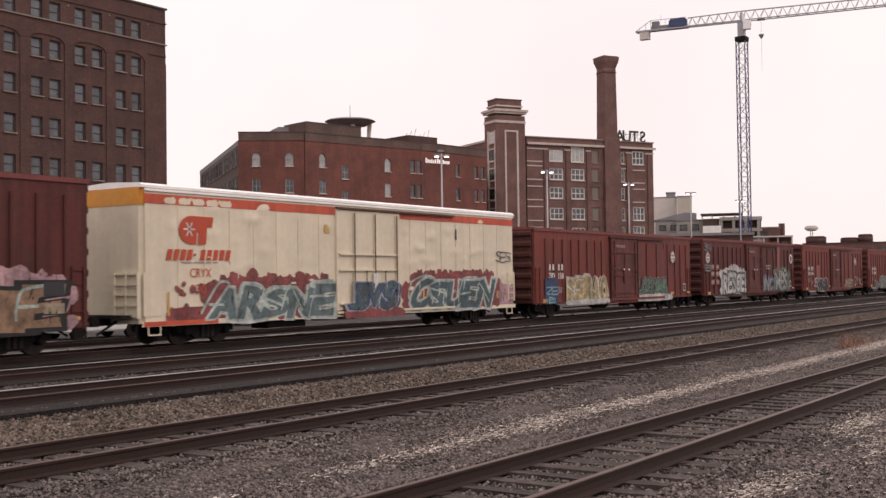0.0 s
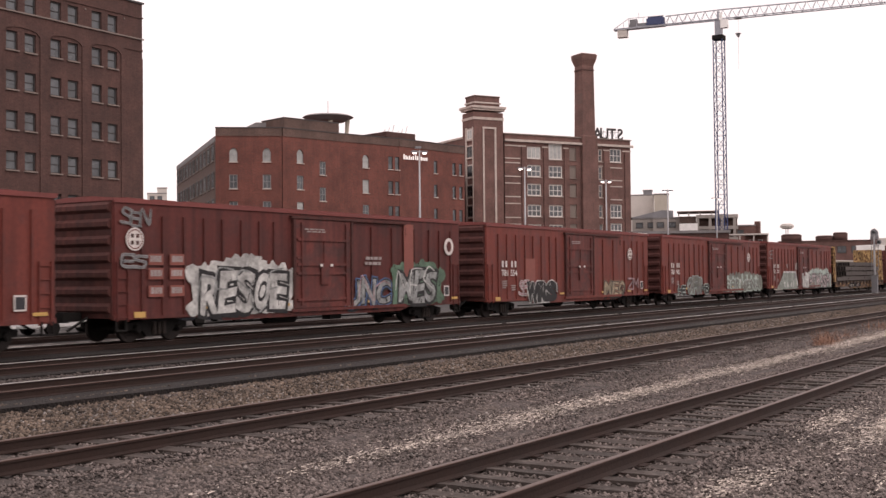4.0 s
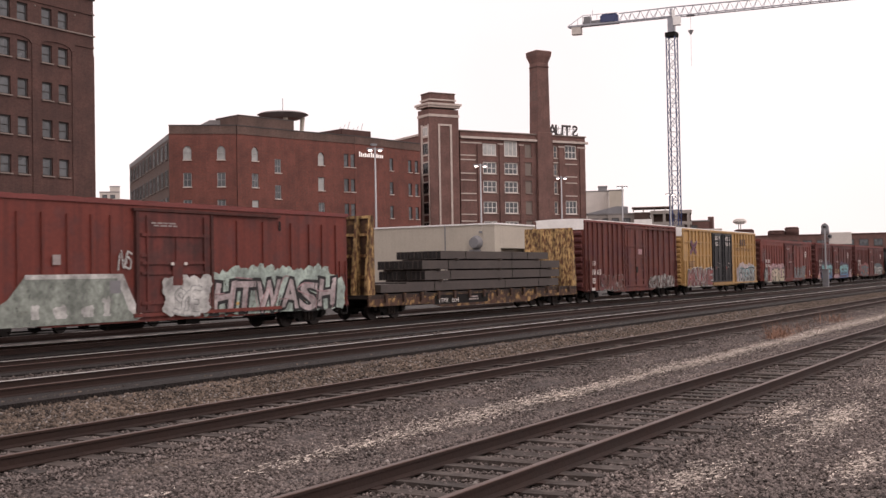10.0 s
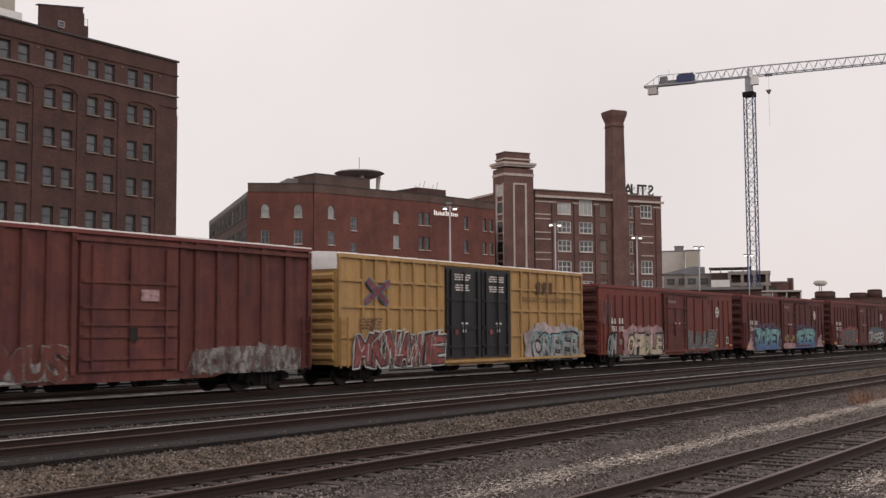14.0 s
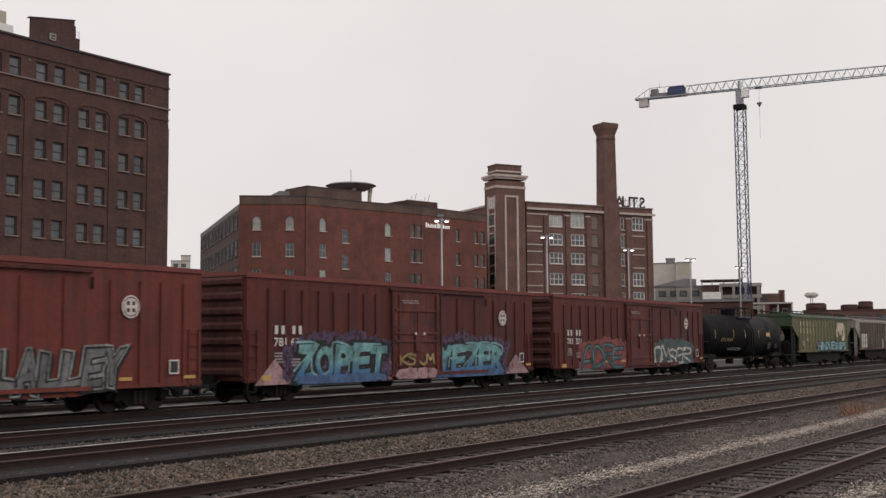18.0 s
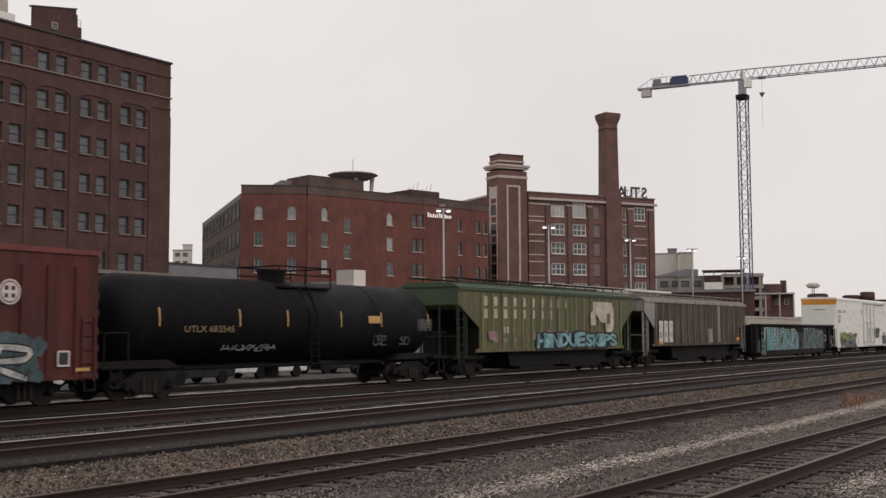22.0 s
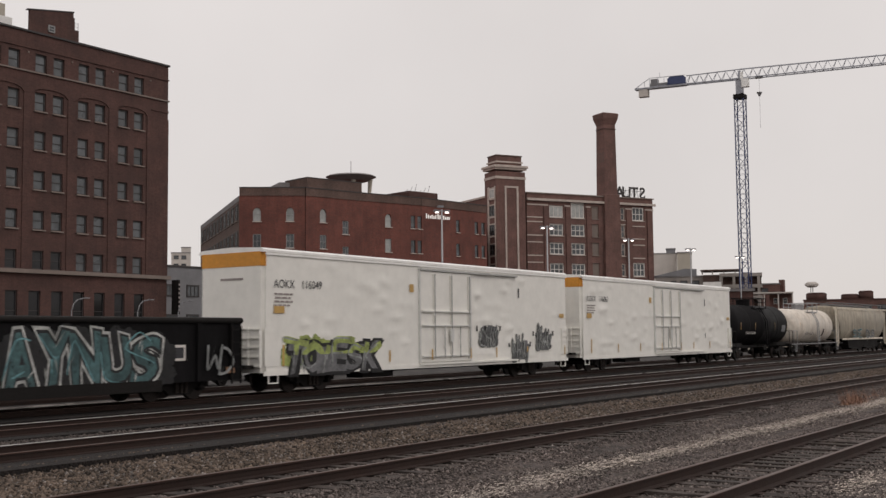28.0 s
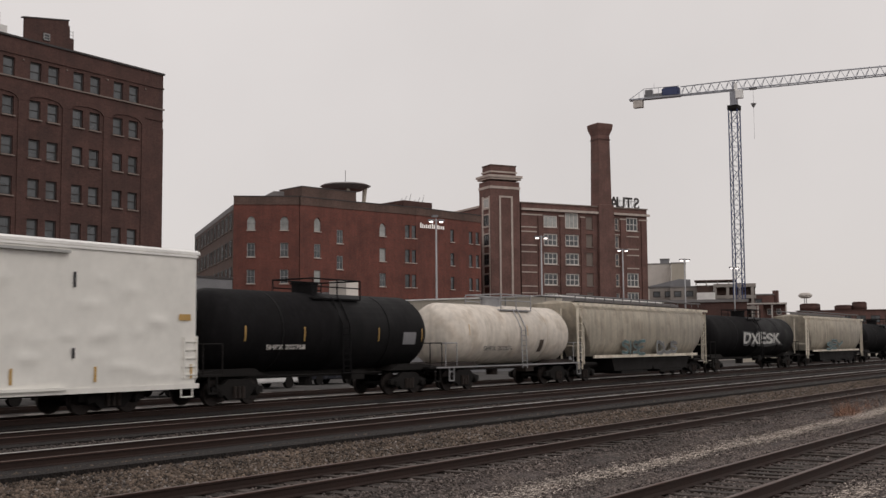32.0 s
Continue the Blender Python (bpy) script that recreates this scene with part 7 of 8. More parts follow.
def tank_car(u0, L, body, label, r=1.5, zc=2.55, dome=True, cage=True, belt=True):
    c = rail_car("tank_car", label, u0, L, "tank cars")
    H = L / 2
    running_gear(c, L, 2.1, (0.85, 1.1))
    a = H - 0.75
    bm = bmesh.new()
    head = [(-a - 0.0, 0.05), (-a + 0.06, r * 0.45), (-a + 0.2, r * 0.72), (-a + 0.45, r * 0.9), (-a + 0.8, r)]
    lathe(bm, head + [(-0.4, r), (-0.38, r + 0.02), (0.38, r + 0.02), (0.4, r)] + [(-x, q) for x, q in head[::-1]], 36, zc)
    part("tank_shell", bm, body, c, smooth=True)
    for x in (-a * 0.5, a * 0.5):
        bm = bmesh.new()
        lathe(bm, [(x - 0.05, r + 0.006), (x + 0.05, r + 0.006)], 36, zc)
        part("weld_band", bm, body, c, smooth=True)
    if dome:
        bm = bmesh.new()
        tube(bm, (-0.3, 0, zc + r - 0.1), (-0.3, 0, zc + r + 0.32), 0.5, 16)
        tube(bm, (-0.3, 0, zc + r + 0.32), (-0.3, 0, zc + r + 0.4), 0.55, 16)
        part("dome_cover", bm, body if body is not TANKW else POLE, c)
        bm = bmesh.new()
        x0, x1, z0, z1 = -1.0, 1.9, zc + r - 0.25, zc + r + 0.5
        for yy in (-1.0, 1.0):
            for x in (x0, (x0 + x1) / 2, x1):
                tube(bm, (x, yy, z0), (x, yy, z1), 0.03, 5)
            tube(bm, (x0, yy, z1), (x1, yy, z1), 0.03, 5)
            tube(bm, (x0, yy, z1 - 0.3), (x1, yy, z1 - 0.3), 0.025, 5)
        for x in (x0, x1):
            tube(bm, (x, -1.0, z1), (x, 1.0, z1), 0.03, 5)
        box(bm, x0, x1, -1.0, -0.6, zc + r - 0.28, zc + r - 0.22)
        part("dome_railing", bm, body if body is not TANKW else POLE, c, "thin railing round the dome")
        bm = bmesh.new()
        for x in (0.1, 0.55):
            tube(bm, (x, -r - 0.12, 0.9), (x, -r - 0.05, zc + 0.3), 0.03, 5)
            tube(bm, (x, -r - 0.05, zc + 0.3), (x, -1.0, zc + r - 0.2), 0.03, 5)
        for k in range(8):
            tube(bm, (0.1, -r - 0.1, 1.0 + k * 0.24), (0.55, -r - 0.1, 1.0 + k * 0.24), 0.02, 4)
        part("side_ladder", bm, body if body is not TANKW else POLE, c)
    for s in (-1, 1):
        bm = bmesh.new()
        prism(bm, [(s * (H - 3.4), 1.0), (s * (H - 0.1), 1.0), (s * (H - 0.1), 1.12), (s * (H - 1.3), 1.25), (s * (H - 2.9), 1.25)], "y", -1.15, 1.15)
        part("tank_saddle", bm, BLACK if body is not TANKW else GRIME, c)
        part("end_platform", boxes((*sorted((s * (H - 1.1), s * (H + 0.05))), -1.5, 1.5, 1.02, 1.1)), BLACK if body is not TANKW else GRIME, c)
        bm = bmesh.new()
        x = s * (H - 0.1)
        for yy in (-1.45, 1.45):
            tube(bm, (x, yy, 1.1), (x, yy, 2.1), 0.025, 5)
            tube(bm, (s * (H - 1.0), yy, 1.1), (s * (H - 1.0), yy, 2.1), 0.025, 5)
            tube(bm, (x, yy, 2.1), (s * (H - 1.0), yy, 2.1), 0.025, 5)
        tube(bm, (x, -1.45, 2.1), (x, 1.45, 2.1), 0.025, 5)
        part("end_railing", bm, BLACK if body is not TANKW else POLE, c)
        part("corner_step", boxes((s * (H - 0.5) - 0.2, s * (H - 0.5) + 0.2, -1.52, -1.46, 0.45, 0.5), (s * (H - 0.5) - 0.2, s * (H - 0.5) - 0.16, -1.52, -1.46, 0.45, 1.05), (s * (H - 0.5) + 0.16, s * (H - 0.5) + 0.2, -1.52, -1.46, 0.45, 1.05)), BLACK if body is not TANKW else POLE, c)
    bm = bmesh.new()
    tube(bm, (-0.25, 0, zc - r - 0.5), (-0.25, 0, zc - r + 0.1), 0.28, 10)
    tube(bm, (-a + 3, -0.9, 0.95), (a - 3, -0.9, 0.95), 0.03, 5)
    box(bm, 1.5, 2.3, -0.9, -0.4, 0.7, 1.05)
    part("bottom_outlet", bm, BLACK if body is not TANKW else GRIME, c)
    return c, r, zc


def on_tank(c, r, zc, x, z, w, h, material, name="reflector"):
    """A plate bent to the near side of a tank."""
    bm = bmesh.new()
    n = 4
    pts = []
    for k in range(n + 1):
        q = z - h / 2 + h * k / n - zc
        pts.append((-math.sqrt(max(0.01, (r + 0.012) ** 2 - q * q)), zc + q))
    for (ya, za), (yb, zb) in zip(pts, pts[1:]):
        bm.faces.new([bm.verts.new(p) for p in ((x, ya, za), (x + w, ya, za), (x + w, yb, zb), (x, yb, zb))])
    part(name, bm, material, c)


# the cars, from the front of the view to the back of the train
c, sd = red_boxcar(1.4, 20.2, "782901", "oxide-red boxcar with orange and green graffiti, freshly weathered", RED2, 5.0, emb=False, lettered=False)
graffiti(c, "CLOUTIE", 10.4, 19.2, 0.8, 1.95, sd, P_CLAY, P_BLACK, P_MINT, P_PINK, 0.42, 11, label="orange and pale green graffiti")
patch(c, 18.6 - 10.1, 19.3 - 10.1, 1.7, 2.1, sd - 0.03, MARKB, "inspection_panel")
patch(c, 18.6 - 10.1, 19.3 - 10.1, 1.2, 1.5, sd - 0.03, P_TAN, "inspection_panel")

signal_mast()
L = 22.6
c, sd = reefer(23.6, L, CREAM, "cream refrigerator car with orange band and teal graffiti", 5.0, stripe=ORANGE)
part("orange_band", boxes((-L / 2 + 0.1, L / 2 - 0.15, -HALF_W - 0.02, -HALF_W - 0.016, 4.5, 4.8)), ORANGE, c, "orange band under the roof")
end_cap(c, L, 4.45, 5.0, AMBER)
bm = bmesh.new()
prism(bm, [(x - L / 2, 3.26 + (z - 3.05) * 0.87) for x, z in [(3.0, 4.08), (2.93, 3.7), (2.72, 3.7), (2.66, 3.05), (2.32, 3.05), (2.34, 3.5), (2.26, 3.5), (2.24, 3.05)] + [(2.02 + 0.53 * math.cos(-math.pi / 2 - k * math.pi / 12), 3.575 + 0.525 * math.sin(-math.pi / 2 - k * math.pi / 12)) for k in range(13)]], "y", sd - 0.012, sd - 0.008)
part("logo_shape", bm, MARKR, c, "orange-red logo shape")
bm = bmesh.new()
for k in range(6):
    a = math.tau * k / 6
    d = Vector((math.cos(a), 0, math.sin(a)))
    s_ = Vector((-d.z, 0, d.x)) * 0.03
    o = Vector((1.93 - L / 2, sd - 0.016, 3.74))
    bm.faces.new([bm.verts.new(q) for q in (o + d * 0.05 + s_, o + d * 0.05 - s_, o + d * 0.25 - s_, o + d * 0.25 + s_)])
part("logo_star", bm, P_WHITE, c)
for k in range(10):
    bm = bmesh.new()
    px, low = 0.95 + k * 0.285 - L / 2, (2.88, 2.96) if k == 4 else (2.75, 3.09)
    prism(bm, [(px, low[0]), (px + (0.12 if k == 4 else 0.21), low[0]), (px + (0.13 if k == 4 else 0.21) + 0.25 * (low[1] - low[0]), low[1]), (px + 0.25 * (low[1] - low[0]), low[1])], "y", sd - 0.006, sd - 0.003)
    part("brand_bar", bm, MARKR, c)
for k in range(1, 19):
    u = 1.15 * k + 0.3
    if not 8.9 < u < 13.6:
        part("panel_seam", boxes((u - L / 2, u + 0.02 - L / 2, -HALF_W - 0.03, -HALF_W - 0.002, 0.95, 4.45)), CREAM, c)
letters("reporting_mark", "CRYX", 0.42, MARKR, c, 1.95 - L / 2, sd - 0.006, 2.2, 0.0, 0.95)
letters("car_number", "830", 0.42, MARKR, c, 1.95 - L / 2, sd - 0.006, 1.68, 0.0, 0.7)
bars(c, 1.6 - L / 2, 2.66, sd, 1, 1.6, 0.04, MARKG)
graffiti(c, "ARSNE", 2.9, 9.2, 0.78, 1.82, sd, P_STEEL, P_WHITE, P_MINT, P_RED, 0.42, 21, 0.35, "slate-teal graffiti with white outlines on a red cloud", line=P_MINT)
graffiti(c, "JVS", 9.9, 12.9, 1.0, 1.9, sd - 0.19, P_SLATE, P_SILVER, None, None, 0.26, 22, line=P_NAVY)
part("graffiti_overspray", cloud(9.5 - L / 2, 13.5 - L / 2, 0.6, 1.05, sd - 0.2, random.Random(24), 18), P_RED, c, "red spray along the door foot")
patch(c, 0.05 - L / 2, 3.2 - L / 2, 0.69, 0.84, -HALF_W - 0.04, ORANGE, "painted_sill")
graffiti(c, "CSUEN", 14.2, 20.6, 0.82, 1.95, sd, P_SLATE, P_WHITE, P_MINT, P_RED, 0.4, 23, 0.35, line=P_MINT)
rnd = random.Random(3)
for k in range(14):
    px, pz, q = 1.35 + rnd.uniform(0, 1.5), 1.25 + rnd.uniform(0, 0.75), rnd.uniform(0.05, 0.12)
    bm = bmesh.new()
    bm.faces.new([bm.verts.new((px - L / 2 + q * math.cos(a * 0.7), sd - 0.006 - k * 0.0002, pz + q * math.sin(a * 0.7))) for a in range(9)])
    part("paint_dot", bm, P_RED, c)
part("graffiti_overspray", cloud(0.9 - L / 2, 3.2 - L / 2, 0.7, 1.35, sd - 0.002, rnd, 18), P_RED, c, "red overspray along the sill")
part("graffiti_overspray", cloud(20.4 - L / 2, 22.3 - L / 2, 0.75, 2.0, sd - 0.002, rnd, 18), P_PINK, c, "pink overspray")
graffiti(c, "SES", 20.9, 22.2, 2.8, 3.25, sd, P_GREY, P_GREY, None, None, 0.03, 27)
for k in range(5):
    part("paint_patch", cloud(0.9 + k * 0.6 - L / 2, 1.4 + k * 0.62 - L / 2, 4.52, 4.75, -HALF_W - 0.022, rnd, 9, 0.3), CREAM, c)

c, sd = red_boxcar(48.1, 20.3, "782158", "oxide-red boxcar with blue and yellow graffiti panels")
patch(c, 1.0 - 10.15, 2.3 - 10.15, 0.75, 2.05, sd, P_NAVY, "graffiti_panel")
graffiti(c, "ZE", 1.2, 2.3, 1.25, 1.6, sd - 0.01, P_SKY, P_SKY, None, None, 0.03, 31)
graffiti(c, "EGS", 1.35, 2.0, 0.8, 1.05, sd - 0.01, P_SKY, P_SKY, None, None, 0.03, 34)
graffiti(c, "FERAO", 3.4, 8.0, 0.8, 2.0, sd, P_YELLOW, P_CREAM, P_WHITE, None, 0.4, 32, label="faded yellow graffiti", line=P_CREAM)
graffiti(c, "LOGOMA", 11.9, 16.4, 1.0, 1.9, sd, P_GREEN, P_SILVER, None, None, 0.3, 33, label="green and white graffiti")
part("graffiti_overspray", cloud(11.8 - 10.15, 17.2 - 10.15, 0.62, 1.1, sd - 0.03, random.Random(8), 22, 0.5), P_WHITE, c)
part("rust_run", cloud(3.0 - 10.15, 8.4 - 10.15, 0.65, 0.95, sd - 0.05, random.Random(4), 22, 0.4), P_WHITE, c)

c, sd = red_boxcar(70.5, 19.9, "781910", "oxide-red boxcar with white bubble graffiti", RED2, emb=False, lettered=False)
emblem(c, 0.8 - 9.95, 3.25, sd, 0.36)
for k, (px, pz) in enumerate(((1.35, 2.45), (2.25, 2.45), (1.35, 2.0), (2.25, 2.0), (1.35, 1.45), (2.25, 1.45))):
    patch(c, px - 9.95, px + 0.62 - 9.95, pz, pz + 0.36, sd, PATCH, "paint_patch")
    bars(c, px + 0.05 - 9.95, pz + 0.1, sd - 0.008, 1, 0.5, 0.2, MARKG)
graffiti(c, "SEN", 0.3, 1.4, 3.7, 4.15, sd, P_GREY, P_SILVER, None, None, 0.05, 44)
graffiti(c, "ES", 0.3, 1.3, 2.4, 2.8, sd, P_GREY, P_SILVER, None, None, 0.05, 45)
graffiti(c, "RESOE", 3.6, 7.9, 0.85, 2.2, sd, P_WHITE, P_BLACK, P_SILVER, P_WHITE, 0.3, 41, label="white bubble graffiti with black outlines")
graffiti(c, "UNC", 11.4, 14.4, 0.9, 1.9, sd, P_SILVER, P_BLUE, P_PINK, None, 0.24, 42)
graffiti(c, "MES", 15.0, 17.8, 0.9, 2.2, sd, P_SILVER, P_BLACK, P_WHITE, P_GREEN, 0.28, 43, label="silver-green graffiti")
patch(c, 15.4 - 9.95, 16.1 - 9.95, 2.0, 4.2, sd, PATCH, "paint_patch")
bars(c, 12.6 - 9.95, 2.7, sd, 2, 1.2, 0.12, MARKG)
emblem(c, 18.9 - 9.95, 3.32, sd, 0.38, False)
bm = bmesh.new()
ring = [bm.verts.new((18.9 - 9.95 + 0.2 * math.cos(k * math.tau / 20), sd - 0.008, 3.32 + 0.24 * math.sin(k * math.tau / 20))) for k in range(20)]
bm.faces.new(ring)
part("emblem_middle", bm, RED2, c)

c, sd = red_boxcar(92.75, 19.6, "781554", "oxide-red boxcar with bold black and white graffiti")
graffiti(c, "WRS", 3.8, 7.0, 0.7, 1.65, sd, P_BLACK, P_WHITE, None, None, 0.34, 51, 0.05, "bold black letters with thick white outlines", 0.05)
graffiti(c, "SE", 3.1, 3.9, 1.1, 1.7, sd, P_PINK, P_WHITE, None, None, 0.08, 52)
patch(c, 3.75 - 9.8, 4.75 - 9.8, 1.75, 2.85, sd, PATCH, "paint_patch")
graffiti(c, "MEO", 13.0, 15.8, 0.8, 1.6, sd, P_TAN, P_BROWN, None, None, 0.16, 53, label="faded tan graffiti")
graffiti(c, "ZM", 16.4, 17.8, 1.2, 1.8, sd, P_PINK, P_GREY, None, None, 0.06, 54)

c, sd = red_boxcar(114.6, 20.4, "781905", "oxide-red boxcar with pale green and white graffiti")
graffiti(c, "OFB", 4.3, 7.0, 0.75, 1.75, sd, P_MOSS, P_MINT, None, None, 0.2, 61, label="pale green bubble graffiti", line=P_GREY)
graffiti(c, "HE", 2.6, 3.9, 0.7, 1.2, sd, P_BLACK, P_MINT, None, None, 0.12, 62)
graffiti(c, "MB", 7.0, 8.4, 0.7, 1.25, sd, P_BLACK, P_MINT, None, None, 0.12, 63)
graffiti(c, "SORMENA", 11.9, 20.0, 0.75, 1.55, sd, P_MOSS, P_MINT, P_WHITE, P_MOSS, 0.22, 64, label="drippy white and grey-green graffiti", line=P_MINT)
for k in range(15):  # pale drips that rise over the letters
    q = 11.7 + k * 0.55
    part("graffiti_drip", cloud(q - 10.2, q + 0.42 - 10.2, 1.35, 1.8 + 0.25 * ((k * 7) % 5) / 4, sd - 0.009, random.Random(300 + k), 12, 0.12), P_MINT if k % 2 else P_MOSS, c)

c, sd = red_boxcar(137.0, 20.2, "782281", "oxide-red boxcar with a pale green painted block and white graffiti", emb=False)
bm = bmesh.new()
prism(bm, [(2.2 - 10.1, 0.66), (8.5 - 10.1, 0.66), (8.25 - 10.1, 1.05), (7.75 - 10.1, 2.1), (4.1 - 10.1, 2.1), (3.5 - 10.1, 1.45), (2.6 - 10.1, 1.0)], "y", sd - 0.008, sd - 0.004)
part("graffiti_panel", bm, P_SAGE, c, "pale green painted block")
bm = bmesh.new()
prism(bm, [(4.1 - 10.1, 2.02), (7.6 - 10.1, 2.02), (8.1 - 10.1, 1.0), (8.5 - 10.1, 0.7), (8.75 - 10.1, 0.8), (8.4 - 10.1, 1.15), (7.85 - 10.1, 2.16), (4.1 - 10.1, 2.16)], "y", sd - 0.014, sd - 0.009)
part("graffiti_panel_edge", bm, P_WHITE, c)
for px, w, h in ((4.3, 0.28, 0.45), (5.2, 0.4, 0.42), (6.25, 0.38, 0.4), (7.05, 0.26, 0.62)):
    part("graffiti_patch", cloud(px - 10.1, px + w - 10.1, 0.85, 0.85 + h, sd - 0.011, random.Random(int(px * 10)), 10, 0.1), P_WHITE, c)
patch(c, 7.3 - 10.1, 7.75 - 10.1, 1.55, 1.95, sd - 0.01, GREYWALL, "paint_patch")
patch(c, 5.1 - 10.1, 5.4 - 10.1, 2.45, 2.75, sd, MARKG, "paint_patch")
graffiti(c, "IVS", 7.6, 8.2, 2.3, 2.9, sd, P_WHITE, P_SILVER, None, None, 0.03, 75)
graffiti(c, "SOE", 10.1, 11.2, 0.8, 1.6, sd - 0.1, P_WHITE, P_SILVER, None, P_WHITE, 0.1, 76)
graffiti(c, "HTWASH", 12.0, 19.2, 0.72, 1.85, sd, P_PALE, P_BLACK, P_PINK, P_MINT, 0.2, 72, label="white and pink graffiti with black lines")
graffiti(c, "SE", 0.3, 1.2, 3.2, 3.8, sd, P_SILVER, P_SILVER, None, None, 0.03, 73)

# bulkhead flat car with steel
L = 21.6
c = rail_car("bulkhead_flat_car", "rusty yellow bulkhead flat car loaded with dark steel bundles", 158.7, L)
running_gear(c, L, 2.3, (0.7, 1.05))
H = L / 2
part("deck", boxes((-H, H, -HALF_W, HALF_W, 0.95, 1.12)), GRIME, c, "dark deck planks")
for s in (-1, 1):
    bm = bmesh.new()
    prism(bm, [(-H, 0.62), (-H + 5, 0.62), (-H + 6.2, 0.42), (H - 6.2, 0.42), (H - 5, 0.62), (H, 0.62), (H, 1.08), (-H, 1.08)], "y", s * HALF_W - 0.06 * (s > 0), s * HALF_W + 0.06 * (s < 0))
    part("side_sill", bm, YRUST2 if s < 0 else GRIME, c, "rust-stained yellow side sill")
part("sill_panel", boxes((-H + 5.4, H - 11, -HALF_W - 0.012, -HALF_W - 0.004, 0.55, 0.98)), BLACK, c, "black repainted sill panel")
letters("reporting_mark", "TTPX", 0.3, MARKW, c, -H + 5.7, -HALF_W - 0.016, 0.62, 0.0, 0.95)
letters("car_number", "804", 0.3, MARKW, c, -H + 6.95, -HALF_W - 0.016, 0.62, 0.0, 0.7)
bars(c, -H + 8.6, 0.8, -HALF_W - 0.01, 2, 1.0, 0.07, MARKG)
for s in (-1, 1):
    bm = bmesh.new()
    x = s * (H - 0.35)
    box(bm, *sorted((x - s * 0.12, x - s * 0.2)), -1.5, 1.5, 1.12, 4.45)
    bh = part("bulkhead", bm, YRUST, c, "tall rusty yellow bulkhead")
    # Rusty plate kept extra dark to paint the shadow between the posts
    part("backing_plate", boxes((*sorted((x - s * 0.118, x - s * 0.1)), -1.48, 1.48, 1.12, 4.4)), RUSTBROWN, bh, "dark rusty outer face, shadow painted in")
    for yy in (-1.45, -0.75, 0.0, 0.75, 1.45):
        bm = bmesh.new()
        prism(bm, [(x - s * 0.12, 1.12), (x + s * 0.4, 1.12), (x + s * 0.4, 1.6), (x + s * 0.02, 4.5), (x - s * 0.12, 4.5)], "y", yy - 0.08, yy + 0.08)
        part("bulkhead_post", bm, YRUST, bh)
    for z in (1.9, 2.8, 3.7, 4.45):
        part("bulkhead_rail", boxes((*sorted((x, x - s * 0.14)), -1.5, 1.5, z - 0.06, z + 0.06)), YRUST, bh)
stake = sheet("stake_pocket", boxes((-0.08, 0.08, -0.07, 0.0, 0.8, 1.16)), YRUST2)
for k in range(14):
    part("stake_pocket", stake, YRUST, c, m=pose(-H + 1.2 + k * (L - 2.4) / 13, -HALF_W - 0.06, 0))
load = [(3.0, 19.2, 1.2, 1.62, 3), (4.5, 19.4, 1.7, 2.12, 3), (4.3, 19.5, 2.2, 2.6, 3), (6.0, 17.9, 2.68, 3.05, 3)]
bnd = thing("steel_bundles", "stacked bundles of dark steel sections with wooden blocks", "steel load", "", pose(158.7 + H, TRACKS["train"], TRAIN_Z))
CARS.append((bnd, 158.7 + H))
for i, (a, b, z0, z1, n) in enumerate(load):
    for k in range(n):
        y0 = -1.5 + k * 1.0
        for j in range(4):
            o = a - H + 0.35 * k + 0.1 + 0.03 * ((i * 7 + j * 3) % 4)
            w = part("steel_section", boxes((o, b - H - 0.05 * ((i + j) % 3), y0 + 0.01 + j * 0.24, y0 + 0.23 + j * 0.24, z0, z1)), STEELLOAD, bnd)
            # Near-black plate paints the shaded hollow of an open section
            part("section_end", boxes((o - 0.012, o - 0.002, y0 + 0.03 + j * 0.24, y0 + 0.21 + j * 0.24, z0 + 0.03, z1 - 0.03)), STEELEND, w)
    for x in (a + 1.5, (a + b) / 2, b - 1.5):
        part("wooden_block", boxes((x - H - 0.06, x - H + 0.06, -1.64, 1.5, z0 - 0.1, z0 + 0.02)), TIE, bnd)
    for x in (a + 2.5, (a + b) / 2 + 1.5, b - 2.6):
        part("steel_strap", boxes((x - H - 0.02, x - H + 0.02, -1.515, -1.505, z0 - 0.02, z1 + 0.01)), BLACK, bnd)
part("short_bundle", boxes((1.0 - H, 4.2 - H, -1.5, 1.4, 1.2, 1.55)), STEELLOAD, bnd)

# maroon boxcar with square ribs and a white roof end
L = 16.5
c = rail_car("boxcar", "maroon high-cube boxcar with heavy side ribs and white roof end", 181.5, L, "high-cube boxcars")
running_gear(c, L, 1.9)
z0, eave = 0.82, 5.0
shell(c, L, z0, eave, 5.12, RED3, WHITEROOF)
end_ribs(c, L, z0, eave - 0.6, RED3, 9)
part("end_band", boxes((-L / 2 - 0.04, -L / 2 + 0.02, -HALF_W, HALF_W, 4.45, 5.0)), WHITEROOF, c, "white band on the car end")
part("eave_angle", boxes((-L / 2, L / 2, -HALF_W - 0.09, -HALF_W, eave - 0.08, eave + 0.03)), REDROOF, c)
side_sill(c, L, z0, RED3)
rib = sheet("side_rib", boxes((-0.09, 0.09, -0.09, 0.0, z0 + 0.02, eave - 0.1)), RED3)
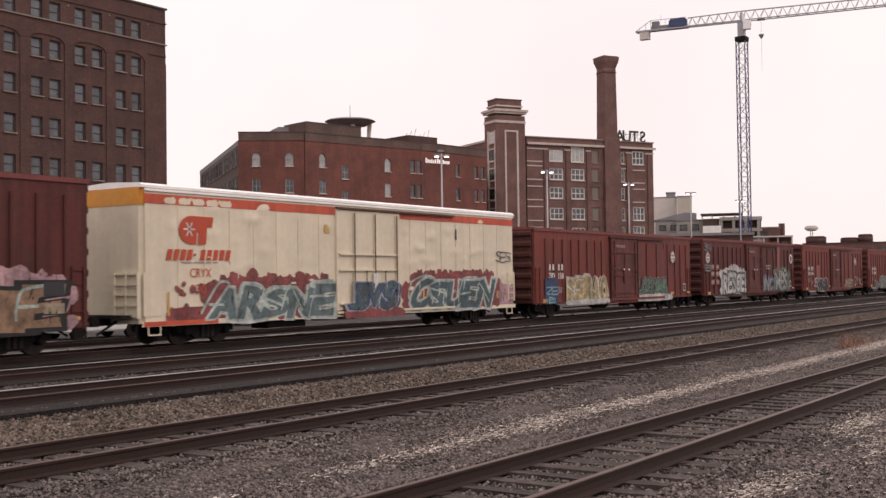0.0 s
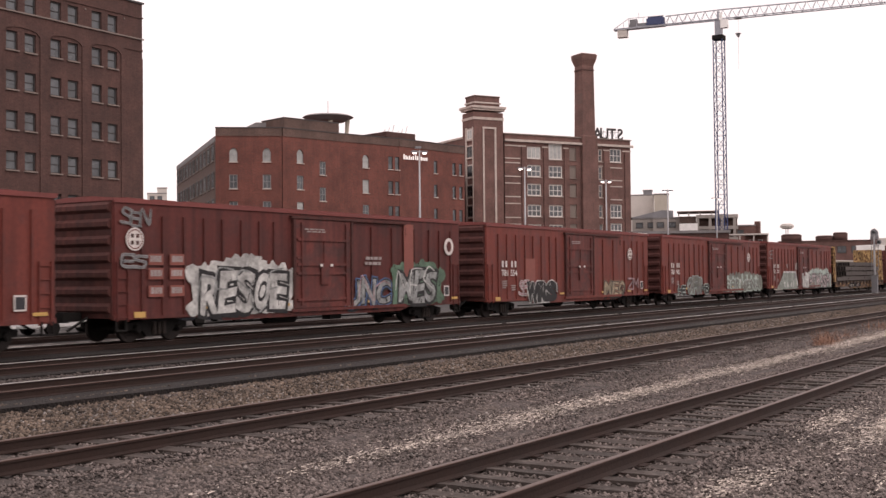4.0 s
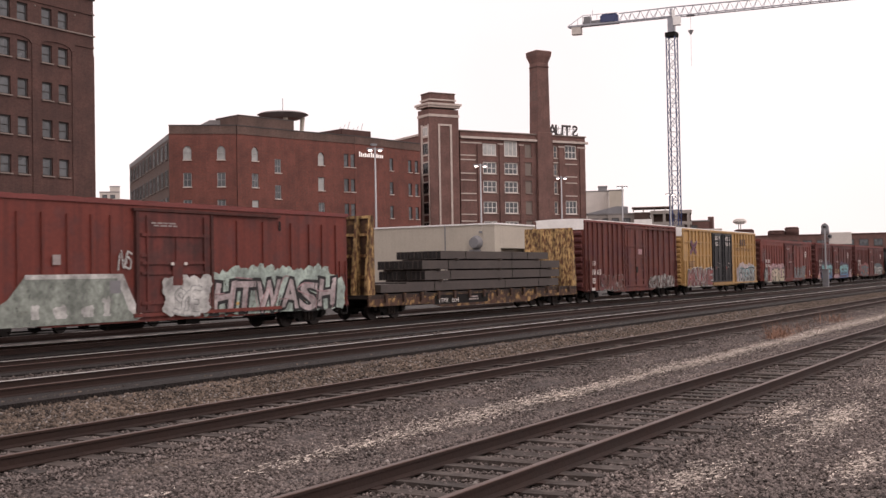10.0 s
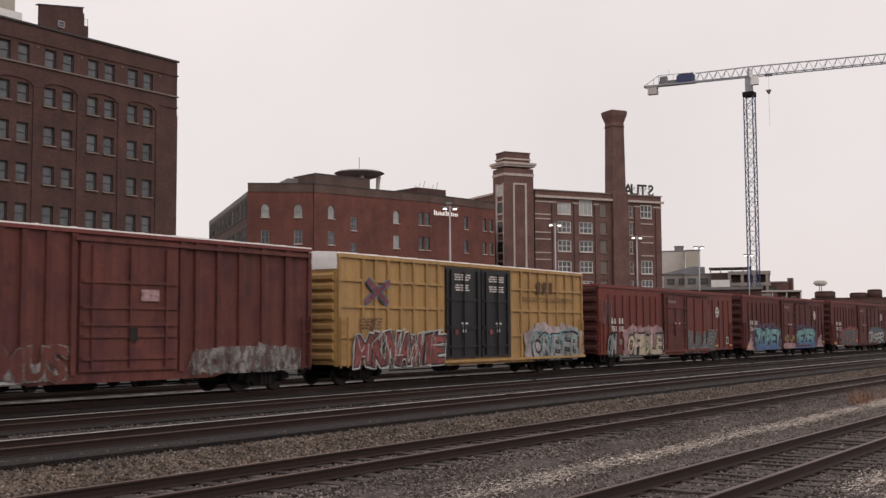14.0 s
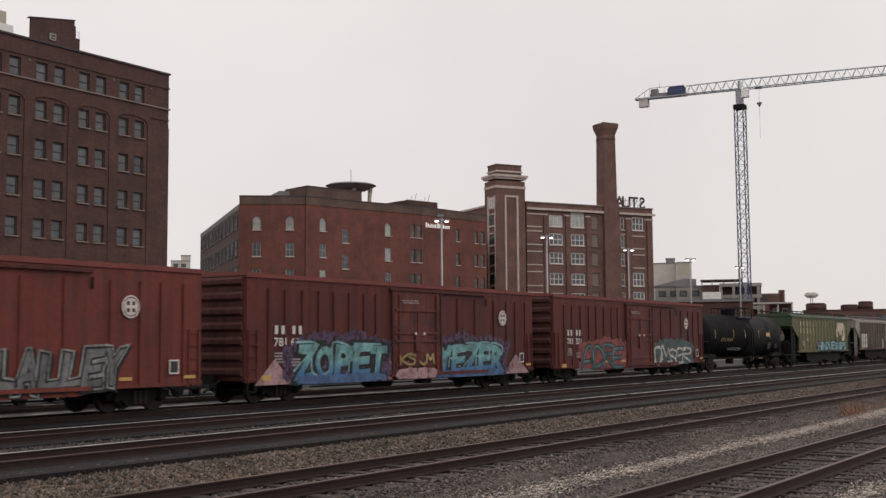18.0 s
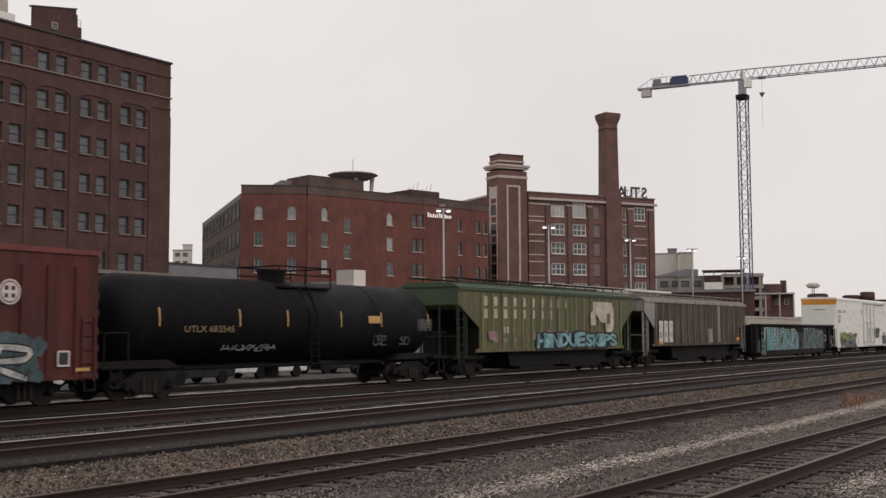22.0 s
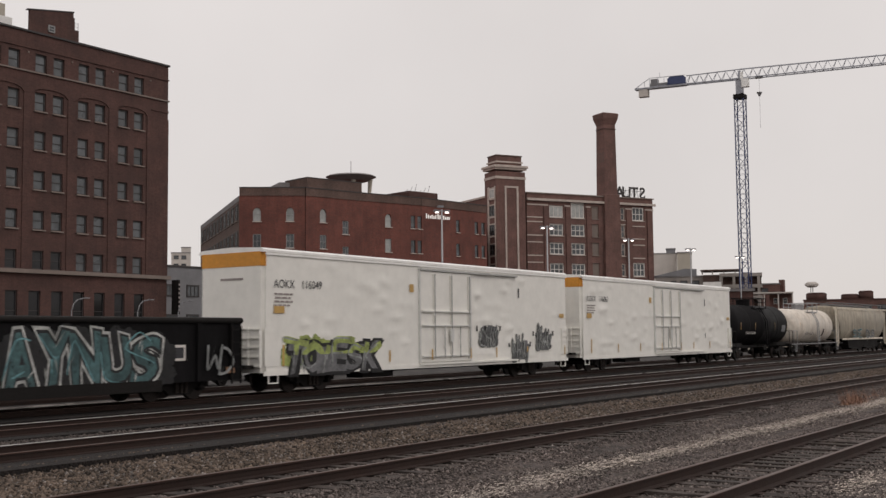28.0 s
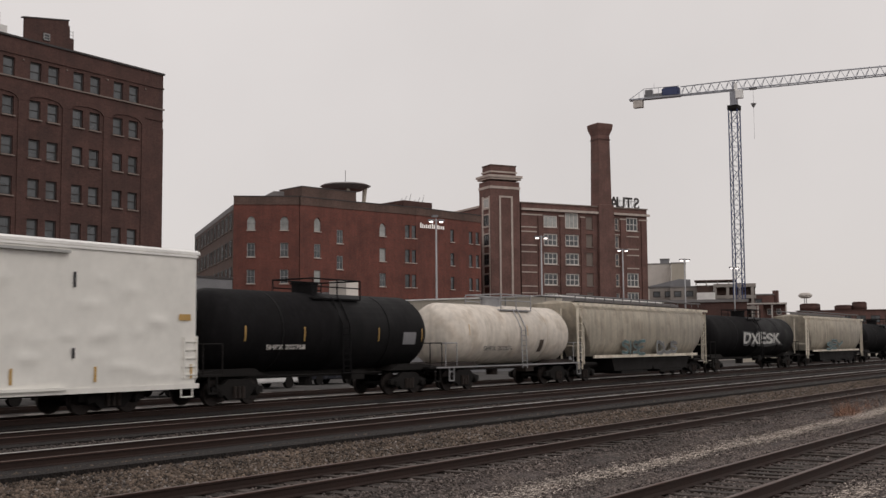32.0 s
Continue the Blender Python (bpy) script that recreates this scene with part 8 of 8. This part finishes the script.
for u in (0.1, 0.62, 1.36, 2.1, 2.9, 3.8, 4.55, 5.35, 6.2, 10.3, 10.95, 11.9, 12.9, 14.0, 15.2, 16.4):
    part("side_rib", rib, RED3, c, m=pose(u - L / 2, -HALF_W, 0))
    part("side_rib", rib, RED3, c, m=pose(u - L / 2, HALF_W, 0, 0, 0, 180))
d = door_panel(c, L, 6.4, 10.1, z0 + 0.1, eave - 0.3, -HALF_W - 0.03, RED3, (1.3, 1.95, 2.3, 2.8, 3.55), (6.8, 8.2, 9.6))
part("door_rail", boxes((6.2 - L / 2, 16.3 - L / 2, -HALF_W - 0.16, -HALF_W - 0.09, eave - 0.3, eave - 0.18)), RED3, c)
patch(d, 8.6 - L / 2, 9.3 - L / 2, 3.0, 3.35, -HALF_W - 0.15, P_PINK, "logo_shape")
part("lock_plate", boxes((8.15 - L / 2, 8.45 - L / 2, -HALF_W - 0.19, -HALF_W - 0.15, 1.8, 2.2)), GRIME, d)
sd = -HALF_W - 0.092
letters("reporting_mark", "CBX", 0.36, MARKW, c, 1.0 - L / 2, sd, 2.3, 0.0, 0.62)
letters("car_number", "150", 0.42, MARKW, c, 0.95 - L / 2, sd, 1.75, 0.01, 0.55)
letters("car_number", "615", 0.42, MARKW, c, 1.75 - L / 2, sd, 1.75, 0.01, 0.6)
bars(c, 1.0 - L / 2, 1.45, sd, 3, 0.5, 0.07, MARKW)
patch(c, 0.9 - L / 2, 1.35 - L / 2, 0.78, 0.95, sd, MARKW, "reflector")
part("graffiti_outline", block_letters("SUMUS", 2.3 - L / 2, 6.0 - L / 2, 0.74, 1.7, sd - 0.003, 0.06, 81, wild=0.2), P_SCUFF, c, "thin runny grey graffiti outlines")
part("graffiti_fill", block_letters("SUMUS", 2.3 - L / 2, 6.0 - L / 2, 0.74, 1.7, sd - 0.006, 0.035, 81, wild=0.2), RED3, c)
part("graffiti_overspray", cloud(2.3 - L / 2, 6.1 - L / 2, 0.7, 1.3, sd - 0.001, rnd, 20, 0.4), P_SCUFF, c)
part("graffiti_overspray", cloud(10.6 - L / 2, 16.0 - L / 2, 0.7, 1.75, sd - 0.001, rnd, 20, 0.5), P_SCUFF, c)
ladder(c, 0.1 - L / 2, 0.7, 2.6, sd, RED3)
ladder(c, L / 2 - 0.55, 0.7, 2.6, sd, RED3)

# yellow boxcar with black double doors
L = 19.75
c = rail_car("boxcar", "yellow high-cube boxcar with black double plug doors", 199.5, L, "high-cube boxcars")
running_gear(c, L, 2.1)
shell(c, L, 0.82, 4.95, 5.1, YELLOW, WHITEROOF)
end_ribs(c, L, 0.82, 4.3, YELLOW, 9)
part("end_band", boxes((-L / 2 - 0.04, -L / 2 + 0.02, -HALF_W, HALF_W, 4.4, 4.95)), WHITEROOF, c, "white band on the car end")
part("eave_angle", boxes((-L / 2, L / 2, -HALF_W - 0.1, -HALF_W, 4.84, 4.98)), YELLOW, c)
side_sill(c, L, 0.82, YELLOW)
rib = sheet("side_rib", boxes((-0.07, 0.07, -0.09, 0.0, 0.86, 4.85)), YELLOW)
for u in (0.1, 1.5, 2.3, 3.1, 3.97, 4.85, 5.75, 6.6, 12.55, 13.5, 14.3, 15.2, 16.1, 17.0, 17.9, 18.8, 19.65):
    part("side_rib", rib, YELLOW, c, m=pose(u - L / 2, -HALF_W, 0))
for a, b in ((0.1, 7.0), (12.5, 19.7)):
    for z in (1.85, 3.0, 4.0):
        part("side_girt", boxes((a - L / 2, b - L / 2, -HALF_W - 0.075, -HALF_W, z - 0.05, z + 0.05)), YELLOW, c)
for a, b in ((7.15, 9.85), (9.95, 12.4)):
    d = door_panel(c, L, a, b, 0.9, 4.78, -HALF_W - 0.04, DOORBLACK, (1.4, 2.2, 3.4), (a + 0.3, b - 0.3), name="plug_door")
    for q in (4.45, 4.0):
        bars(d, a + 0.55 - L / 2, q, -HALF_W - 0.12, 3, 1.3, 0.06, MARKW)
    for x, z, w, h, m_ in ((a + 1.2, 2.0, 0.25, 0.28, MARKW), (a + 0.6, 1.9, 0.25, 0.22, P_RED), (a + 1.1, 2.35, 0.5, 0.08, MARKW), (a + 0.35, 2.15, 0.7, 0.03, MARKG)):
        patch(d, x - L / 2, x + w - L / 2, z, z + h, -HALF_W - 0.14, m_, "door_placard")
    part("lock_rod", boxes((a + 1.25 - L / 2, a + 1.32 - L / 2, -HALF_W - 0.2, -HALF_W - 0.15, 1.0, 4.6)), DOORBLACK, d)
part("door_sill_rail", boxes((6.9 - L / 2, L / 2, -HALF_W - 0.2, -HALF_W - 0.09, 0.72, 0.82)), YELLOW, c)
sd = -HALF_W - 0.094
graffiti(c, "X", 1.9, 2.9, 3.2, 4.0, sd, P_RED, P_BLUE, None, None, 0.15, 91, label="red brand-shaped mark")
for k in range(3):
    patch(c, 14.9 + k * 0.6 - L / 2, 15.25 + k * 0.6 - L / 2, 3.85, 4.4, sd, BROWNSTENCIL, "brand_bar")
letters("slogan", "RAILCAR POOLING EXPERTS", 0.34, BROWNSTENCIL, c, 13.5 - L / 2, sd - 0.002, 3.42, 0.0, 4.9, "dark slogan lettering")
bars(c, 1.2 - L / 2, 2.5, sd, 4, 1.5, 0.07, P_BROWN)
graffiti(c, "MKNAWIE", 1.0, 7.0, 0.75, 1.9, sd, P_RED, P_WHITE, P_WHITE, None, 0.2, 92, label="red and white jagged graffiti")
graffiti(c, "CREEB", 14.4, 19.2, 0.75, 1.9, sd, P_SILVER, P_BLACK, P_SKY, P_PALE, 0.3, 93, label="silver and pale blue graffiti with black lines")
ladder(c, 0.1 - L / 2, 0.7, 2.6, sd, YELLOW)
ladder(c, L / 2 - 0.55, 0.7, 2.6, sd, YELLOW)

c, sd = red_boxcar(221.2, 20.2, "783100", "oxide-red boxcar with cream and pink graffiti")
graffiti(c, "OM", 0.9, 2.0, 0.8, 1.9, sd, P_SILVER, P_BLACK, None, None, 0.16, 101)
graffiti(c, "VXI", 0.3, 1.6, 2.4, 3.6, sd, P_GREY, P_GREY, None, None, 0.03, 104)
graffiti(c, "OFIBLE", 3.4, 8.1, 0.7, 1.8, sd, P_CREAM, P_BLACK, P_PINK, P_PINK, 0.36, 102, label="cream and pink bubble graffiti")
graffiti(c, "RLALLEY", 11.8, 16.9, 0.85, 1.9, sd, P_GREY, P_SILVER, None, None, 0.16, 103, label="thin faded grey graffiti")

c, sd = red_boxcar(243.4, 19.85, "781673", "maroon-red boxcar with blue and aqua graffiti along its lower half", RED2)
for a, b, sd_ in ((2.3, 8.0, 6), (11.3, 17.2, 9)):
    part("graffiti_overspray", cloud(a - 9.925, b - 9.925, 0.62, 1.25, sd - 0.002, random.Random(sd_), 24, 0.2), P_BLUE, c, "blue band of spray paint")
graffiti(c, "ZOPET", 2.5, 7.9, 0.8, 2.0, sd, P_FADE, P_BLACK, P_SKY, P_VIOLET, 0.4, 111, label="aqua and blue block graffiti", wild=0.07)
graffiti(c, "YEZER", 11.5, 16.9, 0.8, 1.95, sd, P_FADE, P_BLACK, P_SKY, P_VIOLET, 0.4, 112, wild=0.07)
for a, b, q in ((2.4, 7.9, 31), (11.4, 17.0, 32)):
    part("graffiti_overspray", cloud(a - 9.925, b - 9.925, 0.62, 1.0, sd - 0.03, random.Random(q), 24, 0.3), P_BLUE, c)
for a, b in ((0.4, 2.4), (8.0, 8.3), (16.9, 19.3)):
    bm = bmesh.new()
    prism(bm, [(a - 9.925, 0.66), (b - 9.925, 0.66), ((a + b) / 2 - 9.925, 1.55)], "y", sd - 0.004, sd - 0.002)
    part("graffiti_panel", bm, P_PINK, c)
graffiti(c, "KS", 8.7, 9.7, 1.2, 1.6, sd - 0.12, P_YELLOW, P_YELLOW, None, None, 0.05, 113)
graffiti(c, "JM", 10.1, 11.0, 1.25, 1.6, sd - 0.12, P_YELLOW, P_YELLOW, None, None, 0.05, 114)
part("graffiti_overspray", cloud(8.4 - 9.925, 11.4 - 9.925, 0.64, 1.15, sd - 0.1, random.Random(15), 18, 0.3), P_PINK, c, "pink spray across the door foot")

c, sd = red_boxcar(265.3, 20.5, "783321", "maroon-red boxcar with teal, red and white graffiti", RED2)
graffiti(c, "ADRE", 3.2, 8.0, 0.75, 1.8, sd, P_TEAL, P_BLACK, P_AQUA, P_RED, 0.13, 121, label="teal graffiti on a red cloud")
graffiti(c, "DMSER", 12.4, 18.0, 0.8, 1.75, sd, P_WHITE, P_BLACK, P_CREAM, P_SLATE, 0.13, 122, label="white and black graffiti on grey-blue", wild=0.25)

c, r, zc = tank_car(286.0, 18.35, TANK, "long black tank car with yellow reflective strips", 1.5, 2.5)
H = 9.175
for u in (2.15, 5.7, 8.1, 11.1, 13.6, 16.85):
    on_tank(c, r, zc, u - H, 2.6, 0.065, 0.58, MARKY)
on_tank(c, r, zc, 12.8 - H, 2.6, 0.76, 0.28, MARKY, "yellow_plate")
letters("car_number", "UTLX 683545", 0.3, TANSTENCIL, c, 3.2 - H, -r - 0.02, 2.12, 0.0, 2.25)
graffiti(c, "ATOXXZRA", 5.15, 7.7, 1.5, 1.72, -1.24, P_GREY, P_GREY, None, None, 0.025, 131)
on_tank(c, r, zc, 16.1 - H, 2.4, 1.05, 0.5, P_FAINT, "data_plate")
graffiti(c, "OSE", 13.25, 14.05, 1.6, 1.95, -1.4, P_FAINT, P_FAINT, None, None, 0.04, 132)
graffiti(c, "SO", 15.0, 15.6, 1.6, 1.9, -1.4, P_FAINT, P_FAINT, None, None, 0.04, 133)

c, sd = hopper(305.0, 18.25, GREEN, GREENEND, "faded green covered hopper with white stencilled bars and aqua graffiti", GREENEND, 4.2, 1.3, 17, rib_mat=GREENRIB, post_mat=DARKGREEN, lead=(0.15, 1.85), tail=(0.08, 1.45), inset=1.5)
H = 11.725
c["half"] = H
for k in range(10):
    mark_bars(c, 4.8 + k * 0.87 - H, 3.3, 0.42, 0.42, -HALF_W - 0.004, MARKT, 60 + k, "owner_name_bar")
for k in range(8):
    mark_bars(c, 4.8 + k * 0.87 - H, 2.74, 0.42, 0.42, -HALF_W - 0.004, MARKT, 80 + k, "owner_name_bar")
for k in range(3):
    letters("car_number", ("44", "57", "67")[k], 0.26, MARKT, c, 5.65 + k * 0.87 - H, -HALF_W - 0.006, 1.62, 0.0, 0.36)
for k in range(2):
    mark_bars(c, 6.5 + k * 0.3 - H, 2.05, 0.26, 0.3, -HALF_W - 0.006, MARKT, 95 + k, "owner_mark_bar")
bm = bmesh.new()
prism(bm, [(15.4 - H, 2.45), (16.0 - H, 2.45), (16.0 - H, 3.05), (16.7 - H, 2.6), (17.2 - H, 2.6), (17.2 - H, 2.1), (18.0 - H, 2.1), (18.2 - H, 2.4), (18.2 - H, 3.3), (18.0 - H, 3.7), (15.7 - H, 3.7), (15.7 - H, 3.25), (15.4 - H, 3.1)], "y", sd - 0.004, sd - 0.001)
part("logo_shape", bm, MARKT, c, "worn cream logo shape")
patch(c, 17.35 - H, 17.75 - H, 2.55, 3.1, sd - 0.002, GREEN, "logo_notch")
for px in (5.1, 9.2, 10.6, 12.3, 14.0):
    part("graffiti_overspray", cloud(px - H, px + 0.8 - H, 1.75, 2.2, sd - 0.001, random.Random(int(px * 10)), 12, 0.2), P_PINK, c)
graffiti(c, "HINDUE", 9.6, 14.7, 1.35, 2.05, sd, P_SKY, P_BLACK, None, None, 0.36, 141, 0.0, "aqua block-letter graffiti", 0.06)
graffiti(c, "SKIPS", 14.8, 18.5, 1.35, 2.0, sd, P_SKY, P_BLACK, None, None, 0.33, 142, 0.0, wild=0.06)

c, sd = hopper(324.65, 17.9, TAUPE, TAUPEEND, "weathered grey-brown covered hopper with white number panels", TAUPERIB, 4.1, 1.35, 15, rib_mat=TAUPERIB, post_mat=TAUPEEND, lead=(0.15, 1.6), tail=(0.08, 1.62), inset=1.5)
H = 9.3
for k in range(3):
    px = 2.54 + k * 0.76 - H
    patch(c, px, px + 0.57, 1.48, 2.76, sd, MARKW, "number_panel")
    letters("reporting_mark", "SMW"[k], 0.34, MARKB, c, px + 0.16, sd - 0.012, 2.36, 0.0)
    letters("car_number", ("82", "69", "45")[k], 0.44, MARKB, c, px + 0.08, sd - 0.012, 1.78, 0.0, 0.42)
patch(c, 10.5 - H, 11.35 - H, 1.4, 2.3, sd, TAUPEEND, "paint_patch")
patch(c, 12.3 - H, 12.9 - H, 1.4, 3.8, sd + 0.04, TAUPEEND, "paint_patch")
patch(c, 2.5 - H, 3.1 - H, 1.36, 1.5, sd - 0.006, AMBER, "reflector")
patch(c, 15.9 - H, 16.5 - H, 1.5, 1.72, sd, AMBER, "reflector")
bm = bmesh.new()
prism(bm, [(-8.78, 3.93), (-8.78, 3.3), (-7.37, 2.32), (-7.22, 2.5), (-7.22, 3.93)], "y", sd + 0.05, sd + 0.06)
part("end_sheet", bm, TAUPEEND, c, "pale grey end sheet")

# black gondola
L = 21.8
c = rail_car("gondola_car", "black steel gondola with large teal graffiti", 343.4, L)
H = L / 2
running_gear(c, L, 2.3, (0.6, 0.9))
bm = bmesh.new()
box(bm, -H, H, -HALF_W, -HALF_W + 0.08, 0.75, 2.55)
box(bm, -H, H, HALF_W - 0.08, HALF_W, 0.75, 2.55)
box(bm, -H, -H + 0.08, -HALF_W + 0.08, HALF_W - 0.08, 0.75, 2.55)
box(bm, H - 0.08, H, -HALF_W + 0.08, HALF_W - 0.08, 0.75, 2.55)
box(bm, -H, H, -HALF_W, HALF_W, 0.62, 0.75)
part("tub", bm, TANK, c)
for s in (-1, 1):
    bm = bmesh.new()
    tube(bm, (-H, s * (HALF_W + 0.02), 2.58), (H, s * (HALF_W + 0.02), 2.58), 0.1, 8)
    part("top_rail", bm, BLACK, c, smooth=True)
rib = sheet("side_rib", boxes((-0.07, 0.07, -0.1, 0.0, 0.62, 2.5)), TANK)
for k in range(15):
    u = 0.5 + k * (L - 1.0) / 14
    if u < 2.0 or u > 19.0:
        part("side_rib", rib, TANK, c, m=pose(u - H, -HALF_W, 0))
    part("side_rib", rib, TANK, c, m=pose(u - H, HALF_W, 0, 0, 0, 180))
part("side_sill", boxes((-H + 3.5, H - 3.5, -HALF_W - 0.04, -HALF_W + 0.02, 0.38, 0.72)), BLACK, c)
sd = -HALF_W - 0.01
H = 13.1
c["half"] = H
graffiti(c, "IHORD", 5.9, 13.5, 0.65, 2.2, sd, P_AQUA, P_WHITE, P_MINT, P_BLACK, 0.24, 151, 0.0, "large teal graffiti with white outlines", 0.2, top=2.42)
graffiti(c, "AYNUS", 14.9, 20.4, 0.65, 2.1, sd, P_TEAL, P_WHITE, P_AQUA, P_BLACK, 0.2, 152, 0.0, wild=0.2, top=2.42)
graffiti(c, "S", 3.9, 5.4, 0.6, 1.5, sd, P_GREEN, P_TEAL, None, None, 0.3, 153)
patch(c, 21.0 - H, 21.5 - H, 1.3, 1.8, sd, MARKW, "inspection_panel")
patch(c, 21.08 - H, 21.42 - H, 1.38, 1.72, sd - 0.004, MARKB, "inspection_panel")
letters("car_number", "518", 0.28, MARKW, c, 4.4 - H, sd - 0.004, 1.9, 0.0)
graffiti(c, "WD", 22.4, 23.5, 0.9, 1.7, sd - 0.1, P_SILVER, P_GREY, None, None, 0.05, 154)
patch(c, 23.2 - H, 23.6 - H, 0.85, 1.05, sd - 0.1, P_BROWN, "reflector")
ladder(c, L / 2 - 0.55, 0.5, 2.4, sd - 0.09, BLACK)
ladder(c, -L / 2 + 0.1, 0.5, 2.4, sd - 0.09, BLACK)

for u0, number, tags in ((366.3, "116049", True), (390.5, "116063", False)):
    L = 22.5
    c, sd = reefer(u0, L, WHITE, "clean white refrigerator car with amber end band" + (" and grey-lime graffiti" if tags else ""), 5.0)
    end_cap(c, L, 4.5, 5.0, AMBER)
    letters("reporting_mark", "AOKX", 0.42, MARKB, c, 0.5 - L / 2, sd, 3.75, 0.0, 1.1)
    letters("car_number", number, 0.42, MARKB, c, 1.95 - L / 2, sd, 3.75, 0.0, 1.15)
    bars(c, 0.5 - L / 2, 3.5, sd + 0.004, 4, 1.0, 0.06, MARKG, 2.2)
    patch(c, 0.5 - L / 2, 1.05 - L / 2, 2.85, 3.1, sd, MARKY, "warning_label")
    patch(c, 21.6 - L / 2, 22.1 - L / 2, 2.85, 3.05, sd, MARKY, "warning_label")
    part("end_stencil", boxes((-L / 2 - 0.012, -L / 2 - 0.006, -0.6, 0.5, 4.02, 4.1)), MARKG, c)
    if tags:
        part("graffiti_overspray", cloud(0.9 - L / 2, 4.0 - L / 2, 1.0, 2.1, sd - 0.002, random.Random(17), 20, 0.1), P_LIME, c, "lime-yellow cloud of spray")
        part("graffiti_overspray", cloud(3.9 - L / 2, 6.4 - L / 2, 1.25, 1.75, sd - 0.002, random.Random(19), 20, 0.1), P_LIME, c)
        graffiti(c, "TOIESK", 1.1, 6.5, 0.75, 1.75, sd, P_GREY, P_BLACK, P_SILVER, None, 0.29, 171, 0.15, "grey and lime graffiti with black outlines")
        part("graffiti_fill", strokes("TOIESK", 1.1 - L / 2, 6.5 - L / 2, 0.75, 1.75, sd - 0.024, 0.25, random.Random(171), 0.15, wild=0.13, foot=1.38), P_LIME, c)["kind"] = "stuff"
        for k, (a, z) in enumerate(((14.1, 1.5), (16.9, 0.75), (19.2, 1.25))):
            part("graffiti_overspray", cloud(a - L / 2, a + 1.5 - L / 2, z, z + 1.0, sd - 0.002, random.Random(k), 20, 0.2), P_GREY, c)
            for q in range(2):
                graffiti(c, ("UINV", "NUI")[q], a + 0.05, a + 1.45, z + 0.03 + q * 0.4, z + 0.55 + q * 0.45, sd - 0.003, P_SILVER, P_BLACK, P_WHITE, None, 0.08, 180 + k * 5 + q, wild=0.35)
            for q in range(7):
                part("paint_dab", cloud(a - 0.35 + 0.33 * q - L / 2, a - 0.22 + 0.33 * q - L / 2, z + (0.1 if q % 2 else 0.7), z + (0.3 if q % 2 else 0.95), sd - 0.004, random.Random(q), 8), P_BLACK, c)

c, r, zc = tank_car(413.2, 14.3, TANK, "black tank car with yellow strips and dome railing", 1.5, 2.55)
for u in (2.0, 5.1, 7.2, 9.6, 12.6):
    on_tank(c, r, zc, u - 7.15, 2.45, 0.06, 0.52, MARKY)
letters("car_number", "SHPX 202768", 0.24, MARKW, c, 3.1 - 7.15, -1.46, 1.9, 0.0, 2.1)
on_tank(c, r, zc, 11.3 - 7.15, 2.3, 0.9, 0.5, GREYWALL, "data_plate")
c, r, zc = tank_car(427.6, 13.2, TANKW, "dirty white tank car with rust streaks and side ladder", 1.42, 2.5)
letters("car_number", "SHPX 202876", 0.3, MARKB, c, 4.4 - 7.7, -1.41, 1.75, 0.0, 2.6)
part("side_handrail", boxes((0.4 - 7.7, 13.9 - 7.7, -1.52, -1.47, 1.02, 1.08)), POLE, c, "pale rail along the tank side")
for u in (3.2, 8.5):
    on_tank(c, r, zc, u - 7.7, 2.7, 0.05, 0.5, MARKY)
on_tank(c, r, zc, 9.8 - 7.7, 1.95, 0.4, 0.6, TAUPE, "rust_patch")
c, sd = hopper(440.1, 19.1, PALEHOP, PALEHOP, "pale grey round-sided covered hopper with faint graffiti", PALEHOP, 4.3, 1.35, 15, True)
c["half"] = 11.05
graffiti(c, "GISE", 7.0, 10.0, 1.45, 2.1, sd + 0.02, P_TEAL, P_SILVER, None, None, 0.1, 191)
graffiti(c, "DUG", 12.0, 15.0, 1.45, 2.1, sd + 0.02, P_GREY, P_SILVER, None, None, 0.1, 192)
c, r, zc = tank_car(459.8, 20.5, TANK, "long black tank car with white block graffiti", 1.5, 2.5)
graffiti(c, "DXESK", 6.6, 15.2, 1.95, 2.75, -1.52, P_WHITE, P_BLACK, None, None, 0.22, 193, label="white block graffiti")
c, sd = hopper(482.2, 19.6, PALEHOP, PALEHOP, "pale grey round-sided covered hopper", PALEHOP, 4.35, 1.35, 15, True)
graffiti(c, "SEY", 6.0, 11.0, 1.45, 2.1, sd + 0.02, P_TEAL, P_SILVER, None, None, 0.12, 194)
c, r, zc = tank_car(502.5, 20.0, TANK, "black tank car near the end of the train", 1.5, 2.45)


def motions():
    for car, x in CARS:
        walk(car, [(t, pose(x - s, TRACKS["train"], TRAIN_Z)) for t, s in RUN])
    # wheels and axles turn about their own middle as the train rolls; all share the first one's keys
    times, ways = zip(*RUN)
    steps = [k / FPS for k in range(32 * FPS + 1)]
    first = ROLLING[0]
    walk(first, [(t, pose(0, 0, 0, 0, -math.degrees(float(np.interp(t, times, ways)) / 0.46), 0)) for t in steps])
    for o in ROLLING[1:]:
        o.rotation_mode = "QUATERNION"
        keys = o.animation_data_create()
        keys.action = first.animation_data.action
        keys.action_slot = first.animation_data.action_slot


motions()
